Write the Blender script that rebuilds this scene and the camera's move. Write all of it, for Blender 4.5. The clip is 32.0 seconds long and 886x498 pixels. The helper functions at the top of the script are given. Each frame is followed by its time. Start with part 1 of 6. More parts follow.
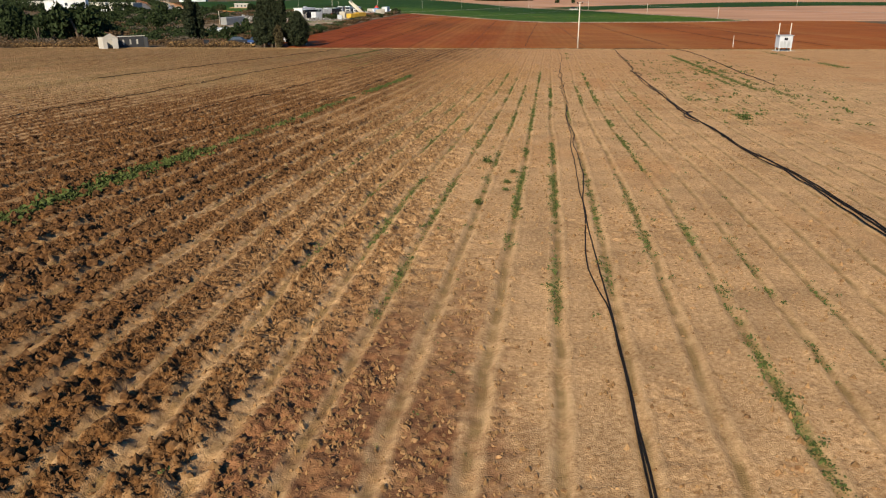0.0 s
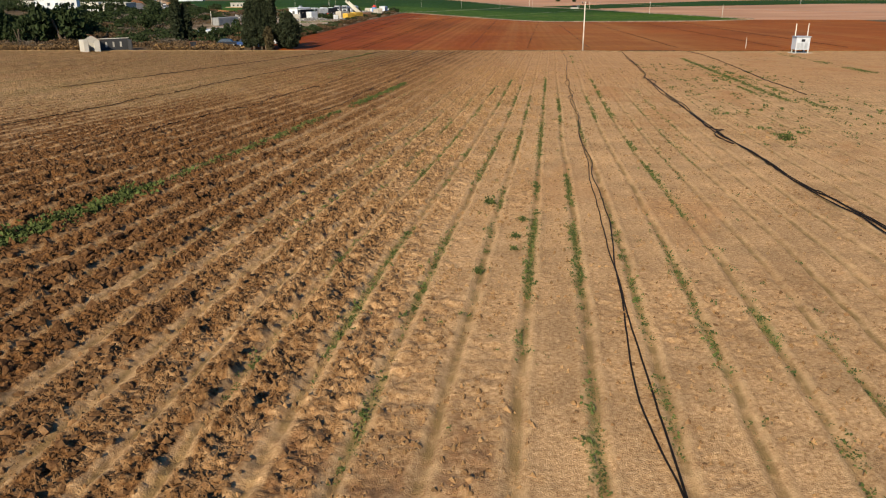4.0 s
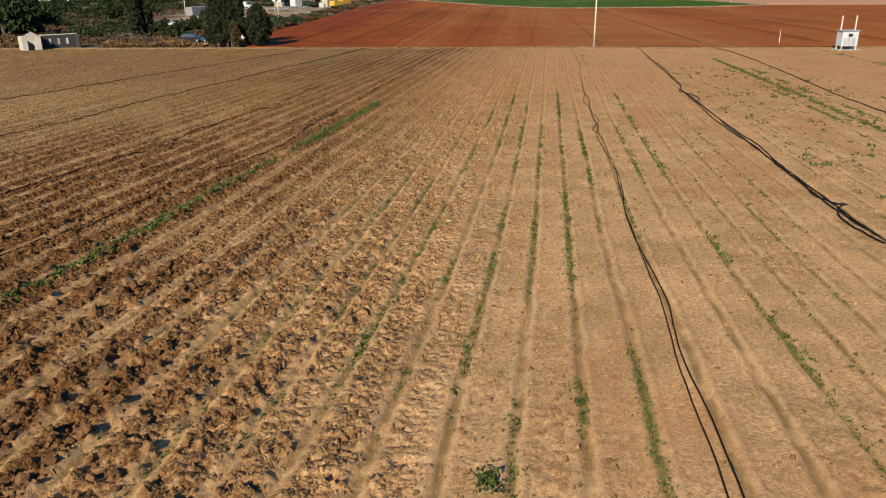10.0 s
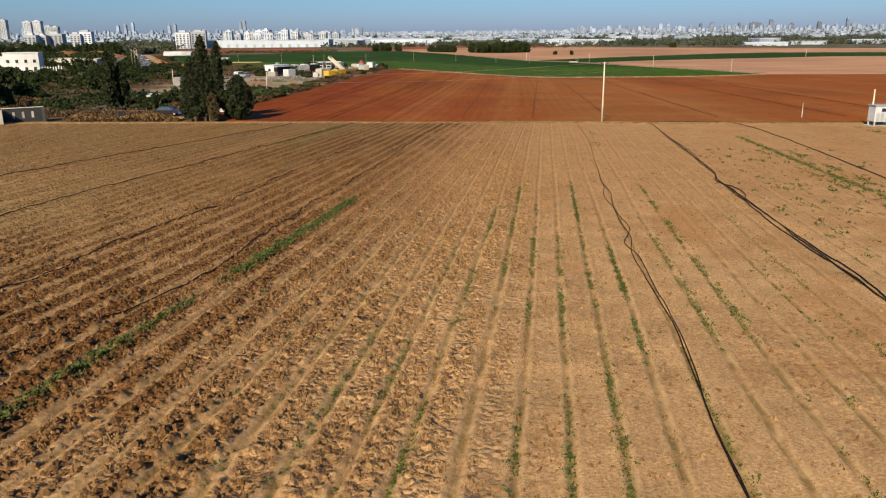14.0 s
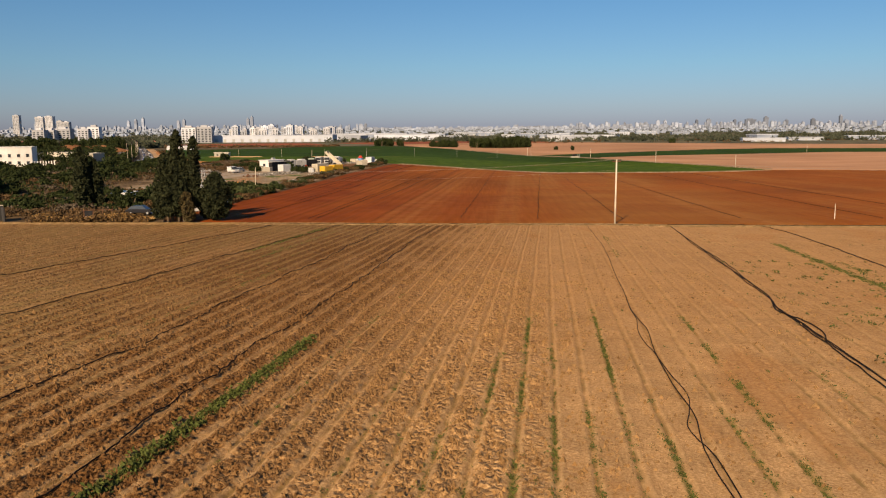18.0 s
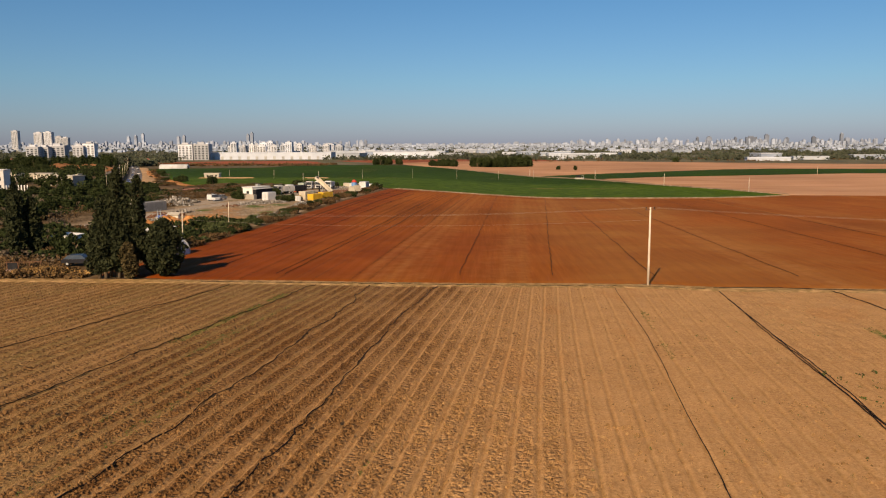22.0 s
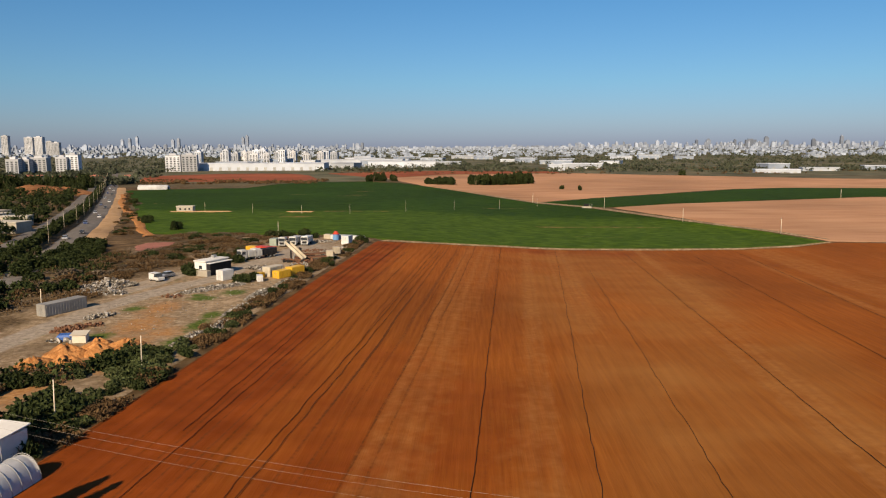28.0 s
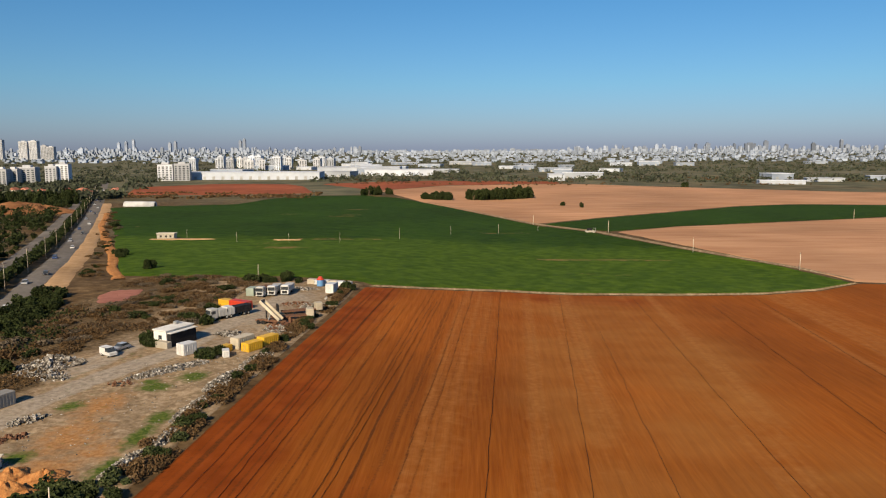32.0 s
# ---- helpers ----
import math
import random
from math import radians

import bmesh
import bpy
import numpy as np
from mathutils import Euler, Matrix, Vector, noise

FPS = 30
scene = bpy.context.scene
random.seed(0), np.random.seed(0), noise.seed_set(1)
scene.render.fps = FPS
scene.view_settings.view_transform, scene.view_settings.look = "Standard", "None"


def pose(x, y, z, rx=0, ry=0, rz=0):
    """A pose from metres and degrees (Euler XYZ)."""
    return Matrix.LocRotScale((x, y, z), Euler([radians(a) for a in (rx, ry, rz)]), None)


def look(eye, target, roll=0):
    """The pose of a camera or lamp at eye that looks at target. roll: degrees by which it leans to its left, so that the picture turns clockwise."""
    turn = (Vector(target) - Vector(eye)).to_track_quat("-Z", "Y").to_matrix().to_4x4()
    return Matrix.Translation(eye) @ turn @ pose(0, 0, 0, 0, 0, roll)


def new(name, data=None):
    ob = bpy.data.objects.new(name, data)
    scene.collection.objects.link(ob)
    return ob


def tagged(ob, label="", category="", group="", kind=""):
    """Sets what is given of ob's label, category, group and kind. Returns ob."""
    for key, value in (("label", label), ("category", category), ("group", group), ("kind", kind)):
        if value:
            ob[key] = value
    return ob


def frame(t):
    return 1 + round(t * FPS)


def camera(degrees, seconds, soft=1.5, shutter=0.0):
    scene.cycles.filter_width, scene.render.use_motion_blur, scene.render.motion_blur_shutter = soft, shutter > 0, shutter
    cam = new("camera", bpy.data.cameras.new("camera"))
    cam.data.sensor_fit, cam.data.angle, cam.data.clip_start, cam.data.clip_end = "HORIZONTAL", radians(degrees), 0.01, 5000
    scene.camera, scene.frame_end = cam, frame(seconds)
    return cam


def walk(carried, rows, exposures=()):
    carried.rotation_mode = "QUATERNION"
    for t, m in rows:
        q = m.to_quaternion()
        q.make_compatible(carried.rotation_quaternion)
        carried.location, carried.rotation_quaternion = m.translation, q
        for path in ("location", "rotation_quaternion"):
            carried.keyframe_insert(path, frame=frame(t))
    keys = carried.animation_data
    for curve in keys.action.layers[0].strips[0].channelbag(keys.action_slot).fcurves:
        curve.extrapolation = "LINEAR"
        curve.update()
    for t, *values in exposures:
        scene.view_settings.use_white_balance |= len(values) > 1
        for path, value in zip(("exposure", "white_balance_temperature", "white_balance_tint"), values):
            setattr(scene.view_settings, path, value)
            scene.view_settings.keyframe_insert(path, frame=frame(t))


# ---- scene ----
cam = camera(60.38, 32.0, soft=1.15)
PATH = [
    (0.0, pose(0.346, 2.566, 7.706, 70.771, 0.192, 2.757)),
    (1.0, pose(0.380, 3.691, 7.676, 70.784, 0.268, 2.752)),
    (2.0, pose(0.348, 5.452, 7.748, 70.695, 0.284, 2.766)),
    (2.5, pose(0.331, 6.655, 7.683, 70.699, 0.230, 2.764)),
    (4.5, pose(0.296, 11.854, 7.840, 70.664, 0.330, 2.721)),
    (5.0, pose(0.298, 13.302, 7.877, 70.667, 0.349, 2.697)),
    (6.0, pose(0.315, 16.268, 8.027, 70.638, 0.402, 2.699)),
    (7.0, pose(0.369, 19.408, 8.178, 70.607, 0.443, 2.662)),
    (8.0, pose(0.387, 22.930, 8.285, 70.443, 0.451, 2.624)),
    (9.0, pose(0.440, 26.381, 8.373, 69.441, 0.524, 2.571)),
    (10.0, pose(0.518, 29.795, 8.298, 69.540, 0.512, 2.544)),
    (11.0, pose(0.559, 33.280, 8.270, 69.582, 0.519, 2.526)),
    (12.0, pose(0.611, 36.623, 8.331, 70.803, 0.477, 2.532)),
    (13.0, pose(0.599, 39.726, 8.314, 72.569, 0.506, 2.512)),
    (14.0, pose(0.561, 42.865, 8.304, 74.288, 0.486, 2.475)),
    (14.5, pose(0.607, 44.383, 8.309, 75.131, 0.512, 2.489)),
    (16.5, pose(0.736, 50.908, 8.203, 78.626, 0.400, 2.570)),
    (17.0, pose(0.722, 52.478, 8.194, 79.518, 0.403, 2.573)),
    (18.0, pose(0.864, 55.784, 8.235, 81.146, 0.374, 2.656)),
    (19.0, pose(0.891, 59.074, 8.247, 82.319, 0.373, 2.680)),
    (20.0, pose(0.883, 62.816, 8.257, 82.287, 0.396, 2.717)),
    (21.0, pose(0.798, 68.542, 9.148, 82.302, 0.322, 2.683)),
    (22.0, pose(0.562, 75.811, 10.948, 82.334, 0.195, 2.683)),
    (23.0, pose(0.481, 83.491, 13.538, 82.332, 0.267, 2.669)),
    (24.0, pose(0.274, 90.206, 16.748, 82.309, 0.317, 2.571)),
    (25.0, pose(0.360, 96.544, 19.521, 82.313, 0.268, 2.573)),
    (25.5, pose(0.694, 100.054, 20.545, 82.382, 0.258, 2.607)),
    (27.5, pose(-0.710, 115.860, 25.898, 82.284, 0.253, 2.492)),
    (28.0, pose(-0.686, 119.031, 26.967, 82.349, 0.264, 2.477)),
    (29.0, pose(-0.814, 125.422, 29.896, 82.386, 0.258, 2.458)),
    (30.0, pose(-0.605, 131.418, 32.795, 82.415, 0.224, 2.420)),
    (31.0, pose(-0.500, 137.273, 35.497, 82.473, 0.213, 2.383)),
    (32.0, pose(-0.353, 143.245, 38.456, 82.460, 0.191, 2.366)),
]
EXPOSURE = [(0.0, 0.46, 6500, 10), (12.0, 0.46, 6500, 10), (14.4, 0.4, 7300, 12), (17.0, 0.34, 8900, 20), (19.0, 0.3, 9000, 21), (24.0, 0.29, 8900, 20), (28.0, 0.34, 8100, 16), (32.0, 0.36, 7800, 13)]
walk(cam, PATH, EXPOSURE)

# ---- sky and sun ----
SUN_DIR = Vector((-0.265, -0.815, 0.515)).normalized()      # towards the sun
world = bpy.data.worlds.new("world")
scene.world = world
world.use_nodes = True
wn = world.node_tree.nodes
sky = wn.new("ShaderNodeTexSky")
sky.sky_type = 'NISHITA'
sky.sun_disc = False
sky.sun_elevation = math.asin(SUN_DIR.z)
sky.sun_rotation = math.atan2(SUN_DIR.x, SUN_DIR.y)
sky.altitude, sky.air_density, sky.dust_density, sky.ozone_density = 0, 1.0, 0.5, 0.5
wn["Background"].inputs["Strength"].default_value = 0.066
tint = wn.new("ShaderNodeMix")
tint.data_type, tint.blend_type = 'RGBA', 'MULTIPLY'
tint.inputs["Factor"].default_value = 1.0
tint.inputs["B"].default_value = (0.41, 0.69, 1.25, 1)        # clear winter air
world.node_tree.links.new(sky.outputs[0], tint.inputs["A"])
coord, axes, air, haze = (wn.new("ShaderNode" + k) for k in ("TexCoord", "SeparateXYZ", "ValToRGB", "Mix"))
haze.data_type, haze.blend_type = 'RGBA', 'MULTIPLY'
haze.inputs["Factor"].default_value = 1.0
for k, (p, c) in enumerate(((0.0, (0.98, 0.85, 1.02)), (0.03, (0.95, 0.94, 1.0)), (0.08, (0.8, 1.05, 1.0)), (0.18, (0.6, 1.05, 1.0)), (1.0, (0.64, 1.03, 1.0)))):     # by height: murk, then clear blue
    e = air.color_ramp.elements[k] if k < 1 else air.color_ramp.elements.new(p) if k < 4 else air.color_ramp.elements[-1]
    e.position, e.color = p, (*c, 1)
world.node_tree.links.new(coord.outputs["Generated"], axes.inputs[0])
world.node_tree.links.new(axes.outputs["Z"], air.inputs["Fac"])
world.node_tree.links.new(tint.outputs["Result"], haze.inputs["A"])
world.node_tree.links.new(air.outputs["Color"], haze.inputs["B"])
world.node_tree.links.new(haze.outputs["Result"], wn["Background"].inputs["Color"])
lamp = bpy.data.lights.new("sun", 'SUN')
lamp.energy, lamp.angle, lamp.color = 5.0, radians(0.53), (1.0, 0.89, 0.70)
sun = new("sun", lamp)
sun.matrix_world = look(SUN_DIR * 100, (0, 0, 0))


# ---- materials ----
def mat(name, colours, scale=1.0, rough=0.9, metal=0.0, bump=0.0, bump_scale=None, spread=(0.3, 0.7), stretch=(1, 1, 1),
        per="", detail=8.0, coarse=0.0, spec=0.08, turn=0.0):
    """Noise between colours at two scales, with a fine relief. per: 'object' or 'island' varies the brightness of each."""
    m = bpy.data.materials.new(name)
    m.use_nodes = True
    nt = m.node_tree
    n, link = nt.nodes, nt.links.new
    bsdf = n["Principled BSDF"]
    bsdf.inputs["Roughness"].default_value = rough
    bsdf.inputs["Metallic"].default_value = metal
    bsdf.inputs["Specular IOR Level"].default_value = spec
    geo = n.new("ShaderNodeNewGeometry")
    mapping = n.new("ShaderNodeMapping")
    mapping.inputs["Scale"].default_value = stretch
    mapping.inputs["Rotation"].default_value = (0, 0, turn)
    link(geo.outputs["Position"], mapping.inputs["Vector"])
    fine = n.new("ShaderNodeTexNoise")
    fine.inputs["Scale"].default_value = scale
    fine.inputs["Detail"].default_value = detail
    fine.inputs["Roughness"].default_value = 0.62
    link(mapping.outputs[0], fine.inputs["Vector"])
    ramp = n.new("ShaderNodeValToRGB")
    el = ramp.color_ramp.elements
    el[0].position, el[1].position = spread
    el[0].color = (*colours[0], 1)
    el[1].color = (*colours[-1], 1)
    for k, c in enumerate(colours[1:-1], 1):
        e = el.new(spread[0] + (spread[1] - spread[0]) * k / (len(colours) - 1))
        e.color = (*c, 1)
    link(fine.outputs["Fac"], ramp.inputs["Fac"])
    out = ramp.outputs["Color"]
    big = n.new("ShaderNodeTexNoise")
    big.inputs["Scale"].default_value = coarse or scale * 0.13
    big.inputs["Detail"].default_value = 4.0
    link(geo.outputs["Position"], big.inputs["Vector"])
    amount = n.new("ShaderNodeMapRange")
    amount.inputs[1].default_value, amount.inputs[2].default_value = 0.3, 0.7
    amount.inputs[3].default_value, amount.inputs[4].default_value = 0.78, 1.2
    link(big.outputs["Fac"], amount.inputs["Value"])
    factor = amount.outputs[0]
    if per:
        rnd = n.new("ShaderNodeObjectInfo").outputs["Random"] if per == "object" else geo.outputs["Random Per Island"]
        vary = n.new("ShaderNodeMapRange")
        vary.inputs[3].default_value, vary.inputs[4].default_value = 0.7, 1.25
        link(rnd, vary.inputs["Value"])
        mul = n.new("ShaderNodeMath")
        mul.operation = 'MULTIPLY'
        link(factor, mul.inputs[0])
        link(vary.outputs[0], mul.inputs[1])
        factor = mul.outputs[0]
    mix = n.new("ShaderNodeVectorMath")
    mix.operation = 'SCALE'
    link(out, mix.inputs[0])
    link(factor, mix.inputs["Scale"])
    link(mix.outputs[0], bsdf.inputs["Base Color"])
    if bump:
        tex = n.new("ShaderNodeTexNoise")
        tex.inputs["Scale"].default_value = bump_scale or scale * 3
        tex.inputs["Detail"].default_value = 6.0
        link(mapping.outputs[0], tex.inputs["Vector"])
        node = n.new("ShaderNodeBump")
        node.inputs["Strength"].default_value = 0.8
        node.inputs["Distance"].default_value = bump
        link(tex.outputs["Fac"], node.inputs["Height"])
        link(node.outputs[0], bsdf.inputs["Normal"])
    return m


def across(n, link, attribute, period, low, high, least):
    """From least on the furrow and its ridges to 1 on the bed, by the float attribute that counts across the rows."""
    at = n.new("ShaderNodeAttribute")
    at.attribute_name = attribute
    off = n.new("ShaderNodeMath")
    off.operation = 'PINGPONG'
    link(at.outputs["Fac"], off.inputs[0])
    off.inputs[1].default_value = period / 2
    rng = n.new("ShaderNodeMapRange")
    rng.inputs[1].default_value, rng.inputs[2].default_value, rng.inputs[3].default_value = low, high, least
    link(off.outputs[0], rng.inputs["Value"])
    return rng.outputs[0]


def cloddy(m, attribute, row, period):
    """Adds the relief of clods to the fine grain of m, on the beds and where the attribute is high."""
    nt = m.node_tree
    n, link = nt.nodes, nt.links.new
    at = n.new("ShaderNodeAttribute")
    at.attribute_name = attribute
    geo = n.new("ShaderNodeNewGeometry")
    cell = n.new("ShaderNodeTexVoronoi")
    cell.inputs["Scale"].default_value = 4.2
    cell.inputs["Randomness"].default_value = 1.0
    link(geo.outputs["Position"], cell.inputs["Vector"])
    tex = n.new("ShaderNodeTexNoise")
    tex.inputs["Scale"].default_value, tex.inputs["Detail"].default_value = 5.0, 5.0
    link(geo.outputs["Position"], tex.inputs["Vector"])
    high = n.new("ShaderNodeMath")
    high.operation = 'SUBTRACT'
    link(tex.outputs["Fac"], high.inputs[0])
    link(cell.outputs["Distance"], high.inputs[1])
    most = n.new("ShaderNodeMapRange")
    most.inputs[1].default_value, most.inputs[2].default_value, most.inputs[3].default_value = 0.05, 0.7, 0.06
    link(at.outputs["Fac"], most.inputs["Value"])
    mul, mul2 = n.new("ShaderNodeMath"), n.new("ShaderNodeMath")
    mul.operation = mul2.operation = 'MULTIPLY'
    link(high.outputs[0], mul.inputs[0])
    link(most.outputs[0], mul.inputs[1])
    link(mul.outputs[0], mul2.inputs[0])
    link(across(n, link, row, period, 0.2, 0.36, 0.15), mul2.inputs[1])
    node = n.new("ShaderNodeBump")
    node.inputs["Strength"].default_value = 0.9
    node.inputs["Distance"].default_value = 0.16
    bsdf = n["Principled BSDF"]
    link(mul2.outputs[0], node.inputs["Height"])
    link(bsdf.inputs["Normal"].links[0].from_socket, node.inputs["Normal"])
    link(node.outputs[0], bsdf.inputs["Normal"])
    return m


def mixed(m, attribute, colours, low=0.2, high=0.8, scale=4.0, rows=None):
    """Lays a second soil, growth or painted shade over m where the mesh's own float attribute says so, with a ragged
    edge; rows keeps it to the beds.
    """
    nt = m.node_tree
    n, link = nt.nodes, nt.links.new
    bsdf = n["Principled BSDF"]
    old = bsdf.inputs["Base Color"].links[0].from_socket
    at = n.new("ShaderNodeAttribute")
    at.attribute_name = attribute
    tex = n.new("ShaderNodeTexNoise")
    tex.inputs["Scale"].default_value, tex.inputs["Detail"].default_value = scale, 7.0
    geo = n.new("ShaderNodeNewGeometry")
    link(geo.outputs["Position"], tex.inputs["Vector"])
    add = n.new("ShaderNodeMath")
    add.operation = 'MULTIPLY_ADD'
    link(tex.outputs["Fac"], add.inputs[0])
    add.inputs[1].default_value = 1.4
    add.inputs[2].default_value = -0.7
    plus = n.new("ShaderNodeMath")
    plus.operation = 'ADD'
    link(at.outputs["Fac"], plus.inputs[0])
    link(add.outputs[0], plus.inputs[1])
    rng = n.new("ShaderNodeMapRange")
    rng.inputs[1].default_value, rng.inputs[2].default_value = low, high
    link(plus.outputs[0], rng.inputs["Value"])
    tone = n.new("ShaderNodeValToRGB")
    tone.color_ramp.elements[0].position, tone.color_ramp.elements[1].position = 0.35, 0.65
    tone.color_ramp.elements[0].color = (*colours[0], 1)
    tone.color_ramp.elements[1].color = (*colours[1], 1)
    tex2 = n.new("ShaderNodeTexNoise")
    tex2.inputs["Scale"].default_value, tex2.inputs["Detail"].default_value = scale * 2.3, 6.0
    link(geo.outputs["Position"], tex2.inputs["Vector"])
    link(tex2.outputs["Fac"], tone.inputs["Fac"])
    mix = n.new("ShaderNodeMix")
    mix.data_type = 'RGBA'
    much = rng.outputs[0]
    if rows:
        mul = n.new("ShaderNodeMath")
        mul.operation = 'MULTIPLY'
        link(much, mul.inputs[0])
        link(across(n, link, rows[0], rows[1], 0.1, 0.28, 0.45), mul.inputs[1])
        much = mul.outputs[0]
    link(much, mix.inputs["Factor"])
    link(old, mix.inputs["A"])
    link(tone.outputs[0], mix.inputs["B"])
    link(mix.outputs["Result"], bsdf.inputs["Base Color"])
    return m


def furrowed(m, attribute, period, ridge, furrow):
    """Pale ridges and dull weedy furrows along the rows named by a float attribute of the mesh."""
    nt = m.node_tree
    n, link = nt.nodes, nt.links.new
    bsdf = n["Principled BSDF"]
    at = n.new("ShaderNodeAttribute")
    at.attribute_name = attribute
    off = n.new("ShaderNodeMath")
    off.operation = 'PINGPONG'
    link(at.outputs["Fac"], off.inputs[0])
    off.inputs[1].default_value = period / 2
    geo = n.new("ShaderNodeNewGeometry")
    for low, high, colour, scale, most, start in ((0.29, 0.19, ridge, 1.6, 0.7, 0.42), (0.13, 0.05, furrow, 1.2, 0.85, 0.34)):
        edge = n.new("ShaderNodeMapRange")
        edge.inputs[1].default_value, edge.inputs[2].default_value = low, high
        link(off.outputs[0], edge.inputs["Value"])
        tex = n.new("ShaderNodeTexNoise")
        tex.inputs["Scale"].default_value, tex.inputs["Detail"].default_value = scale, 5.0
        link(geo.outputs["Position"], tex.inputs["Vector"])
        patch = n.new("ShaderNodeMapRange")
        patch.inputs[1].default_value, patch.inputs[2].default_value = start, start + 0.25
        patch.inputs[4].default_value = most
        link(tex.outputs["Fac"], patch.inputs["Value"])
        mul = n.new("ShaderNodeMath")
        mul.operation = 'MULTIPLY'
        link(edge.outputs[0], mul.inputs[0])
        link(patch.outputs[0], mul.inputs[1])
        mix = n.new("ShaderNodeMix")
        mix.data_type = 'RGBA'
        link(mul.outputs[0], mix.inputs["Factor"])
        link(bsdf.inputs["Base Color"].links[0].from_socket, mix.inputs["A"])
        mix.inputs["B"].default_value = (*colour, 1)
        link(mix.outputs["Result"], bsdf.inputs["Base Color"])
    return m


SAND_SOIL = mat("sandy_soil", [(0.29, 0.155, 0.064), (0.455, 0.266, 0.12), (0.61, 0.383, 0.188)], 11.0, bump=0.04, bump_scale=30, coarse=0.5, spread=(0.33, 0.67))
furrowed(SAND_SOIL, "row", 1.31, (0.56, 0.352, 0.168), (0.215, 0.134, 0.05))
mixed(SAND_SOIL, "warm", [(0.33, 0.155, 0.058), (0.48, 0.255, 0.106)], 0.2, 1.5, 3.0)
mixed(SAND_SOIL, "olive", [(0.17, 0.112, 0.04), (0.33, 0.215, 0.085)], 0.2, 1.3, 1.2)
# darker turned soil, with the shadows among its clods painted into the colour
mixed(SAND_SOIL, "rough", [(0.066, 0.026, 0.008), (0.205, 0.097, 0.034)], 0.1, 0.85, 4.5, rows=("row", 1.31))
mixed(SAND_SOIL, "damp", [(0.12, 0.05, 0.022), (0.27, 0.125, 0.055)], 0.25, 1.0, 2.5)
mixed(SAND_SOIL, "weeds", [(0.15, 0.14, 0.04), (0.3, 0.225, 0.08)], 0.35, 1.25, 3.0)
cloddy(SAND_SOIL, "lump", "row", 1.31)
CLOD = mat("soil_clods", [(0.11, 0.055, 0.022), (0.21, 0.114, 0.05), (0.33, 0.19, 0.086)], 5.0, bump=0.03, bump_scale=14, per="island")
# clods and crumbs take on the same soil tone and painted shadow
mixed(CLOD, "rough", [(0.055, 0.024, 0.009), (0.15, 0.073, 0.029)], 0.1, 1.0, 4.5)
CRUMB = mat("soil_crumbs", [(0.14, 0.07, 0.026), (0.24, 0.133, 0.055), (0.34, 0.2, 0.088)], 3.0, per="island")
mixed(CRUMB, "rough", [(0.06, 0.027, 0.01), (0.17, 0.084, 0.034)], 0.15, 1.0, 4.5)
RED_SOIL = mat("red_soil", [(0.205, 0.052, 0.006), (0.25, 0.069, 0.009), (0.295, 0.089, 0.014)], 2.2, bump=0.05, bump_scale=5, stretch=(1, 0.03, 1), turn=0.05, coarse=0.02, spread=(0.3, 0.7))
mixed(RED_SOIL, "grey", [(0.255, 0.098, 0.023), (0.325, 0.138, 0.037)], 0.3, 1.3, 0.05)
mixed(RED_SOIL, "deep", [(0.17, 0.034, 0.004), (0.235, 0.05, 0.007)], 0.3, 1.1, 0.07)
mixed(RED_SOIL, "pale", [(0.29, 0.112, 0.028), (0.38, 0.165, 0.052)], 0.3, 1.9, 0.4)
# dark stripes: the shadow in the drill furrows, painted as soil colour
mixed(RED_SOIL, "line", [(0.07, 0.022, 0.005), (0.12, 0.036, 0.008)], 0.35, 1.2, 2.0)
FAR_RED = mat("far_red_soil", [(0.22, 0.06, 0.028), (0.3, 0.09, 0.045)], 0.08)
GREEN_CROP = mat("green_crop", [(0.009, 0.029, 0.002), (0.02, 0.049, 0.0035), (0.04, 0.073, 0.007)], 0.35, bump=0.3, bump_scale=1.2, stretch=(0.35, 1, 1), coarse=0.012)
mixed(GREEN_CROP, "young", [(0.03, 0.066, 0.004), (0.066, 0.112, 0.01)], 0.3, 1.0, 0.1)
mixed(GREEN_CROP, "bare", [(0.16, 0.1, 0.04), (0.28, 0.16, 0.07)], 0.4, 1.0, 0.3)
PINK_SOIL = mat("pale_soil", [(0.34, 0.17, 0.092), (0.42, 0.222, 0.125), (0.48, 0.27, 0.155)], 0.1, bump=0.1, bump_scale=1, stretch=(0.2, 1, 1), coarse=0.008)
SCRUB = mat("scrub_ground", [(0.05, 0.03, 0.014), (0.105, 0.066, 0.032), (0.19, 0.125, 0.065)], 0.25, bump=0.15, coarse=0.03)
mixed(SCRUB, "olive", [(0.06, 0.065, 0.04), (0.16, 0.145, 0.09)], 0.3, 1.0, 0.012)
DIRT = mat("trodden_dirt", [(0.14, 0.096, 0.056), (0.25, 0.178, 0.11), (0.39, 0.295, 0.198)], 0.9, bump=0.1, coarse=0.09, spread=(0.3, 0.7))
mixed(DIRT, "orange", [(0.28, 0.13, 0.05), (0.41, 0.22, 0.095)], 0.15, 0.9, 0.6)
mixed(DIRT, "drive", [(0.24, 0.195, 0.15), (0.37, 0.31, 0.245)], 0.2, 0.9, 0.5)
mixed(DIRT, "grass", [(0.04, 0.075, 0.012), (0.11, 0.135, 0.03)], 0.15, 0.75, 0.8)
mixed(DIRT, "brush", [(0.045, 0.03, 0.015), (0.15, 0.1, 0.052)], 0.2, 0.9, 0.7)
SHOULDER = mat("sandy_shoulder", [(0.3, 0.18, 0.09), (0.46, 0.3, 0.17)], 0.3, bump=0.08, coarse=0.04)
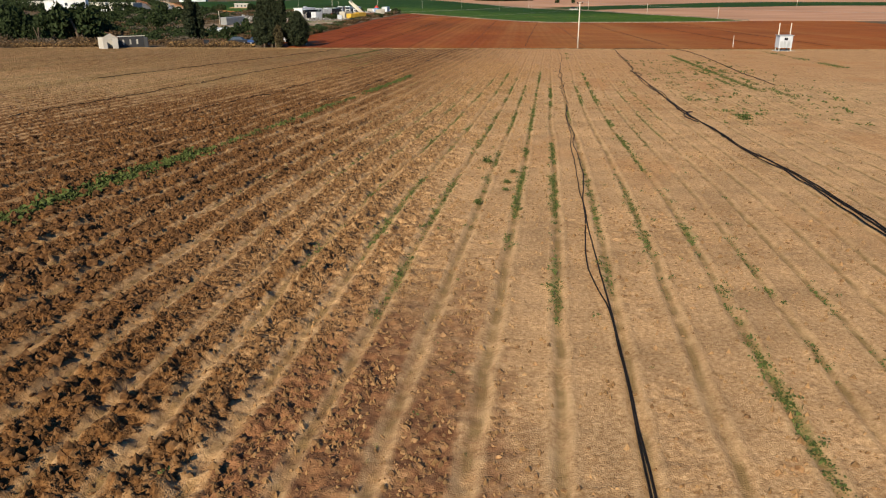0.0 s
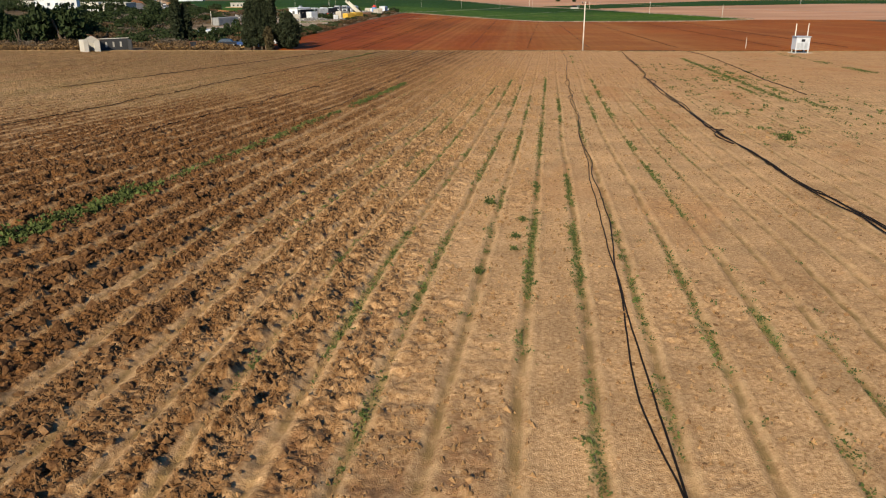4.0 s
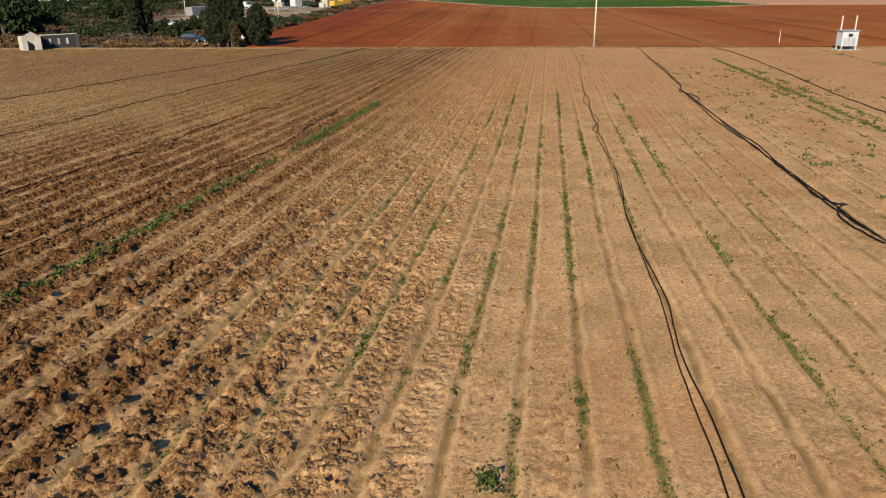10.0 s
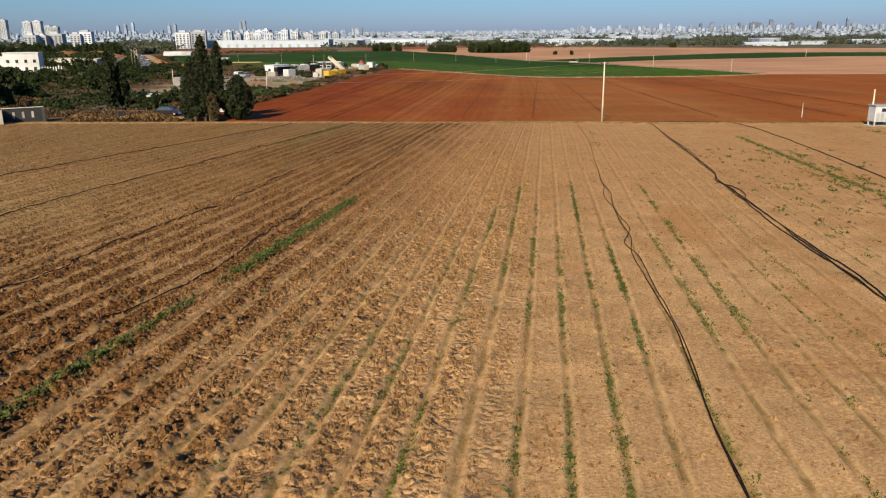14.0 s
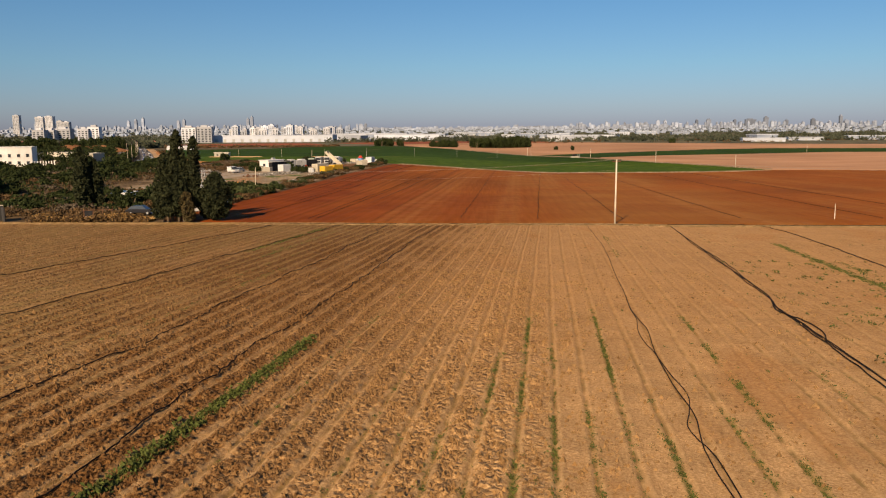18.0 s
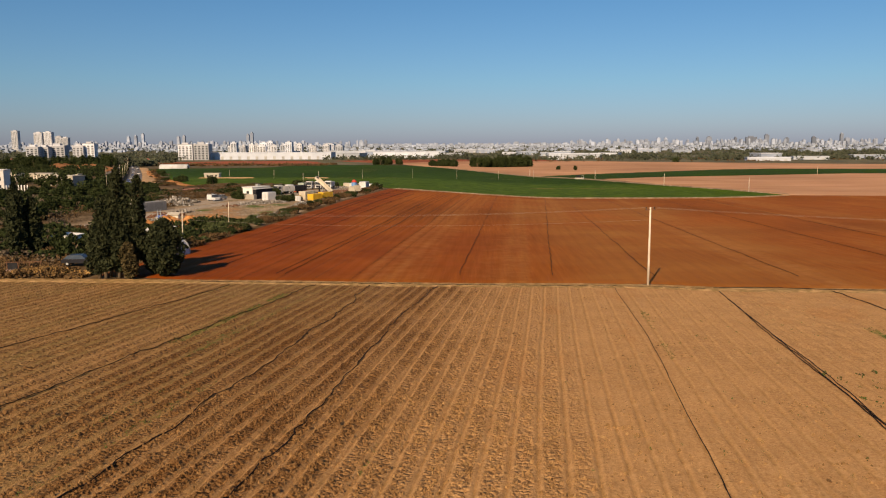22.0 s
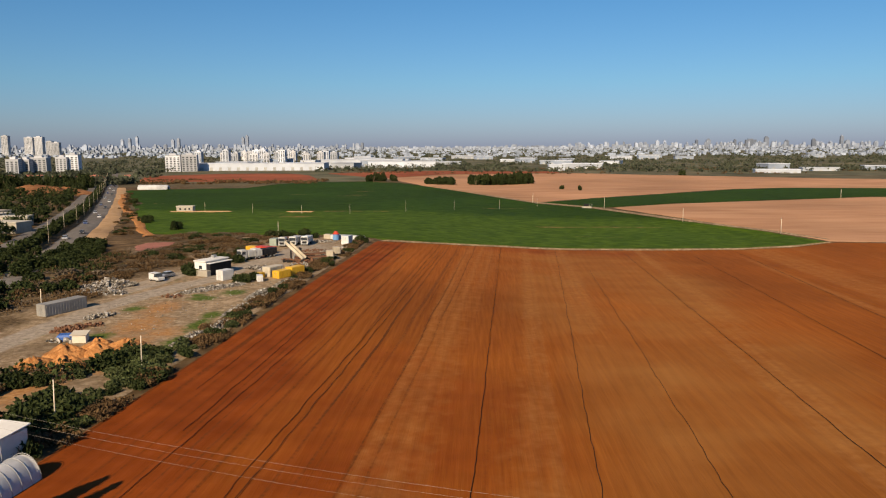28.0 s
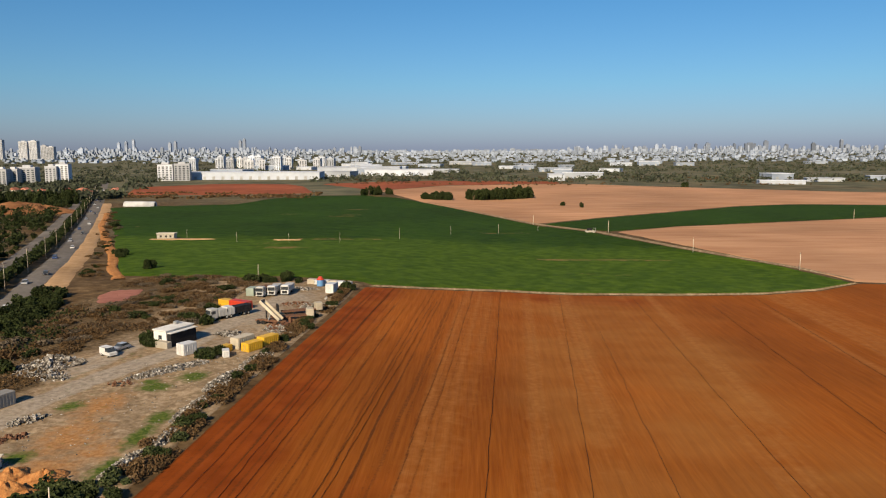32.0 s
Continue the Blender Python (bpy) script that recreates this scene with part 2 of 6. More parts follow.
ORANGE_SAND = mat("orange_sand", [(0.26, 0.1, 0.034), (0.4, 0.175, 0.064), (0.52, 0.255, 0.1)], 1.6, bump=0.35, bump_scale=2.2, coarse=0.2)
ASPHALT = mat("worn_asphalt", [(0.12, 0.108, 0.095), (0.19, 0.172, 0.155)], 0.6, coarse=0.05)
PAVER = mat("red_clay_pad", [(0.26, 0.10, 0.075), (0.34, 0.15, 0.115)], 0.4)
BLACK_HOSE = mat("black_polythene", [(0.008, 0.006, 0.005), (0.026, 0.018, 0.013)], 6.0, rough=0.8, spec=0.1)
BARK = mat("bark", [(0.09, 0.06, 0.04), (0.2, 0.15, 0.1)], 6.0, bump=0.02, stretch=(1, 1, 0.2))
LEAF_DARK = mat("cypress_foliage", [(0.012, 0.017, 0.008), (0.044, 0.05, 0.023)], 2.0, rough=0.7, per="island")
LEAF = mat("shrub_foliage", [(0.012, 0.02, 0.007), (0.042, 0.055, 0.018)], 1.5, rough=0.7, per="island")
LEAF_DRY = mat("dry_scrub_foliage", [(0.055, 0.031, 0.015), (0.15, 0.095, 0.048)], 1.5, rough=0.9, per="island")
LEAF_GREY = mat("grey_scrub_foliage", [(0.06, 0.045, 0.03), (0.17, 0.135, 0.098)], 1.5, rough=0.9, per="island")
LEAF_WITHERED = mat("withered_foliage", [(0.04, 0.032, 0.014), (0.1, 0.075, 0.035)], 1.5, rough=0.9, per="island")
STRAW = mat("dry_straw", [(0.17, 0.095, 0.035), (0.36, 0.22, 0.09)], 1.5, rough=0.9, per="island")
CACTUS = mat("prickly_pear_foliage", [(0.035, 0.05, 0.02), (0.085, 0.1, 0.04)], 1.5, rough=0.7, per="island")
WEED = mat("weed_leaves", [(0.035, 0.052, 0.013), (0.105, 0.122, 0.034)], 6.0, rough=0.8, per="island")
KIOSK_PAINT = mat("chalky_blue_grey_paint", [(0.42, 0.44, 0.46), (0.56, 0.57, 0.58)], 1.5, rough=0.6)
WHITE = mat("white_paint", [(0.6, 0.59, 0.56), (0.76, 0.75, 0.72)], 0.5, rough=0.6, spread=(0.3, 0.75))
CREAM = mat("cream_render", [(0.42, 0.38, 0.31), (0.56, 0.51, 0.43)], 0.4, rough=0.85, per="object")
CONCRETE = mat("concrete", [(0.34, 0.31, 0.26), (0.5, 0.47, 0.4)], 0.9, rough=0.9, bump=0.01)
GREY_METAL = mat("grey_sheet_metal", [(0.3, 0.31, 0.31), (0.42, 0.43, 0.43)], 0.7, rough=0.5, metal=0.3)
RUST = mat("rusty_steel", [(0.09, 0.045, 0.03), (0.2, 0.1, 0.06)], 3.0, rough=0.8)
DARK = mat("dark_opening", [(0.012, 0.012, 0.014), (0.03, 0.03, 0.032)], 2.0, rough=0.6)
GLASS = mat("dark_window_glass", [(0.02, 0.025, 0.03), (0.05, 0.06, 0.07)], 1.0, rough=0.15, spec=0.6)
FILM = mat("weathered_plastic_film", [(0.4, 0.41, 0.42), (0.55, 0.56, 0.57)], 1.2, rough=0.45)
POLE_WOOD = mat("bleached_pole_wood", [(0.5, 0.42, 0.33), (0.66, 0.58, 0.47)], 5.0, stretch=(1, 1, 0.1))
RUBBER = mat("tyre_rubber", [(0.012, 0.012, 0.012), (0.03, 0.03, 0.03)], 5.0)
TILE = mat("red_roof_tiles", [(0.32, 0.12, 0.08), (0.46, 0.2, 0.14)], 0.5, per="object")
RUBBLE = mat("mixed_rubble", [(0.035, 0.03, 0.026), (0.2, 0.18, 0.155), (0.6, 0.58, 0.55)], 1.6, per="island", spread=(0.34, 0.68))
# aerial haze is put into these two city colours: dimmed and shifted to blue
CITY = mat("hazed_far_render", [(0.19, 0.235, 0.31), (0.34, 0.395, 0.485)], 0.05, per="island")
CITY_GREY = mat("hazed_grey_towers", [(0.13, 0.16, 0.21), (0.19, 0.225, 0.285)], 0.05, per="island")
FAR_WOOD = mat("far_foliage", [(0.03, 0.038, 0.026), (0.085, 0.095, 0.062)], 0.05, per="island")
PAINTS = {}


def paint(name, c, rough=0.4, metal=0.0):
    if name not in PAINTS:
        PAINTS[name] = mat(name, [tuple(v * 0.8 for v in c), c], 1.3, rough=rough, metal=metal, spec=0.5)
    return PAINTS[name]


# ---- mesh helpers ----
def smooth(a, b, v):
    t = np.clip((v - a) / (b - a), 0, 1)
    return t * t * (3 - 2 * t)


L_Y = (165, 240, 300, 380, 520, 800, 1075, 2000, 3200, 4800)
L_Z = (-4.95, -5.2, -4.8, -5.2, -7.6, -8.5, -9.5, -9, 2, 14)
R_Y = (165, 260, 385, 460, 600, 1000, 2000, 3200, 4800)
R_Z = (-4.95, -7.5, -10.8, -12, -11.5, -11, -9, 2, 14)


def land(x, y):
    """Height of the terrain: a field that falls away, a yard on the left that stays high and a shallow valley on the right."""
    x, y = np.asarray(x, float), np.asarray(y, float)
    s = smooth(-60, 40, x)
    far = np.interp(y, L_Y, L_Z) * (1 - s) + np.interp(y, R_Y, R_Z) * s
    return np.where(y < 165, -0.03 * np.maximum(y, -200), far)


def lz(x, y):
    return float(land(x, y))


class Geo:
    """Collects vertices and faces for one mesh."""

    def __init__(self):
        self.v, self.f = [], []

    def add(self, verts, faces):
        k = len(self.v)
        self.v += [tuple(p) for p in verts]
        self.f += [tuple(i + k for i in face) for face in faces]
        return self

    def box(self, x0, x1, y0, y1, z0, z1, chamfer=0.0, turn=0.0, pivot=(0, 0)):
        c = min(chamfer, (x1 - x0) * 0.4, (y1 - y0) * 0.4, (z1 - z0) * 0.4)
        if c > 0:
            ring = lambda d, z: [(x0 + d, y0 + c, z), (x0 + c, y0 + d, z), (x1 - c, y0 + d, z), (x1 - d, y0 + c, z),  # noqa: E731
                                 (x1 - d, y1 - c, z), (x1 - c, y1 - d, z), (x0 + c, y1 - d, z), (x0 + d, y1 - c, z)]
            vs = ring(c * 0.5, z0) + ring(0, z0 + c) + ring(0, z1 - c) + ring(c * 0.7, z1)
            fs = [tuple(range(7, -1, -1)), tuple(range(24, 32))]
            for r in range(3):
                for i in range(8):
                    j = (i + 1) % 8
                    fs.append((r * 8 + i, r * 8 + j, r * 8 + 8 + j, r * 8 + 8 + i))
        else:
            vs = [(x0, y0, z0), (x1, y0, z0), (x1, y1, z0), (x0, y1, z0), (x0, y0, z1), (x1, y0, z1), (x1, y1, z1), (x0, y1, z1)]
            fs = [(3, 2, 1, 0), (4, 5, 6, 7), (0, 1, 5, 4), (1, 2, 6, 5), (2, 3, 7, 6), (3, 0, 4, 7)]
        if turn:
            ca, sa = math.cos(turn), math.sin(turn)
            px, py = pivot
            vs = [(px + (x - px) * ca - (y - py) * sa, py + (x - px) * sa + (y - py) * ca, z) for x, y, z in vs]
        return self.add(vs, fs)

    def tube(self, pts, r0, r1=None, n=6, cap=True):
        r1 = r0 if r1 is None else r1
        pts = [Vector(p) for p in pts]
        vs, fs = [], []
        for i, p in enumerate(pts):
            d = (pts[min(i + 1, len(pts) - 1)] - pts[max(i - 1, 0)]).normalized()
            side = d.cross(Vector((0, 0, 1)) if abs(d.z) < 0.9 else Vector((1, 0, 0))).normalized()
            up = side.cross(d)
            r = r0 + (r1 - r0) * i / max(1, len(pts) - 1)
            for k in range(n):
                a = 2 * math.pi * k / n
                vs.append(p + side * (r * math.cos(a)) + up * (r * math.sin(a)))
        for i in range(len(pts) - 1):
            for k in range(n):
                j = (k + 1) % n
                fs.append((i * n + k, i * n + j, i * n + n + j, i * n + n + k))
        if cap:
            fs += [tuple(range(n - 1, -1, -1)), tuple(range((len(pts) - 1) * n, len(pts) * n))]
        return self.add(vs, fs)

    def disc(self, c, axis, r, w, n=14):
        """A wheel: a short cylinder with rounded shoulders about the axis 'x' or 'y'."""
        k = []
        for off, rr in ((-w / 2, r * 0.9), (-w * 0.3, r), (w * 0.3, r), (w / 2, r * 0.9)):
            for i in range(n):
                a = 2 * math.pi * i / n
                p, q = rr * math.cos(a), rr * math.sin(a)
                k.append((c[0] + off, c[1] + p, c[2] + q) if axis == "x" else (c[0] + p, c[1] + off, c[2] + q))
        fs = [(j * n + i, j * n + (i + 1) % n, j * n + n + (i + 1) % n, j * n + n + i) for j in range(3) for i in range(n)]
        return self.add(k, fs + [tuple(range(n)), tuple(range(3 * n, 4 * n))])

    def mesh(self, name, material, soft=False):
        me = bpy.data.meshes.new(name)
        me.from_pydata(self.v, [], self.f)
        if material:
            me.materials.append(material)
        if soft:
            me.polygons.foreach_set("use_smooth", [True] * len(me.polygons))
        me.update()
        return me


def thing(name, label, category, m=None, group="", kind=""):
    ob = new(name)
    ob.matrix_world = m or Matrix()
    return tagged(ob, label, category, group, kind)


def part(name, geo, material, parent, label="", soft=False):
    me = geo.mesh(name, material, soft) if isinstance(geo, Geo) else geo
    ob = new(name, me)
    ob.parent = parent
    return tagged(ob, label)


def solid(name, geo, material, label, category, m=None, group="", kind="", soft=False):
    ob = new(name, geo.mesh(name, material, soft) if isinstance(geo, Geo) else geo)
    if m:
        ob.matrix_world = m
    return tagged(ob, label, category, group, kind)


def mesh_np(name, verts, faces, material, soft=True, floats=()):
    """A mesh out of numpy arrays: verts (n,3), faces (m,k)."""
    me = bpy.data.meshes.new(name)
    n, k = faces.shape
    me.vertices.add(len(verts))
    me.vertices.foreach_set("co", np.ascontiguousarray(verts, dtype=np.float32).ravel())
    me.loops.add(n * k)
    me.loops.foreach_set("vertex_index", np.ascontiguousarray(faces, dtype=np.int32).ravel())
    me.polygons.add(n)
    me.polygons.foreach_set("loop_start", np.arange(0, n * k, k, dtype=np.int32))
    me.polygons.foreach_set("use_smooth", np.full(n, soft))
    for key, values in floats:
        me.attributes.new(key, 'FLOAT', 'POINT').data.foreach_set("value", np.ascontiguousarray(values, dtype=np.float32).ravel())
    me.materials.append(material)
    me.update(calc_edges=True)
    me.validate()
    return me


def grid_faces(rows, cols):
    i = np.arange(rows - 1)[:, None] * cols + np.arange(cols - 1)[None, :]
    return np.stack([i, i + 1, i + cols + 1, i + cols], -1).reshape(-1, 4)


LATTICE = np.random.RandomState(7).rand(256, 256)


def value_noise(x, y, seed=0):
    x, y = x + seed * 17.31, y + seed * 9.77
    xi, yi = np.floor(x).astype(int), np.floor(y).astype(int)
    fx, fy = x - xi, y - yi
    fx, fy = fx * fx * (3 - 2 * fx), fy * fy * (3 - 2 * fy)
    g = lambda a, b: LATTICE[a & 255, b & 255]  # noqa: E731
    return (g(xi, yi) * (1 - fx) + g(xi + 1, yi) * fx) * (1 - fy) + (g(xi, yi + 1) * (1 - fx) + g(xi + 1, yi + 1) * fx) * fy


def fractal(x, y, octaves=4, seed=0):
    total, amp, out = 0, 1.0, 0
    for k in range(octaves):
        out = out + amp * value_noise(x * 2 ** k, y * 2 ** k, seed + k * 3)
        total += amp
        amp *= 0.5
    return out / total


def leaf_mesh(name, centres, size, material, rng, aspect=1.6):
    """Small bent leaves (two triangles each) at the centres, turned at random."""
    n = len(centres)
    a = rng.normal(size=(n, 3))
    a /= np.linalg.norm(a, axis=1)[:, None]
    b = np.cross(a, rng.normal(size=(n, 3)))
    b /= np.linalg.norm(b, axis=1)[:, None] + 1e-9
    s = (np.asarray(size) * (0.6 + 0.8 * rng.rand(n)))[:, None]
    c = np.cross(a, b) * s * 0.25
    v = np.stack([centres - a * s * aspect * 0.5, centres + b * s * 0.5 + c, centres + a * s * aspect * 0.5, centres - b * s * 0.5 + c], 1).reshape(-1, 3)
    i = np.arange(n)[:, None] * 4
    f = np.concatenate([i + [0, 1, 2], i + [0, 2, 3]], 1).reshape(-1, 3)
    return mesh_np(name, v, f, material, soft=False)


# ---- ground sheet and fields ----
def rows_x(u, y):
    """x of the plough row u (its x at y = 100) at y: the rows bend on the left and fan out at the near end."""
    k = np.clip(1 - u, 0, 16)
    fan = 0.2 * (np.clip(u, 2.5, 13.3) - 7.75) * smooth(-6.5, 2.5, u) * np.interp(y, (30, 36, 41, 46, 54, 61, 75), (1, 0.95, 0.75, 0.6, 0.3, 0.15, 0))
    return u + (0.088 + 0.002 * k) * (y - 100) - 0.00006 * k * np.maximum(100 - y, 0) ** 2 + fan


def row_of(x, y):
    u = x - 0.088 * (y - 100)
    for _ in range(9):
        u = u + 0.75 * (x - rows_x(u, y))
    return u


def field_end(x):
    return np.interp(x, (-120, -50, -20, -10, 18, 27, 60, 130), (166, 164, 163.3, 162, 162.2, 159.8, 158.5, 156))


def spaced(stops):
    """Grid lines: stops of (from, to, first step, last step)."""
    out = [stops[0][0]]
    for a, b, s0, s1 in stops:
        v = a
        while v < b - 1e-6:
            v = min(b, v + s0 + (s1 - s0) * (v - a) / (b - a))
            out.append(v)
    return np.array(out)


# the whole land, one sheet to the horizon
gx = spaced([(-3600, -600, 120, 40), (-600, -140, 30, 10), (-140, 160, 6, 6), (160, 600, 10, 30), (600, 3600, 40, 120)])
gy = spaced([(-2500, -100, 200, 30), (-100, 150, 10, 8), (150, 460, 4, 6), (460, 1400, 12, 30), (1400, 5100, 40, 100)])
X, Y = np.meshgrid(gx, gy)
Z = land(X, Y)
inside = smooth(-118, -108, X) * (1 - smooth(112, 122, X)) * smooth(-14, -8, Y) * (1 - smooth(-6, -1.5, Y - field_end(X)))
Z = Z - 0.6 * inside + 0.25 * (fractal(X / 9, Y / 9, 3, 5) - 0.5) * (1 - inside) * smooth(166, 190, Y)
olive = smooth(700, 1200, Y) + 0.4 * smooth(-90, -140, X)
ground = solid("ground", mesh_np("ground", np.stack([X, Y, Z], -1).reshape(-1, 3), grid_faces(len(gy), len(gx)), SCRUB, floats=[("olive", olive)]), None,
               "dry brown scrub land reaching the hazy horizon", "ground", kind="structure")

# the ploughed field below the camera's way: beds of clods between weedy furrows, each furrow with a pale ridge on either side
BED = 1.31
FURROW = -0.08
# weeds in the furrows: number of the furrow, width, strength, stretches of y
FURROW_WEEDS = ((0, 0.17, 0.55, ((38, 80),)), (1, 0.17, 0.7, ((44, 82),)), (2, 0.16, 0.8, ((46, 92), (26, 36))), (3, 0.15, 0.95, ((27, 38), (44, 54), (72, 100))),
                (4, 0.15, 0.75, ((22, 38), (46, 62), (70, 94))), (5, 0.15, 0.8, ((30, 46), (52, 84))), (6, 0.15, 1.0, ((28, 102),)), (7, 0.15, 1.0, ((22, 48), (60, 84))),
                (8, 0.13, 0.7, ((24, 42), (58, 66))), (9, 0.15, 0.75, ((24, 40), (68, 84))), (10, 0.16, 0.95, ((14, 100),)), (11, 0.15, 0.45, ((16, 30), (48, 70))), (12, 0.15, 0.5, ((13, 24), (50, 78))),
                (-1, 0.16, 0.3, ((40, 90),)), (-2, 0.16, 0.3, ((36, 70),)), (-4, 0.16, 0.3, ((70, 110),)))
WEED_ROWS = tuple((FURROW + BED * k, w, m, runs) for k, w, m, runs in FURROW_WEEDS) + (
    (-7.75, 0.42, 1.6, ((22, 44),)), (-7.75, 0.3, 1.2, ((47, 71),)), (-7.6, 0.34, 1.4, ((76, 94),)), (-18.5, 0.3, 0.5, ((96, 120),)), (-26.5, 0.5, 0.9, ((132, 155),)), (-23.5, 0.4, 0.6, ((128, 150),)), (-20.8, 0.3, 0.4, ((110, 140),)),
    (29.4, 0.45, 1.1, ((80, 138),)), (31.0, 0.4, 0.8, ((74, 124),)), (28.0, 0.3, 0.7, ((84, 110),)), (23.0, 0.3, 0.6, ((56, 64),)), (48.6, 0.9, 0.9, ((110, 150),)), (16.9, 0.2, 0.4, ((60, 90),)), (11.7, 0.25, 0.5, ((128, 146),)))


def weed_cover(u, y):
    w = np.zeros_like(u)
    for c, wide, much, runs in WEED_ROWS:
        near = np.abs(u - c) < 3 * wide + 0.1
        q, v = u[near], y[near]
        wander = 0.12 * (value_noise(v * 0.22, v * 0 + c, 2) - 0.5)
        patch = smooth(0.36, 0.62, fractal(v * 0.33 + c * 7.3, v * 0 + c, 3, 4) + 0.2 * (much > 1))
        where = sum(smooth(a - 1.5, a + 1.5, v) * smooth(b + 2, b - 2, v) for a, b in runs)
        w[near] = np.maximum(w[near], np.minimum(much, 1) * patch * np.clip(where, 0.03, 1) * np.exp(-(((q - c - wander) / wide) ** 2)))
    return w


def tilled(x, y):
    """Height over the land, darkness (turned soil and painted clod shadow), damp, weed cover, row line, bed and olive
    cover of the ploughed field.
    """
    u = row_of(x, y)
    line = u - FURROW + 0.22 * (value_noise(y * 0.07, u * 0.45, 9) - 0.5) + 0.08 * (value_noise(y * 0.9, u * 0.9, 10) - 0.5)
    f = np.abs((line + BED / 2) % BED - BED / 2)
    bed = smooth(0.15, 0.3, f + 0.12 * (value_noise(x * 1.3, y * 1.1, 15) - 0.5))
    ridge = np.exp(-(((f - 0.2) / 0.07) ** 2))
    furrow = np.exp(-((f / 0.1) ** 2))
    bound = np.interp(y, (10, 16, 26, 40, 53, 61, 74, 88, 130, 160), (7.2, 6.8, 6.0, 4.6, 3.8, 3.6, 3.8, 4.2, 4.4, 4.8))
    rough = smooth(bound + 2.6, bound - 2.6, u) * (0.7 + 0.3 * smooth(158, 100, y)) * (0.62 + 0.38 * smooth(-34, -12, u))
    number = np.floor((line + BED / 2) / BED)
    own = value_noise(number * 7.7 + 3.1, y * 0.05, 41)
    patch = smooth(0.25, 0.62, fractal(x * 0.5, y * 0.3, 3, 8))
    lump = smooth(0.48, 0.62, fractal(x * 2.9, y * 2.6, 2, 1))
    lump2 = smooth(0.46, 0.62, fractal(x * 5.6, y * 5.2, 2, 2))
    grit = fractal(x * 7.3, y * 7.0, 2, 3) - 0.5
    damp = smooth(27, 15, y + 5 * (value_noise(x * 0.5, y * 0.3, 13) - 0.5)) * smooth(-5.6, -3.6, x) * smooth(2.2, 0.0, x)
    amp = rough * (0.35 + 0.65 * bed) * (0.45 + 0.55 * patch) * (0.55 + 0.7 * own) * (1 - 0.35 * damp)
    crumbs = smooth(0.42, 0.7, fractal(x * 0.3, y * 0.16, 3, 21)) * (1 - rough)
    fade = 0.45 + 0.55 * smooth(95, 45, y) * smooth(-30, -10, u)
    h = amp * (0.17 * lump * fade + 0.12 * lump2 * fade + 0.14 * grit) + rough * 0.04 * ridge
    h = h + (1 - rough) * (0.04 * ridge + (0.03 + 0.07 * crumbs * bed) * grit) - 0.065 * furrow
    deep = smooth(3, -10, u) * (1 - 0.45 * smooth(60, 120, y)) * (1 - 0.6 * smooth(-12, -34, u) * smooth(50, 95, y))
    # soil tone and clod shadow in one value, strongest on beds, left and near
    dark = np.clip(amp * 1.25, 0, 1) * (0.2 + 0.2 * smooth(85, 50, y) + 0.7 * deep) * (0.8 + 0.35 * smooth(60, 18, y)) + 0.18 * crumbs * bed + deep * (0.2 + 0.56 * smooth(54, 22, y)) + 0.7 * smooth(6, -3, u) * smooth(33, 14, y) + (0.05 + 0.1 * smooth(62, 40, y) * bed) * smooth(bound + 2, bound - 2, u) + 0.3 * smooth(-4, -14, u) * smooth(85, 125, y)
    olive = smooth(-6, -26, u) * (0.5 + 0.75 * value_noise(number * 3.3, y * 0.03, 43)) * smooth(40, 90, y)
    return h, dark, damp * (0.45 + 0.55 * bed), weed_cover(u, y), line, bed, olive


fx = spaced([(-116, -40, 1.0, 0.3), (-40, -15, 0.26, 0.11), (-15, 8, 0.088, 0.088), (8, 22, 0.12, 0.2), (22, 118, 0.25, 1.2)])
fy = spaced([(-12, 10, 0.8, 0.12), (10, 45, 0.088, 0.1), (45, 72, 0.1, 0.13), (72, 162, 0.16, 0.34)])
X, T = np.meshgrid(fx, fy)
Y = -12 + (T + 12) / 174.0 * (field_end(X) + 12)
# rough holds that darkness, not the relief
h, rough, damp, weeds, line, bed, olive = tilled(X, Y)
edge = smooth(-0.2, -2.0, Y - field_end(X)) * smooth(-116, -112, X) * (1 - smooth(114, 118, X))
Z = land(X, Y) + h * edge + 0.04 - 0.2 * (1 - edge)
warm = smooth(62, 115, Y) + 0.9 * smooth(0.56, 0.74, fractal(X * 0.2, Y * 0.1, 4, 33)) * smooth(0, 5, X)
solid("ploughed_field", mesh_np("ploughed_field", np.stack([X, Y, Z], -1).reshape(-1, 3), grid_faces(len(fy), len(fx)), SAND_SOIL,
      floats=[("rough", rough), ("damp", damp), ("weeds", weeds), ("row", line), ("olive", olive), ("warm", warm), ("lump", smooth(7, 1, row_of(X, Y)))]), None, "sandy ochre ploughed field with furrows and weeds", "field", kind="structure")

# clods of soil lying on it
rng = np.random.RandomState(11)
cx, cy = rng.uniform(-58, 16, 420000), 9 + 150 * rng.rand(420000) ** 1.3
h, rough, damp, weeds, cu, bed, olive = tilled(cx, cy)
nest = smooth(0.4, 0.62, fractal(cx * 0.8, cy * 0.5, 3, 83))
keep = (rng.rand(len(cx)) < ((0.3 * smooth(4, -3, cu) + 0.75 * np.clip(rough, 0, 1)) * (0.12 + 0.88 * bed) * (0.4 + 0.6 * nest) + 0.3 * damp * bed + 0.006) * np.clip(1.35 - cy / 150, 0.25, 1) * np.clip(1.2 + cx / 55, 0.25, 1) * (1 - 0.75 * smooth(-14, -32, cu) * smooth(50, 95, cy))) & (cy < field_end(cx) - 2)
keep = rng.permutation(np.flatnonzero(keep))[:54000]
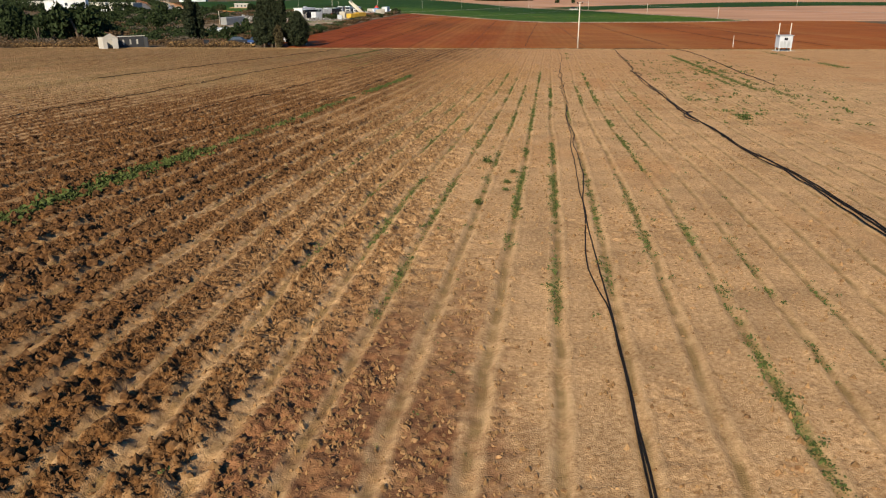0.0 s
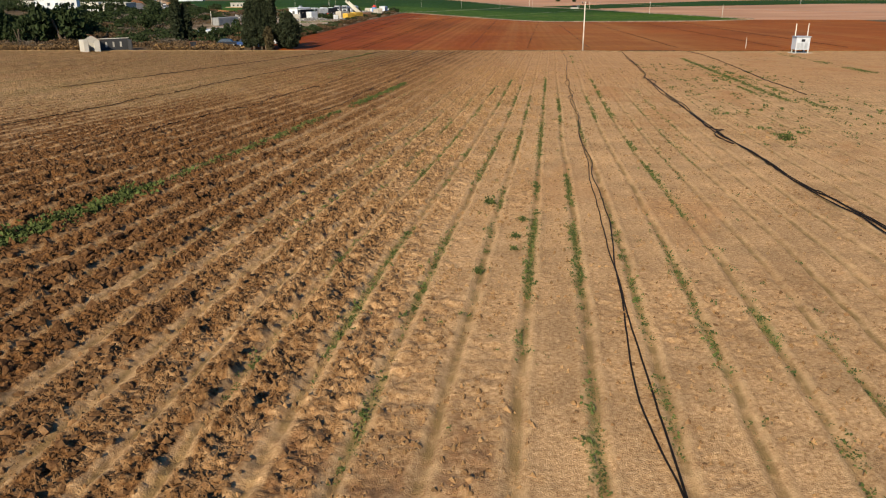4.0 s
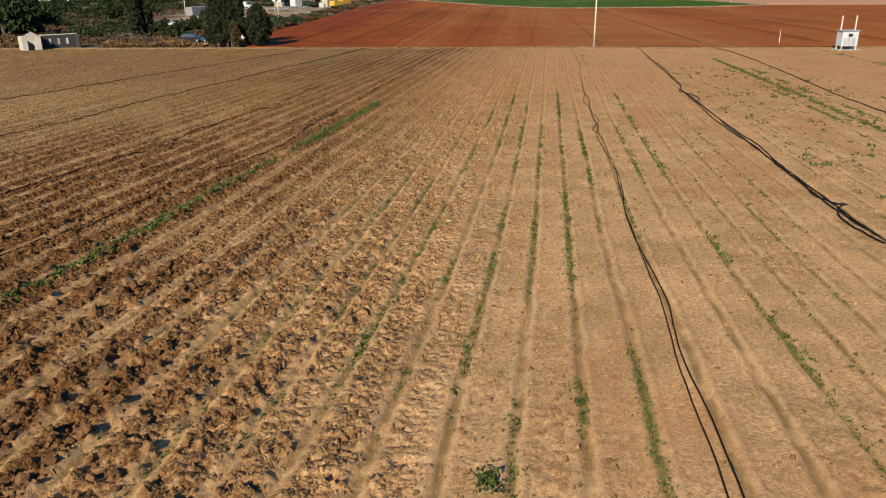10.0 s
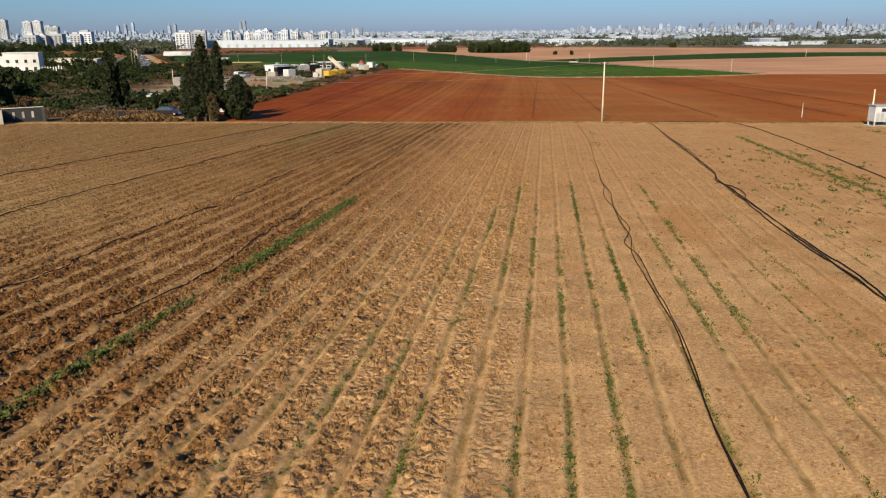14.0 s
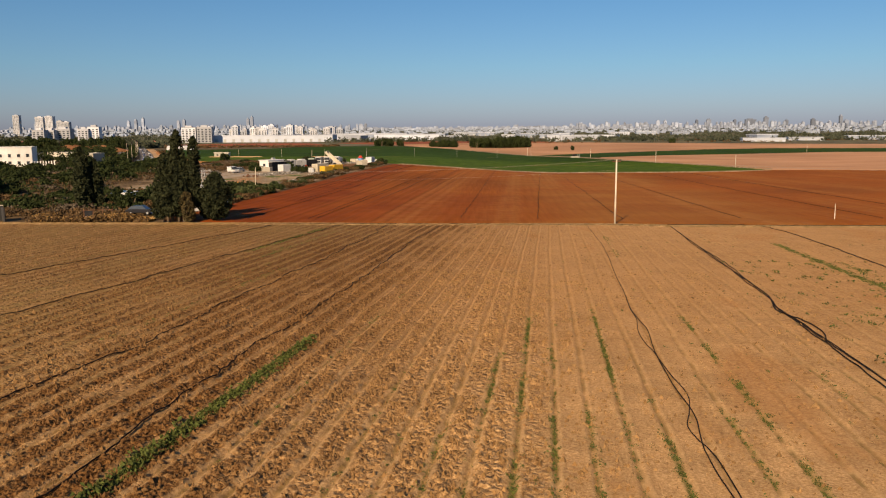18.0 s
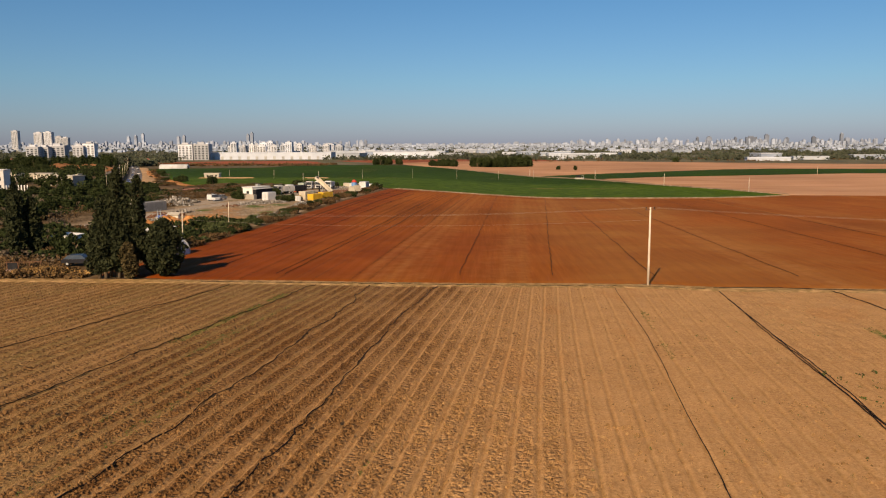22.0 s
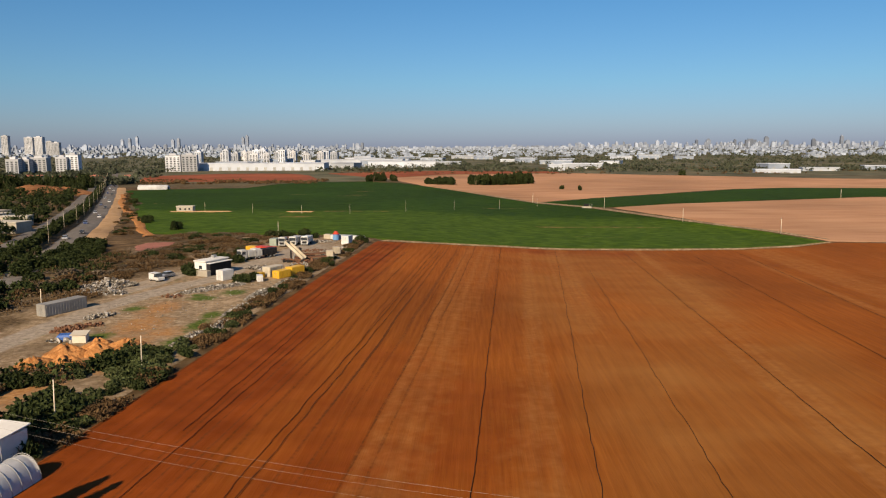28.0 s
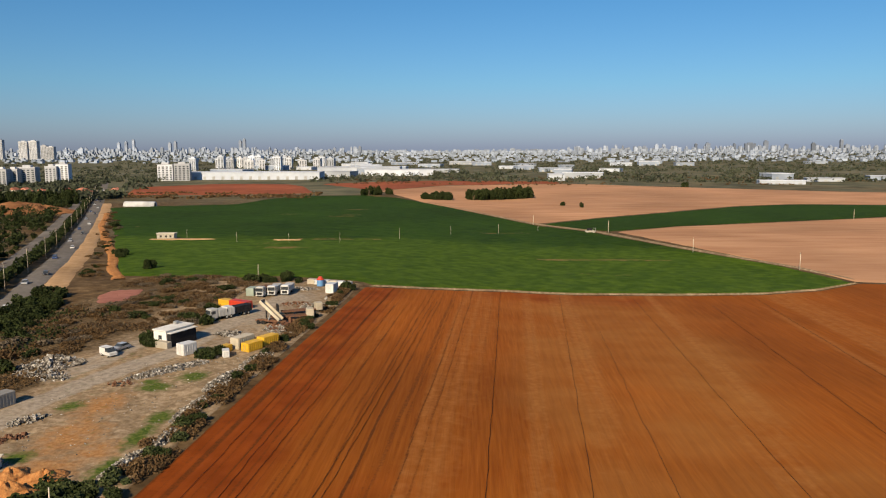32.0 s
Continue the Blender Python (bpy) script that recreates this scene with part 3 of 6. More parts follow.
cx, cy, h, cu, damp, rough = cx[keep], cy[keep], h[keep], cu[keep], damp[keep], rough[keep]
base = np.array([(0.1, 0, 1.0)] + [(0.9 * math.cos(a), 0.9 * math.sin(a), 0.45) for a in np.arange(4) * 1.5708] + [(math.cos(a), math.sin(a), -0.55) for a in np.arange(4) * 1.5708 + 0.7854])
tris = np.array([(0, 1 + i, 1 + (i + 1) % 4) for i in range(4)] + [(1 + i, 5 + i, 1 + (i + 1) % 4) for i in range(4)] + [(5 + i, 5 + (i + 1) % 4, 1 + (i + 1) % 4) for i in range(4)])


def strew(name, cx, cy, cz, siz, base, tris, ragged, material, label, floats, rng, squash=0.8):
    """Angular lumps of soil at the places given, each turned and shaped at random."""
    n, k = len(cx), len(base)
    ang = rng.rand(n) * 6.28
    ca, sa = np.cos(ang)[:, None], np.sin(ang)[:, None]
    shape = base[None] * (1 + ragged * (rng.rand(n, k, 3) - 0.5)) * siz[:, None, None] * (1 + 0.8 * (rng.rand(n, 1, 3) - 0.5))
    vx = cx[:, None] + shape[..., 0] * ca - shape[..., 1] * sa
    vy = cy[:, None] + shape[..., 0] * sa + shape[..., 1] * ca
    vz = cz[:, None] + shape[..., 2] * squash
    solid(name, mesh_np(name, np.stack([vx, vy, vz], -1).reshape(-1, 3), (tris[None] + np.arange(n)[:, None, None] * k).reshape(-1, 3), material, soft=False,
          floats=[(q, np.repeat(v, k)) for q, v in floats]), None, label, "soil", kind="stuff")


big = smooth(4, -5, cu) * (1 - 0.6 * damp)
siz = 0.032 + (0.045 + 0.1 * big * smooth(85, 35, cy)) * rng.rand(len(cx)) ** 2.8 + 0.012 * big + 0.02 * smooth(60, 130, cy)
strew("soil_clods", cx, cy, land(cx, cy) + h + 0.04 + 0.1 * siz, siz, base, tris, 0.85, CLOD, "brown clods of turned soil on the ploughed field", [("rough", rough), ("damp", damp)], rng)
# crumbs of soil between them
m = 330000
cx, cy = rng.uniform(-28, 22, m), 9 + 110 * rng.rand(m) ** 1.7
h, rough, damp, weeds, cu, bed, olive = tilled(cx, cy)
lumpy = smooth(0.34, 0.62, fractal(cx * 0.9, cy * 0.5, 3, 81))
keep = rng.permutation(np.flatnonzero(rng.rand(m) < (0.3 + 0.7 * bed) * (0.12 + 0.88 * lumpy) * (0.16 + 0.84 * smooth(10, 2, cu)) * (1 - 0.6 * smooth(-12, -26, cu))))[:110000]
cx, cy, h, cu, damp, rough = cx[keep], cy[keep], h[keep], cu[keep], damp[keep], rough[keep]
siz = (0.022 + 0.06 * rng.rand(len(cx)) ** 2.4) * (1 + 0.4 * smooth(30, 90, cy))
crumb = np.array([(0.1, 0, 0.95), (1, 0, -0.4), (0.3, 0.95, -0.4), (-0.85, 0.6, -0.4), (-0.8, -0.6, -0.4), (0.3, -0.95, -0.4)])
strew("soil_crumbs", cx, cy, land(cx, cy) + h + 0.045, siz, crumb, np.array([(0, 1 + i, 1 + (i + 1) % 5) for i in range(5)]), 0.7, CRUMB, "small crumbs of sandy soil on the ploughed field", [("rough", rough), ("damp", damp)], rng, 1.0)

# weeds along the rows: tufts of small blades
wu, wy, ws = [], [], []
for c, wide, much, runs in WEED_ROWS:
    for a, b in runs:
        k = int(34 * (b - a) * min(much, 1.0) * (1 + wide) * (1 + (much > 1.2)))
        y = rng.uniform(a - 1.5, b + 1.5, k)
        u = c + rng.normal(size=k) * wide * 0.7
        ok = rng.rand(k) < 1.1 * weed_cover(u, y) ** 0.7 * rng.rand(k) ** 0.3 + 0.05
        wu.append(u[ok])
        wy.append(y[ok])
        ws.append(np.full(ok.sum(), 1.0 + 0.9 * (much >= 1.2) + 0.8 * (c < -7 and a < 40)))
k = 1100
wu.append(rng.uniform(3, 45, k))
wy.append(rng.uniform(12, 150, k))
ws.append(np.ones(k))
k = 520
wu.append(rng.uniform(20.5, 36, k))
wy.append(rng.uniform(56, 125, k))
ws.append(np.full(k, 2.3))
wu, wy, ws = np.concatenate(wu), np.concatenate(wy), np.concatenate(ws)
wx = rows_x(wu, wy)
h = tilled(wx, wy)[0]
reps = np.repeat(np.arange(len(wx)), 9)
big = (ws * (0.018 + 0.042 * rng.rand(len(wx)) ** 2))[reps]
bz = (land(wx, wy) + h)[reps] + 0.04 + big * 1.1 * rng.rand(len(reps))
pts = np.stack([wx[reps] + rng.normal(size=len(reps)) * big * 1.3, wy[reps] + rng.normal(size=len(reps)) * big * 2.0, bz], -1)
solid("weeds", leaf_mesh("weeds", pts, big, WEED, rng), None, "green weeds sprouting along the plough rows", "weeds", kind="stuff")
for k, (x, y, s) in enumerate(((0.76, 42.1, 0.3), (1.62, 37.1, 0.2), (1.55, 35.6, 0.16), (-15.7, 43.1, 0.42), (-16.3, 38.4, 0.45), (-17.0, 36.3, 0.5), (19.6, 59.1, 0.5), (11.9, 13.6, 0.22), (0.3, 33.2, 0.2), (-4.2, 34.0, 0.22), (2.0, 39.4, 0.2))):
    p = rng.normal(size=(150, 3)) * (s * 0.5, s * 0.5, s * 0.28) + (0, 0, s * 0.42)
    p[:, 2] = np.abs(p[:, 2])
    solid("weed_clump", leaf_mesh("weed_clump", p, s * 0.22, WEED, rng), None, "leafy green weed clump on bare soil", "weed",
          Matrix.Translation((x, y, lz(x, y) + 0.03)), "weed clumps in the field")


def sheet(name, near, far, nu, nv, material, label, lift=0.1, relief=None, floats=None, category="field", thick=0.0):
    """A field between a near and a far edge line, draped over the land."""
    near, far = np.array(near, float), np.array(far, float)

    def along(p, u):
        d = np.r_[0, np.cumsum(np.hypot(*np.diff(p, axis=0).T))]
        return np.stack([np.interp(u * d[-1], d, p[:, 0]), np.interp(u * d[-1], d, p[:, 1])], -1)

    u, v = np.linspace(0, 1, nu), np.linspace(0, 1, nv)[:, None, None]
    p = along(near, u)[None] * (1 - v) + along(far, u)[None] * v
    x, y = p[..., 0], p[..., 1]
    z = land(x, y) + lift
    if relief is not None:
        z = z + relief(x, y)
    rim = np.zeros_like(z)
    rim[0], rim[-1], rim[:, 0], rim[:, -1] = 1, 1, 1, 1
    z = z - rim * (lift + 0.15)
    return solid(name, mesh_np(name, np.stack([x, y, z], -1).reshape(-1, 3), grid_faces(nv, nu), material,
                               floats=[(k, f(x, y)) for k, f in (floats or {}).items()]), None, label, category, kind="structure")


def ribbon(name, pts, w0, w1, material, label, lift, category, ragged=0.0, sides=6, side=0.0):
    """A road or track along pts: w0 wide at its start and w1 at its end, set off to one side."""
    pts = np.array(pts, float)
    d = np.r_[0, np.cumsum(np.hypot(*np.diff(pts, axis=0).T))]
    s = np.linspace(0, d[-1], max(12, int(d[-1] / 5)))
    c = np.stack([np.interp(s, d, pts[:, 0]), np.interp(s, d, pts[:, 1])], -1)
    c = np.stack([np.convolve(np.pad(c[:, i], 4, mode="reflect", reflect_type="odd"), np.ones(9) / 9, mode="valid") for i in (0, 1)], -1)
    t = np.gradient(c, axis=0)
    nrm = np.stack([t[:, 1], -t[:, 0]], -1) / np.hypot(t[:, 0], t[:, 1])[:, None]
    w = (w0 + (w1 - w0) * s / s[-1])[:, None]
    q = np.linspace(-0.5, 0.5, sides)[None]
    off = w * (q + side) + ragged * np.sign(q) * (np.abs(q) > 0.45) * (fractal(s[:, None] * 0.12 + 5 * np.sign(q), s[:, None] * 0, 3, 9) - 0.6)
    p = c[:, None] + nrm[:, None] * off[..., None]
    z = land(p[..., 0], p[..., 1]) + lift - (np.abs(q) > 0.45) * (lift + 0.1)
    return solid(name, mesh_np(name, np.concatenate([p, z[..., None]], -1).reshape(-1, 3), grid_faces(len(s), sides), material), None, label, category, kind="structure")


def blob(name, x, y, rx, ry, material, label, lift, seed, turn=0.0, category="ground"):
    """A ragged patch draped on the land."""
    n, k = 40, 7
    a = np.linspace(0, 2 * math.pi, n, endpoint=False)
    edge = 0.62 + 0.75 * fractal(np.cos(a) * 1.6 + seed, np.sin(a) * 1.6 + seed, 4, seed)
    r = np.linspace(0.02, 1, k)[:, None]
    px, py = rx * r * edge * np.cos(a), ry * r * edge * np.sin(a)
    ca, sa = math.cos(radians(turn)), math.sin(radians(turn))
    gx, gy = x + px * ca - py * sa, y + px * sa + py * ca
    z = land(gx, gy) + lift - (r > 0.99) * (lift + 0.1)
    v = np.stack([gx, gy, z + 0 * gx], -1).reshape(-1, 3)
    i = np.arange(k - 1)[:, None] * n + np.arange(n)[None]
    j = np.arange(k - 1)[:, None] * n + (np.arange(n)[None] + 1) % n
    f = np.stack([i, j, j + n, i + n], -1).reshape(-1, 4)
    return solid(name, mesh_np(name, v, f, material), None, label, category, kind="structure")


def red_relief(x, y):
    u = x - 0.05 * (y - 240)
    return 0.03 * np.cos(2 * math.pi * u / 1.9) + 0.03 * (value_noise(u * 0.9, y * 0.03, 3) - 0.5) + 0.06 * (fractal(x * 0.7, y * 0.7, 3, 6) - 0.5)


# where furrow shadow is painted along the drills, mostly on the left
def red_line(x, y):
    u = x - 0.05 * (y - 240)
    v = u + 0.5 * (value_noise(y * 0.05, u * 0.02, 12) - 0.5)
    left = smooth(5, -25, u)
    drill = np.abs((v + 0.9 * value_noise(y * 0.012, u * 0.3, 17)) % 2.3 - 1.15)
    return 0.75 * smooth(0.34, 0.1, drill) * smooth(22, -12, u) * smooth(0.3, 0.6, value_noise(v * 0.43, y * 0.006, 18)) + smooth(0.76 - 0.1 * left, 0.9, value_noise(v * 1.7, y * 0.004, 14)) * (0.4 + 0.6 * left) + 0.4 * smooth(0.7, 0.95, value_noise(v * 0.35, y * 0.002, 19)) * smooth(0, -20, u)


def red_pale(x, y):
    u = x - 0.05 * (y - 240)
    return smooth(0.5, 0.85, value_noise(u * 0.22, y * 0.007, 71)) * (0.5 + 0.5 * value_noise(u * 1.1, y * 0.01, 72)) * smooth(-40, -25, u)


def red_grey(x, y):
    u = x - 0.05 * (y - 240)
    return 0.75 * smooth(-8, 22, u + 14 * (value_noise(y * 0.02, u * 0.05, 4) - 0.5)) * smooth(70, 45, u) + 0.4 * smooth(40, 90, u) * value_noise(u * 0.06, y * 0.012, 8)


def red_deep(x, y):
    return smooth(-22, -34, x - 0.03 * (y - 240)) + 0.75 * smooth(285, 195, y) * smooth(25, -5, x) + 0.8 * smooth(372, 388, y) * smooth(-10, 5, x) * smooth(75, 50, x)


sheet("red_field", [(-47, 167.2), (-35, 164.6), (-20, 163.9), (0, 162.9), (20, 163.0), (28, 160.5), (60, 159.3), (150, 157.2)],
      [(-35.8, 385.5), (-17, 389.5), (11, 397.6), (40, 398.2), (68, 398), (97, 400.8), (119.6, 409.3), (141.2, 425.7), (190, 420)], 800, 170, RED_SOIL,
      "harrowed red-brown earth field with straight tracks", 0.14, red_relief, {"grey": red_grey, "deep": red_deep, "pale": red_pale, "line": red_line})
sheet("headland", [(x, float(field_end(x)) - 2.2) for x in range(-100, 116, 8)], [(x, float(field_end(x)) + 2.2) for x in range(-100, 116, 8)], 60, 5, SAND_SOIL,
      "trodden sandy headland between two fields", 0.1, category="track")


def crop(x, y):
    return 0.35 * (fractal(x * 0.35, y * 0.7, 3, 2) - 0.5) + 0.06 * np.cos(y * 2.2)


sheet("green_field", [(-125.5, 402), (-105, 398.5), (-86, 398.8), (-71, 401.5), (-38, 394.5), (-33, 388), (-17, 391.3), (11, 399.6), (40, 400.3), (68, 400), (97, 402.5), (119.6, 411), (139.5, 427)],
      [(-294, 742), (-253, 764), (-203, 784), (-194, 860), (-172, 905), (-116, 915), (-77, 877), (-48, 812), (16, 687), (40, 632), (67, 600), (101, 524), (132, 463)], 150, 130, GREEN_CROP,
      "dense green crop field", 0.35, crop, {"young": lambda x, y: smooth(560, 500, y + 0.12 * x + 40 * (fractal(x * 0.01, y * 0.02, 3, 61) - 0.5)), "bare": lambda x, y: 0.9 * smooth(0.72, 0.85, fractal(x * 0.012 + 3, y * 0.05, 4, 62)) + smooth(1.6, 0.5, np.abs(y - 526 - 0.35 * (x + 150) * (x > -40))) * smooth(0.3, 0.6, value_noise(x * 0.03, y * 0, 63))})
sheet("green_strip", [(44, 641), (80, 600), (128, 632), (212, 665), (292, 698), (420, 690)],
      [(45, 643), (83, 682), (158, 744), (219, 795), (276, 820), (450, 800)], 60, 30, GREEN_CROP, "narrow wedge of green crop between bare fields", 0.35, crop)
sheet("pale_field", [(136, 466), (142, 428), (191, 421), (300, 390)], [(82, 599), (128, 631), (212, 664), (292, 697), (420, 689)], 60, 60, PINK_SOIL, "bare pale pinkish tilled field", 0.3)
sheet("pale_field", [(-47, 814), (16, 690), (42, 645), (83, 684), (158, 746), (219, 797), (276, 822), (450, 803)],
      [(-110, 1000), (-40, 1130), (60, 1190), (140, 1200), (220, 1130), (300, 1080), (400, 1010), (520, 960)], 60, 50, PINK_SOIL, "broad bare pale field", 0.3)
sheet("far_red_field", [(-366, 925), (-300, 918), (-260, 925), (-215, 940), (-171, 955)], [(-430, 1090), (-360, 1180), (-300, 1190), (-250, 1170), (-215, 1100)], 30, 20, FAR_RED,
      "distant red earth field", 0.5)
sheet("far_bare_field", [(-110, 1005), (-40, 1135), (60, 1195), (120, 1205)], [(-215, 1180), (-110, 1260), (20, 1280), (120, 1260)], 30, 20, FAR_RED, "distant reddish bare field", 0.5)
sheet("field_track", [(-36, 386.5), (-17, 390), (11, 398.2), (40, 398.9), (68, 398.6), (97, 401.4), (119.6, 409.9), (141, 426)],
      [(-35, 389), (-17, 391.7), (11, 400), (40, 400.7), (68, 400.5), (97, 403), (119.6, 411.8), (143, 428)], 60, 3, DIRT, "sandy track along the crop edge", 0.5, category="track")
sheet("field_track", [(143, 428), (134, 465), (103, 526), (70, 601), (40, 640), (16, 692), (-47, 816)], [(146, 430), (137, 467), (107, 528), (75, 602), (44, 642), (20, 694), (-43, 818)],
      60, 3, DIRT, "sandy track between two fields", 0.6, category="track")

# yard: one sheet of dirt with a gravel drive, orange sand, grass and brush at its rim
def near_line(x, y, pts):
    best = np.full(np.shape(x), 1e9)
    for (x0, y0), (x1, y1) in zip(pts, pts[1:]):
        q = np.clip(((x - x0) * (x1 - x0) + (y - y0) * (y1 - y0)) / ((x1 - x0) ** 2 + (y1 - y0) ** 2), 0, 1)
        best = np.minimum(best, np.hypot(x - x0 - q * (x1 - x0), y - y0 - q * (y1 - y0)))
    return best


def spots(x, y, rows):
    out = np.zeros(np.shape(x))
    for cx, cy, rx, ry in rows:
        out = np.maximum(out, 1.15 - np.hypot((x - cx) / rx, (y - cy) / ry))
    return np.clip(out + 0.5 * (fractal(x * 0.22, y * 0.16, 4, 51) - 0.5), 0, 1)


DRIVE = [(-84, 205), (-79.5, 230), (-77.5, 254), (-76, 268), (-72.3, 280), (-68.6, 290.5), (-64.6, 299), (-62.5, 319), (-59.7, 342), (-56, 368)]


def yard_drive(x, y):
    d = near_line(x, y, DRIVE) - 0.9 * (fractal(x * 0.3, y * 0.2, 3, 52) - 0.5)
    arm = near_line(x, y, [(-80.5, 281.6), (-77.7, 292), (-75.7, 307)])
    lot = spots(x, y, ((-56, 335, 8, 24), (-52, 362, 9, 16), (-55, 312, 7, 14)))
    return np.maximum(np.maximum(smooth(4.0, 2.2, d), 0.8 * smooth(4.5, 2.5, arm)), 0.8 * lot)


def yard_orange(x, y):
    return spots(x, y, ((-64, 266, 5, 8), (-62, 252, 6, 10), (-59, 240, 6, 8), (-55, 247, 4, 6), (-62, 233, 8, 9), (-61, 216, 5, 12), (-57, 226, 4, 7)))


def yard_grass(x, y):
    return spots(x, y, ((-51.6, 253, 2.2, 7), (-50.8, 241, 2.4, 5), (-51.5, 261, 2.6, 4), (-69, 265.6, 3, 3.5), (-65.5, 244, 3, 3.5), (-58.9, 276, 4, 3), (-54, 283, 3.5, 4), (-61, 279, 2, 2)))


def yard_brush(x, y):
    d = near_line(x, y, DRIVE)
    left = smooth(-70, -82, x + 0.08 * (y - 250)) * smooth(4.0, 9.0, d) * (1 - spots(x, y, ((-78, 292, 9, 13), (-84, 262, 9, 8))))
    return np.clip(left + smooth(4.5, 1.0, red_edge(y) - x) + 0.6 * (fractal(x * 0.12, y * 0.1, 3, 55) - 0.62), 0, 1)


def red_edge(y):
    return np.interp(y, (165, 200, 235, 262, 291, 340, 378, 400), (-46, -43.3, -43.3, -41, -39, -36.2, -35.9, -35.8))


sheet("yard_ground", [(-120, 202), (-47, 202)], [(-112, 392), (-36.5, 392)], 190, 260, DIRT, "trodden dirt of the storage yard with drive, sand and grass", 0.12,
      lambda x, y: 0.18 * (fractal(x * 0.4, y * 0.4, 3, 57) - 0.5), {"drive": yard_drive, "orange": yard_orange, "grass": yard_grass, "brush": yard_brush}, "yard")
blob("bare_strip", -150, 523, 17, 1.8, SHOULDER, "bare sandy strip beside the concrete hut", 0.8, 26, 2, "ground")
blob("bare_strip", -95, 521, 9, 1.0, SHOULDER, "bare sandy strip in green crop", 0.75, 27, 2, "ground")
blob("clay_pad", -107, 363, 6, 13, PAVER, "reddish clay pad in the scrub", 0.25, 25, 10, "yard")
ROAD = [(-110, 285), (-125, 326), (-134, 356), (-150, 394), (-170, 444), (-199, 510), (-241, 604), (-278, 685), (-327, 790), (-386, 915), (-486, 1123), (-563, 1290)]
ribbon("road", ROAD, 9, 12, ASPHALT, "grey asphalt road lined with trees", 0.3, "road")
ribbon("dirt_shoulder", ROAD[1:9], 9, 9, SHOULDER, "sandy shoulder beside the road", 0.24, "shoulder", 3.0, 6, 0.85)
ribbon("road", [(x - 18, y) for x, y in ROAD], 8, 9, ASPHALT, "second grey carriageway behind a row of trees", 0.3, "road")
ribbon("orange_track", [(-121, 394), (-128, 405), (-138, 424), (-159, 468), (-182, 510), (-202, 548), (-229, 598), (-250, 648), (-270, 690)], 5, 6, ORANGE_SAND, "orange dirt track along the crop", 0.34, "track", 3.0)


def road_x(y):
    return float(np.interp(y, [p[1] for p in ROAD], [p[0] for p in ROAD]))



# ---- hoses and tracks on the soil ----
def wander(pts, step, swing, seed, height=None):
    """A smooth line through pts on the land, with small bends."""
    pts = np.array(pts, float)
    d = np.r_[0, np.cumsum(np.hypot(*np.diff(pts, axis=0).T))]
    s = np.arange(0, d[-1], step)
    x, y = np.interp(s, d, pts[:, 0]), np.interp(s, d, pts[:, 1])
    k = np.ones(9) / 9
    pad = lambda a: np.convolve(np.pad(a, 4, mode="edge"), k, mode="valid")  # noqa: E731
    x, y = pad(x), pad(y)
    x = x + swing * (fractal(s * 0.16, s * 0 + seed, 3, seed) - 0.5) + swing * 0.35 * (fractal(s * 0.7, s * 0 + seed, 2, seed + 5) - 0.5)
    z = land(x, y) + (np.maximum(tilled(x, y)[0], 0) + 0.045 if height is None else height)
    return np.stack([x, y, z], -1)


def hose(pts, r, label, seed, swing=0.5, step=0.5, height=None, name="irrigation_hose", material=None):
    p = wander(pts, step, swing, seed, height)
    g = Geo().tube([(x, y, z + r * 1.6) for x, y, z in p], r, n=5)
    return solid(name, g, material or BLACK_HOSE, label, "hose", group="irrigation hoses", soft=True)


HOSE_A = [(2.7, 6), (3.2, 11), (3.55, 16.3), (3.66, 17.7), (3.79, 19.4), (3.94, 22.1), (4.06, 24.4), (4.26, 27.2), (4.29, 28.9), (4.56, 31.8), (4.83, 35), (5.07, 36.6), (5.36, 38.1), (5.42, 39.9), (5.55, 41.5), (5.72, 43.8), (5.95, 45.3), (5.7, 47.4), (5.8, 48.4), (6.2, 49.6),
          (6.45, 52), (6.6, 54.5), (6.52, 56.3), (6.7, 59.5), (7.0, 62.4), (7.45, 66.4), (7.9, 70.5), (8.0, 73.5), (8.2, 77.6), (8.2, 80), (8.7, 82), (9.1, 83.3), (9.04, 86.3), (9.3, 89.6), (9.7, 93.6), (10.3, 97.2), (10.5, 100.2), (10.25, 101.9), (11.1, 108.4), (12.0, 118), (13, 126), (14.1, 137), (15.2, 154), (15.8, 161)]
HOSE_B = [(2.6, 6), (3.1, 11), (3.47, 16.3), (3.58, 17.7), (3.72, 19.4), (3.85, 22.4), (3.64, 24.6), (3.86, 27), (4.22, 29.2), (4.5, 31.8), (4.78, 35.2), (4.9, 37.3), (5.1, 39.2), (5.24, 41.4), (5.4, 43.5), (5.6, 46.4), (5.76, 48.4), (5.95, 49.4), (6.2, 51.2), (6.4, 54.7), (6.5, 56.1), (6.75, 59.5), (6.95, 62), (7.65, 66.3), (7.9, 69.1),
          (8.15, 74), (8.5, 78), (8.7, 81.5), (8.0, 80.9), (8.5, 83.4), (9.5, 85), (9.4, 88.5), (9.55, 91.5), (9.53, 95.5), (9.67, 97.8), (10.36, 99.7), (10.3, 102), (11.0, 107.5)]
hose(HOSE_A, 0.025, "black irrigation hose snaking along the field", 3, 0.16)
hose(HOSE_B, 0.023, "second black hose looping beside the first", 4, 0.16)
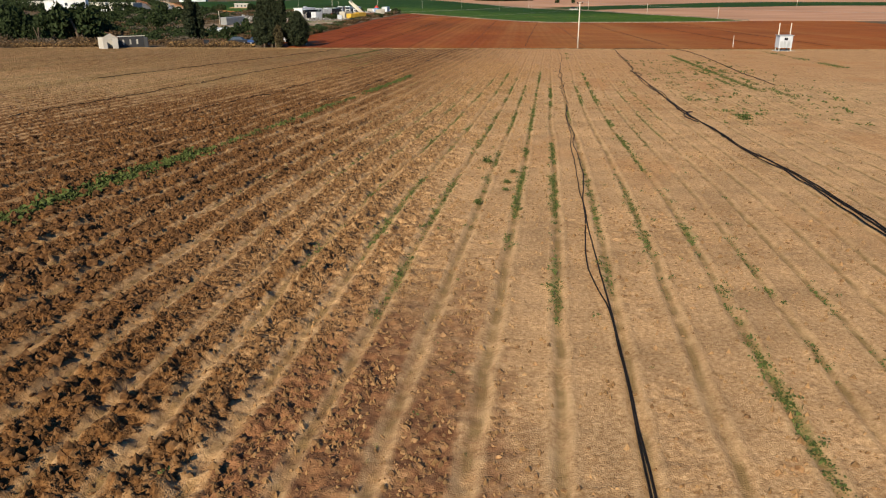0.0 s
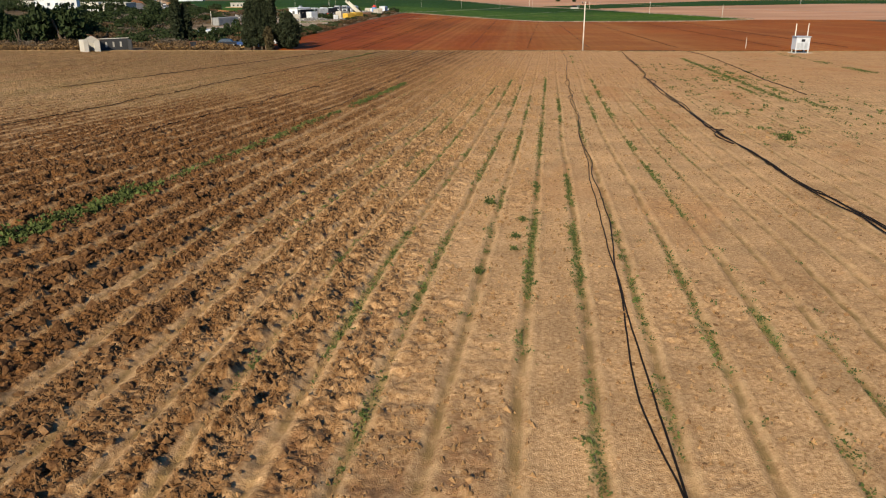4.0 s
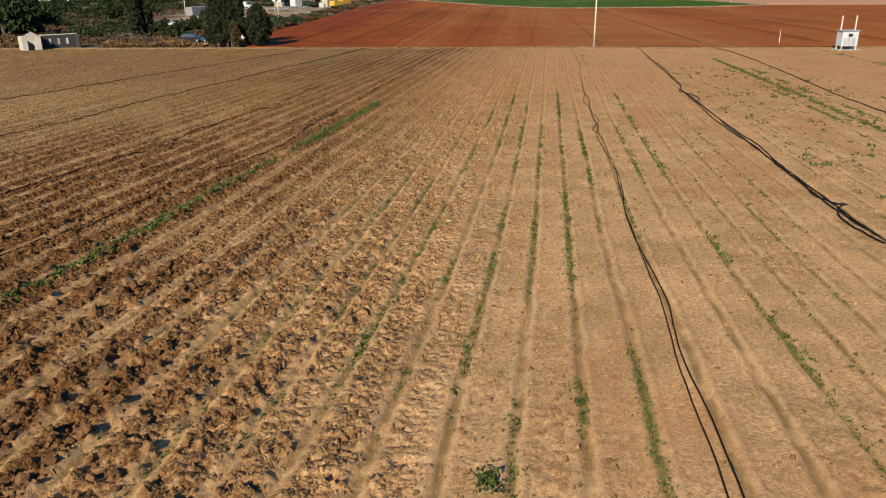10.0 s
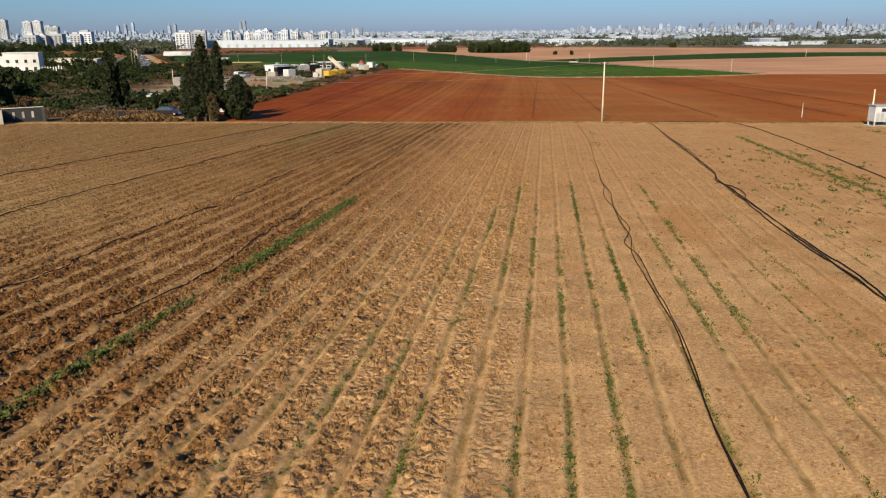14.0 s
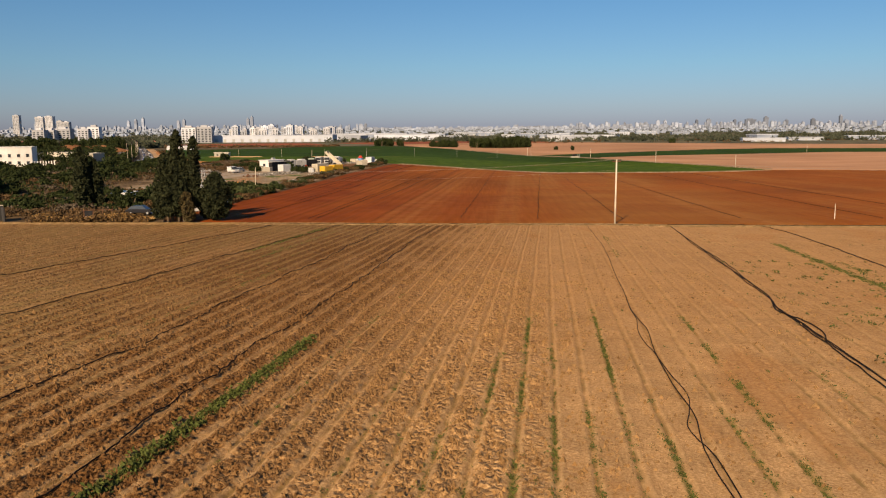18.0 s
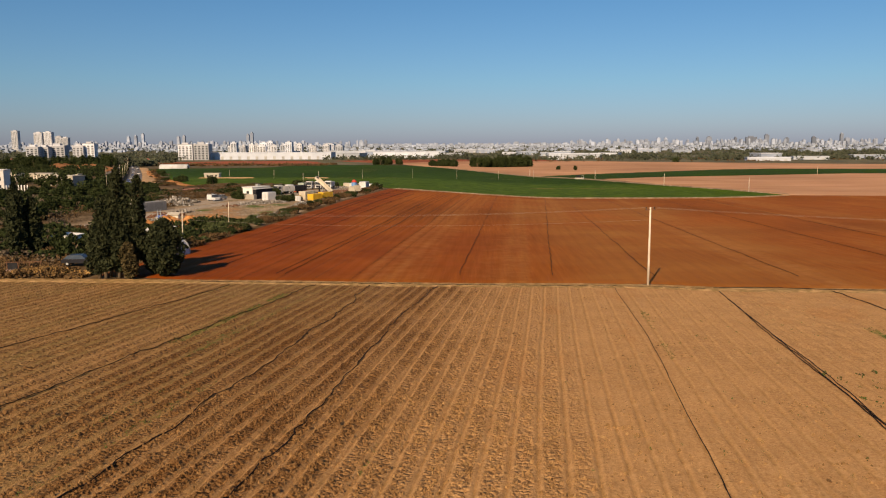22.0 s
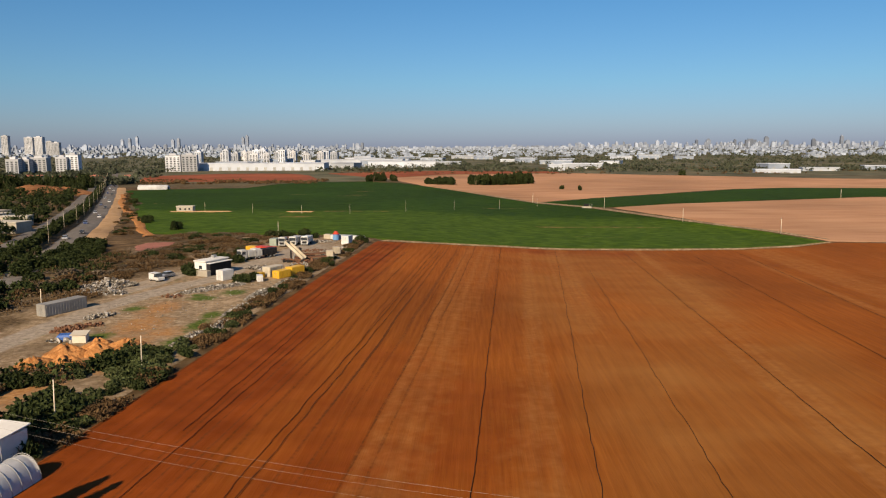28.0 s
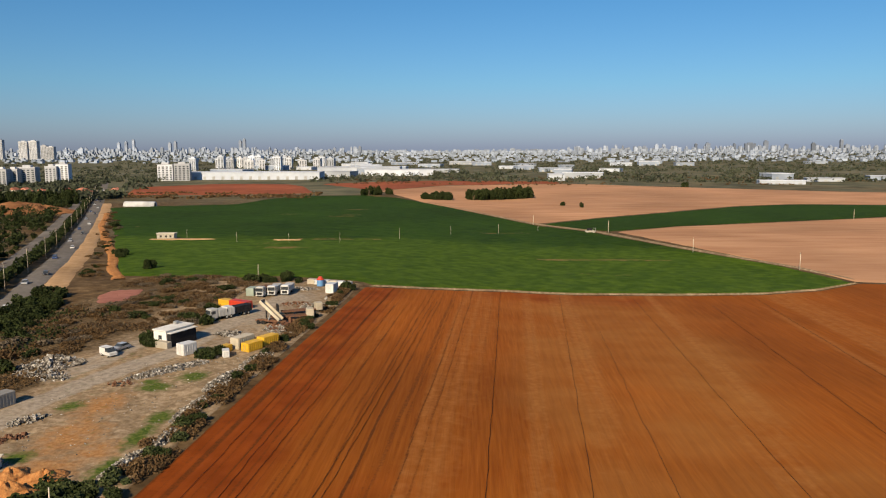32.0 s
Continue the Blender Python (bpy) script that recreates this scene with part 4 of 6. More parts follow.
CABLE_R = [(14.2, 20), (14.8, 28.5), (15.1, 32.6), (15.3, 36), (15.6, 41), (15.35, 44), (15.35, 47.8), (15.85, 52.6), (15.95, 56.5), (15.8, 59.5), (16.2, 64.5), (16.5, 68.3), (16.9, 72.5), (17.3, 75.8), (17.6, 81), (17.9, 85.5), (18.6, 92.2), (19.0, 96.5), (19.5, 101), (19.6, 104), (20.6, 107.4), (21.2, 113.5), (22.0, 119), (23.1, 129), (24.2, 139.8), (26.1, 155.5), (26.4, 158.7)]
for k in range(3):
    hose([(x + 0.1 * k + 0.14 * math.sin(y * 0.13 + k * 2), y) for x, y in CABLE_R], 0.03, "bundled black irrigation pipe on sandy soil", 10 + k, 0.35)
hose([(15.9, 57), (15.6, 58.6), (15.55, 60.4), (16.1, 62.2), (17.1, 63.3), (16.9, 62.2), (15.9, 63.6), (16.3, 66), (16.6, 68)], 0.035, "slack black pipe loop lying on sand", 13, 0.15, 0.3)
hose([(19.0, 95), (19.9, 97.5), (19.9, 100.5), (19.3, 102.5), (19.9, 105)], 0.035, "slack black pipe loop lying on sand", 12, 0.15, 0.3)
hose([(26.1, 159.9), (27.5, 160.6), (33, 160.7), (38.8, 159.3), (60, 158.8)], 0.05, "black main pipe along the field edge", 14, 0.3)
hose([(26.1, 159.6), (18, 161.2), (8, 161.4), (-5, 161.8), (-20, 162.6), (-33, 163.2)], 0.035, "black main pipe along the field edge", 15, 0.4)
hose([(38.8, 159.2), (38.6, 146.4), (36.8, 130), (34.4, 113), (32.7, 100.6), (31, 84)], 0.04, "black irrigation pipe on weedy soil", 16, 0.5)
hose([(-24.5, 52), (-22.6, 61), (-21.9, 67), (-19.1, 75.2), (-18.6, 76.6), (-19.1, 78.5), (-17.7, 87), (-16.9, 94.5), (-16.0, 101.5), (-15.7, 106), (-14.9, 113), (-14.1, 124), (-13.6, 131), (-12.6, 145), (-11.8, 161.5)], 0.032, "dark irrigation pipe across rough furrows", 17, 1.5)
hose([(-19, 48), (-15.3, 61.8), (-14.5, 65.9), (-12.6, 72.2), (-12.0, 75.3), (-11.2, 83), (-10.6, 91), (-9.75, 100), (-9.2, 106), (-8.3, 115), (-7.7, 127), (-6.7, 136), (-5.2, 155), (-4.1, 161.5)], 0.032, "dark irrigation pipe across rough furrows", 18, 1.5)
hose([(-44, 90), (-41.4, 103.8), (-36, 125), (-30, 150), (-28, 162)], 0.032, "dark irrigation pipe across rough furrows", 19, 1.5)
hose([(-35.2, 57.7), (-31.2, 80.1), (-27, 110), (-20, 150), (-18, 162)], 0.032, "dark irrigation pipe across rough furrows", 20, 1.5)
# drip lines drawn thicker than real pipe, to stand for furrow shadow too
for k, (a, b) in enumerate((((-30.3, 235.8), (-23.2, 359.7)), ((-20.4, 241.9), (-12.4, 373.2)), ((-19.2, 241.9), (-11.3, 373.2)), ((1.2, 236.9), (8.4, 397)), ((15.2, 238), (28.2, 397)), ((26.3, 238.8), (32.7, 342.3)),
                            ((43.3, 239.6), (51.6, 390)), ((66, 263.8), (73.6, 380)), ((83.7, 297.7), (92.1, 395)), ((-38, 215), (-31, 380)), ((-34, 200), (-27, 380)))):
    d = ((b[0] - a[0]) / (b[1] - a[1]))
    lo = 168 if k not in (9, 10) else a[1]
    hose([(a[0] + d * (lo - a[1]), lo), a, b], 0.034, "dark drip line with its furrow shadow across red soil", 30 + k, 0.5, 0.8, 0.2)


# ---- poles, wires, kiosk at the field edge ----
def at(x, y, turn=0.0, sink=0.0):
    return pose(x, y, lz(x, y) + 0.1 - sink, 0, 0, turn)


def utility_pole(x, y, h, arm=1.5, turn=0.0, r=0.15, lean=0.0, label="bleached wooden utility pole at the field edge", insulators=3):
    t = thing("utility_pole", label, "pole", pose(x, y, lz(x, y) - 0.1, 0, lean, turn), "utility poles")
    part("pole", Geo().tube([(0, 0, 0), (0.01, 0, h * 0.5), (0, 0, h)], r, r * 0.65, 10), POLE_WOOD, t, soft=True)
    if arm:
        part("crossarm", Geo().box(-arm / 2, arm / 2, -0.06, 0.06, h - 0.35, h - 0.23, 0.015), RUST, t, "dark crossarm")
        for k in range(insulators):
            px = -arm / 2 + 0.1 + (arm - 0.2) * k / max(1, insulators - 1)
            part("insulator", Geo().tube([(px, 0, h - 0.23), (px, 0, h - 0.1), (px, 0, h)], 0.05, 0.07, 8), DARK, t, "dark glazed insulator")
    return t


def wire(a, b, sag, r, label):
    pts = []
    for i in range(25):
        s = i / 24
        pts.append((a[0] + (b[0] - a[0]) * s, a[1] + (b[1] - a[1]) * s, a[2] + (b[2] - a[2]) * s - 4 * sag * s * (1 - s)))
    solid("overhead_wire", Geo().tube(pts, r, n=4), paint("aluminium_wire", (0.36, 0.31, 0.25), 0.5, 0.4), label, "wire", group="overhead wires")


utility_pole(19.8, 162.1, 9.1, 1.3, 20)
for k, dy in enumerate((-0.5, 0.5)):
    wire((19.8 + dy * 0.4, 162.1 + dy, 4.1), (-46.6 + dy * 0.5, 187.4 + dy, 1.6 + 0.1 * k), 0.9, 0.008, "slack overhead power wire from the wooden pole")
    wire((19.8 + dy * 0.4, 162.1 + dy, 4.1), (118 + dy, 150 + dy, 2.6), 1.0, 0.008, "slack overhead power wire from the wooden pole")
wire((19.8, 162.1, 2.7), (-46.6, 187.4, 0.4), 0.9, 0.008, "lower slack overhead wire")
utility_pole(118, 150, 8.0, 1.3, 10)


def kiosk(x, y):
    t = thing("transformer_kiosk", "white steel transformer kiosk on legs with two masts", "kiosk", at(x, y, 4))
    part("cabinet", Geo().box(-1.25, 1.25, -0.9, 0.9, 0.55, 2.75, 0.06), KIOSK_PAINT, t)
    part("roof", Geo().box(-1.4, 1.4, -1.05, 1.05, 2.75, 2.87, 0.04), GREY_METAL, t, "grey sheet roof")
    part("vent", Geo().box(-0.35, 0.3, -0.95, -0.9, 1.95, 2.4, 0.02), DARK, t, "black square vent opening")
    for px in (-1.1, 1.1):
        for py in (-0.75, 0.75):
            part("leg", Geo().box(px - 0.1, px + 0.1, py - 0.1, py + 0.1, -0.15, 0.56, 0.02), CONCRETE, t)
        part("mast", Geo().tube([(px, 0.2, 2.8), (px, 0.2, 5.0)], 0.11, 0.09, 8), POLE_WOOD, t, "pale wooden mast")
    for px in (-0.8, -0.2, 0.55):
        part("door_panel", Geo().box(px - 0.25, px + 0.25, -0.93, -0.9, 0.7, 1.75, 0.012), GREY_METAL, t, "dented grey door panel")
    part("slab", Geo().box(-1.6, 1.9, -1.3, 1.2, -0.3, 0.0, 0.04), CONCRETE, t, "concrete base slab")


kiosk(57.4, 154)
t = thing("marker_post", "short striped marker post at the field edge", "post", at(52.6, 168.5))
part("post", Geo().tube([(0, 0, -0.2), (0, 0, 2.3)], 0.06, 0.05, 8), POLE_WOOD, t)
part("band", Geo().tube([(0, 0, 0.5), (0, 0, 0.8)], 0.075, 0.075, 8), WHITE, t, "white painted band")

for x, y, h in ((-50, 202.8, 5.5), (-48.9, 223.7, 5.6), (-87.2, 264.2, 4.5), (-73.6, 395, 5.5)):
    utility_pole(x, y, h, 0, r=0.1, label="plain thin wooden pole among bushes", lean=1.5)
for x, y, h in ((-149.4, 530, 5), (-117.3, 511, 5.5), (-91, 509, 5), (-65.5, 507, 5.5), (-39, 532, 6), (-13.4, 559, 6), (13.4, 581, 6), (38, 604, 6)):
    utility_pole(x, y, h, 0, r=0.07, label="thin pale pole standing in green crop")
for x, y, h in ((79.1, 597, 7), (104.7, 511, 7.3), (134.4, 461, 7.2), (262, 680, 7), (37.9, 640, 6.5)):
    utility_pole(x, y, h, 0.9, 30, r=0.16, label="wooden pole beside the field track")


def lattice_mast(x, y, h):
    t = thing("lattice_mast", "grey steel lattice mast beside the shed", "mast", at(x, y, 15))
    w0, w1 = 0.45, 0.2
    for sx in (-1, 1):
        for sy in (-1, 1):
            part("leg", Geo().tube([(sx * w0, sy * w0, -0.2), (sx * w1, sy * w1, h)], 0.05, n=5), GREY_METAL, t)
    n = 8
    for k in range(n):
        z0, z1 = h * k / n, h * (k + 1) / n
        a, b = w0 + (w1 - w0) * k / n, w0 + (w1 - w0) * (k + 1) / n
        for s in (-1, 1):
            part("brace", Geo().tube([(-a, s * a, z0), (b, s * b, z1)], 0.03, n=4), GREY_METAL, t)
            part("brace", Geo().tube([(s * a, -a, z0), (s * b, b, z1)], 0.03, n=4), GREY_METAL, t)
    part("crossarm", Geo().box(-0.9, 0.9, -0.07, 0.07, h - 0.5, h - 0.36, 0.02), RUST, t)


lattice_mast(-47.6, 188.2, 6.6)


# ---- trees and bushes ----
def column_points(rng, n, h, r, base=0.12, top=0.5, lumps=7):
    """Points near the uneven skin of an upright crown."""
    z = rng.rand(n) ** 0.8
    a = rng.rand(n) * 2 * math.pi
    prof = np.clip(np.minimum((z + 0.08) / 0.25, 1) * (1 - z ** 2.2) ** 0.6, 0.05, 1)
    ph = rng.rand(2) * 6
    bump = 0.72 + 0.28 * np.sin(a * 3 + z * 9 + ph[0]) * np.sin(z * lumps * 2.2 + ph[1]) + 0.15 * np.sin(a * 7 + z * 23)
    rad = r * prof * bump * (0.55 + 0.45 * np.sqrt(rng.rand(n)))
    return np.stack([np.cos(a) * rad, np.sin(a) * rad, h * (base + (1 - base) * z)], -1)


def limbs(rng, h, r, n, z0=0.15):
    g = Geo().tube([(0, 0, -0.3), (0.03, 0.02, h * 0.3), (0, 0.05, h * 0.85)], r, r * 0.25, 8)
    for k in range(n):
        a, z = rng.rand() * 6.28, h * (z0 + 0.6 * k / n)
        q = h * 0.16 * (0.7 + 0.6 * rng.rand())
        g.tube([(0, 0, z), (math.cos(a) * q * 0.5, math.sin(a) * q * 0.5, z + q * 0.6), (math.cos(a) * q * 0.8, math.sin(a) * q * 0.8, z + q * 1.3)], r * 0.35, r * 0.1, 5)
    return g


def cypress(x, y, h, r, n, seed, label, material=None, size=0.3, base=0.1):
    rng = np.random.RandomState(seed)
    t = thing("cypress_tree", label, "tree", at(x, y), "trees at the field corner")
    part("trunk", limbs(rng, h, 0.05 + h * 0.014, 7), BARK, t, soft=True)
    part("crown", leaf_mesh("crown", column_points(rng, n, h, r, base), size, material or LEAF_DARK, rng, 1.9), None, t)
    return t


def lobed_tree(x, y, lobes, seed, label, density=230, size=0.26, material=None, stems=1):
    """A ragged upright tree: flame-shaped lobes (dx, dy, foot, top, radius) on a common trunk."""
    rng = np.random.RandomState(seed)
    t = thing("cypress_tree", label, "tree", at(x, y), "trees at the field corner")
    g, pts = Geo(), []
    top = max(q[3] for q in lobes)
    for k in range(stems):
        ox = (k - (stems - 1) / 2) * 0.8
        g.tube([(ox, 0, -0.3), (ox * 0.8, 0.05, top * 0.25), (ox * 0.5, 0, top * 0.55)], 0.24, 0.1, 8)
    for dx, dy, z0, z1, r in lobes:
        n = int(density * (z1 - z0) * r)
        z, a = rng.rand(n), rng.rand(n) * 6.283
        shape = np.clip(np.minimum((z + 0.05) / 0.3, 1), 0, 1) ** 0.7 * (1 - np.clip((z - 0.45) / 0.55, 0, 1) ** 2.4) ** 0.65 + 0.05
        ph = rng.rand(4) * 6.28
        lump = 0.78 + 0.2 * np.sin(2 * a + 5 * z + ph[0]) + 0.2 * np.sin(3 * a - 9 * z + ph[1]) + 0.14 * np.sin(5 * a + 17 * z + ph[2])
        rad = r * shape * lump * (0.5 + 0.5 * rng.rand(n) ** 0.5) * (1 + 0.25 * (rng.rand(n) < 0.06))
        pts.append(np.stack([dx + rad * np.cos(a), dy + rad * np.sin(a), z0 + (z1 - z0) * z], -1))
        g.tube([(0, 0, min(z0, top * 0.3)), (dx * 0.6, dy * 0.6, z0 + 0.2 * (z1 - z0)), (dx, dy, z0 + 0.75 * (z1 - z0))], 0.1, 0.04, 5)
    part("trunk", g, BARK, t, soft=True)
    part("crown", leaf_mesh("crown", np.concatenate(pts), size, material or LEAF_DARK, rng, 1.9), None, t)
    return t


lobed_tree(-44.6, 167.2, ((0.9, 0, 4.6, 13.4, 0.95), (0.0, 0.3, 3.0, 10.4, 1.25), (-1.2, 0, 2.4, 10.0, 1.15), (-1.7, 0.3, 1.4, 7.6, 1.2), (0.6, -0.5, 2.5, 9.0, 1.0), (1.0, 0.6, 3.5, 9.2, 0.9)), 1, "tall ragged dark cypress with several tops", stems=2)
lobed_tree(-41.9, 167.6, ((0.5, 0, 4.8, 12.4, 0.85), (0.1, 0.3, 2.6, 9.2, 0.95), (-0.9, -0.2, 3.2, 9.4, 0.8), (0.7, -0.2, 2.0, 7.0, 0.8)), 2, "tall narrow dark green cypress with split top")
lobed_tree(-45.5, 166.0, ((-0.6, 0, 0.5, 5.8, 1.4), (0.6, -0.2, 0.9, 5.2, 1.3), (0.1, 0.3, 1.6, 6.6, 1.1)), 3, "broad shaggy olive-green cypress at the cluster's foot", stems=2)
lobed_tree(-43.2, 166.3, ((-0.3, 0, 0.8, 5.6, 1.2), (0.7, 0.1, 1.0, 5.0, 1.15), (0.2, 0.3, 2.0, 6.4, 1.0)), 4, "broad low cypress growing round the tall ones", stems=2)
lobed_tree(-38.1, 166.9, ((0, 0, 0.3, 7.2, 1.8), (-0.9, 0, 0.6, 6.3, 1.4), (0.9, 0.2, 0.5, 6.0, 1.45), (0.2, -0.6, 0.5, 5.2, 1.5), (0.4, 0.3, 2.0, 6.9, 1.2)), 5, "dense egg-shaped dark cypress at the field corner", 250)
lobed_tree(-40.2, 168.6, ((0, 0, 0.3, 4.8, 1.3), (0.6, 0, 0.3, 3.9, 1.1)), 6, "small dark cypress between two larger ones")
lobed_tree(-41.9, 165.2, ((0, 0, 0.1, 4.5, 0.95), (0.3, 0.1, 0.1, 3.6, 0.8)), 7, "withered brownish young cypress", 260, 0.2, LEAF_WITHERED)
lobed_tree(-67.6, 184.5, ((0, 0, 0.6, 10.6, 1.15), (0.5, 0.3, 1.5, 9.0, 0.95), (-0.6, 0, 1.0, 7.5, 1.0), (0.4, -0.4, 0.6, 6.0, 1.1)), 8, "tall shaggy dark tree behind the ruin", 200, 0.3)
lobed_tree(-66.2, 186.2, ((0, 0, 0.6, 8.6, 1.0), (0.5, 0, 0.5, 6.4, 0.95)), 9, "shaggy dark tree beside a taller one", 200, 0.3)


def bush_parts(rng, r, h, n, material, size):
    k = 5
    c = rng.normal(size=(k, 3)) * (r * 0.45, r * 0.45, h * 0.12) + (0, 0, h * 0.42)
    p = c[rng.randint(0, k, n)] + (lambda q: q / np.linalg.norm(q, axis=1)[:, None] * (0.55 + 0.45 * rng.rand(n, 1)))(rng.normal(size=(n, 3))) * (r * 0.58, r * 0.58, h * 0.5)
    p[:, 2] = np.abs(p[:, 2]) + 0.03
    g = Geo()
    for j in range(4):
        a = rng.rand() * 6.28
        g.tube([(0, 0, -0.2), (math.cos(a) * r * 0.2, math.sin(a) * r * 0.2, h * 0.35), (math.cos(a) * r * 0.45, math.sin(a) * r * 0.45, h * 0.7)], 0.05 * h, 0.015 * h, 5)
    return leaf_mesh("foliage", p, size, material, rng), g.mesh("trunk", BARK)


BUSHES = {}


def bush_kind(kind, material, name, label, category, r, h, n, size):
    out = []
    for s in range(3):
        rng = np.random.RandomState(hash_seed(kind) + s)
        out.append(bush_parts(rng, r, h, n, material, size))
    BUSHES[kind] = (out, name, label, category)


def hash_seed(word):
    return sum(ord(c) * (i + 1) for i, c in enumerate(word)) % 9973


bush_kind("green", LEAF, "shrub", "rounded dark green shrub in dry scrub", "shrub", 1.0, 1.0, 700, 0.17)
bush_kind("dry", LEAF_DRY, "dry_shrub", "dry brown leafless-looking scrub bush", "shrub", 1.0, 0.8, 520, 0.15)
bush_kind("grey", LEAF_GREY, "grey_shrub", "grey brittle scrub bush", "shrub", 1.0, 0.8, 520, 0.15)
bush_kind("cactus", CACTUS, "prickly_pear", "grey-green prickly pear thicket by the field edge", "cactus", 1.0, 0.9, 460, 0.2)
bush_kind("tree", LEAF, "broadleaf_tree", "dark green roadside tree with round crown", "tree", 1.0, 1.5, 900, 0.2)


def bush(kind, x, y, s, rng, tall=1.0):
    out, name, label, category = BUSHES[kind]
    leaf, stem = out[rng.randint(0, 3)]
    t = thing(name, label, category, pose(x, y, lz(x, y) + 0.03, 0, 0, rng.rand() * 360) @ Matrix.Diagonal((s, s * (0.85 + 0.3 * rng.rand()), s * tall, 1)), name + "s in the scrub")
    for n, me in (("foliage", leaf), ("trunk", stem)):
        ob = new(n, me)
        ob.parent = t
    return t


rng = np.random.RandomState(5)
# along the edge of the red field
for k in range(46):
    s = k / 45
    y = 196 + 186 * s
    x = np.interp(y, (196, 232, 262, 291, 340, 385), (-49.5, -47.5, -45.8, -43.8, -40.8, -39.8)) - 2.8 * rng.rand()
    kind = "cactus" if y < 240 else ("green" if rng.rand() < 0.4 else "dry")
    bush(kind, x, y, 1.0 + 0.9 * rng.rand(), rng, 0.9)
for k in range(34):
    bush("cactus", rng.uniform(-57, -48.5), rng.uniform(205, 236), 1.0 + 0.8 * rng.rand(), rng, 0.85)
bush("green", -47.9, 219.5, 2.6, rng, 0.7)
for k in range(34):
    y = rng.uniform(194, 264)
    bush(("cactus", "green", "cactus", "dry")[k % 4], float(red_edge(y)) - rng.uniform(2.4, 5.5), y, 0.9 + 0.7 * rng.rand(), rng, 0.9)
for x, y, s in ((-73.6, 308, 2.6), (-72.6, 304.5, 1.9), (-57.2, 295, 2.0), (-54.5, 298.6, 1.9), (-56.2, 297.5, 1.5), (-71.7, 330, 2.4), (-71.8, 342.5, 2.2), (-92.7, 284, 2.6), (-94.5, 281, 2.4), (-40.2, 377.5, 2.4), (-64, 397, 2.6), (-41, 381, 2.2), (-75, 389, 2.8), (-71, 392, 2.4), (-67, 389, 2.0), (-63, 392, 2.2), (-58, 388, 1.8), (-66.5, 327, 2.0), (-68, 331, 2.3)):
    bush("green", x, y, s, rng, 1.1)
# scrub between yard and road, and nearer thickets on the left
for k in range(150):
    x, y = rng.uniform(-112, -72), rng.uniform(300, 398)
    if -86 < x < -72 and y < 320 or (x > -71 and y < 360) or (-114 < x < -100 and 348 < y < 378):
        continue
    bush(("dry", "grey", "dry", "green")[rng.randint(0, 4)] if y > 330 else ("dry", "grey", "dry")[rng.randint(0, 3)], x, y, 1.2 + 1.4 * rng.rand(), rng, 0.7)
for k in range(120):
    x, y = rng.uniform(-150, -86), rng.uniform(175, 300)
    if abs(x + 93 - (y - 235) * 0.33) < 4 or (-92 < x and 255 < y < 300):
        continue
    bush(("dry", "grey", "grey", "dry", "green")[rng.randint(0, 5)], x, y, 1.5 + 1.8 * rng.rand(), rng, 0.8)
for k in range(70):
    x, y = rng.uniform(-86, -54), rng.uniform(178, 222)
    if -56 < x and y < 200:
        continue
    bush(("dry", "green", "grey", "green")[rng.randint(0, 4)], x, y, 1.2 + 1.2 * rng.rand(), rng, 0.8)
for k in range(16):
    bush("dry", rng.uniform(-66, -48), rng.uniform(167, 171), 0.7 + 0.6 * rng.rand(), rng, 0.9)
# dark thicket and trees towards the road
for k in range(60):
    y = rng.uniform(240, 345)
    bush("tree", -96 - (y - 240) * 0.2 - rng.rand() * 45, y, 1.5 + 1.3 * rng.rand(), rng, 0.85)
for k in range(22):
    y = rng.uniform(405, 700)
    bush("dry", road_x(y) + rng.uniform(12, 17), y, 1.2 + rng.rand(), rng, 0.8)
for x, y, s in ((-149, 452, 2.2), (-151, 457, 2.6), (-153, 463, 2.3), (-215, 590, 2.6)):
    bush("green", x, y, s, rng, 1.2)
# clumps beyond the crops
for k in range(26):
    bush("tree", rng.uniform(-48, -18), rng.uniform(846, 862), 3.0 + 1.6 * rng.rand(), rng)
for k in range(52):
    s = rng.rand()
    bush("tree", -2 + 55 * s, 866 + 40 * s + rng.uniform(-8, 8), 3.8 + 2.4 * rng.rand(), rng, 1.15)
for x, y, s in ((-112, 912, 4), (-108, 914, 4.5), (-101, 920, 4), (-97, 922, 4.4), (-88, 930, 4), (75, 802, 2.2), (88, 783, 2.2), (260, 1102, 3.6), (-120.4, 418, 2.0)):
    bush("tree", x, y, s, rng, 1.2)


# undergrowth that nobody could count
def thicket(name, material, label, spots, n, size, height):
    rng = np.random.RandomState(hash_seed(name))
    out = []
    for x0, x1, y0, y1, share in spots:
        m = int(n * share)
        x, y = rng.uniform(x0, x1, m), rng.uniform(y0, y1, m)
        ok = value_noise(x / 5.0, y / 6.0, 3) > 0.42
        ok &= ~((x > -86) & (x < -72) & (y > 284) & (y < 318)) & ~((x < -100) & (x > -113) & (y > 349) & (y < 377))
        ok &= np.abs(x + 93 - (y - 235) * 0.33) > 3
        x, y = x[ok], y[ok]
        z = land(x, y) + height * rng.rand(len(x)) * (0.3 + value_noise(x / 3.0, y / 3.0, 8))
        out.append(np.stack([x, y, z], -1))
    solid(name, leaf_mesh(name, np.concatenate(out), size, material, rng, 1.5), None, label, "undergrowth", kind="stuff")


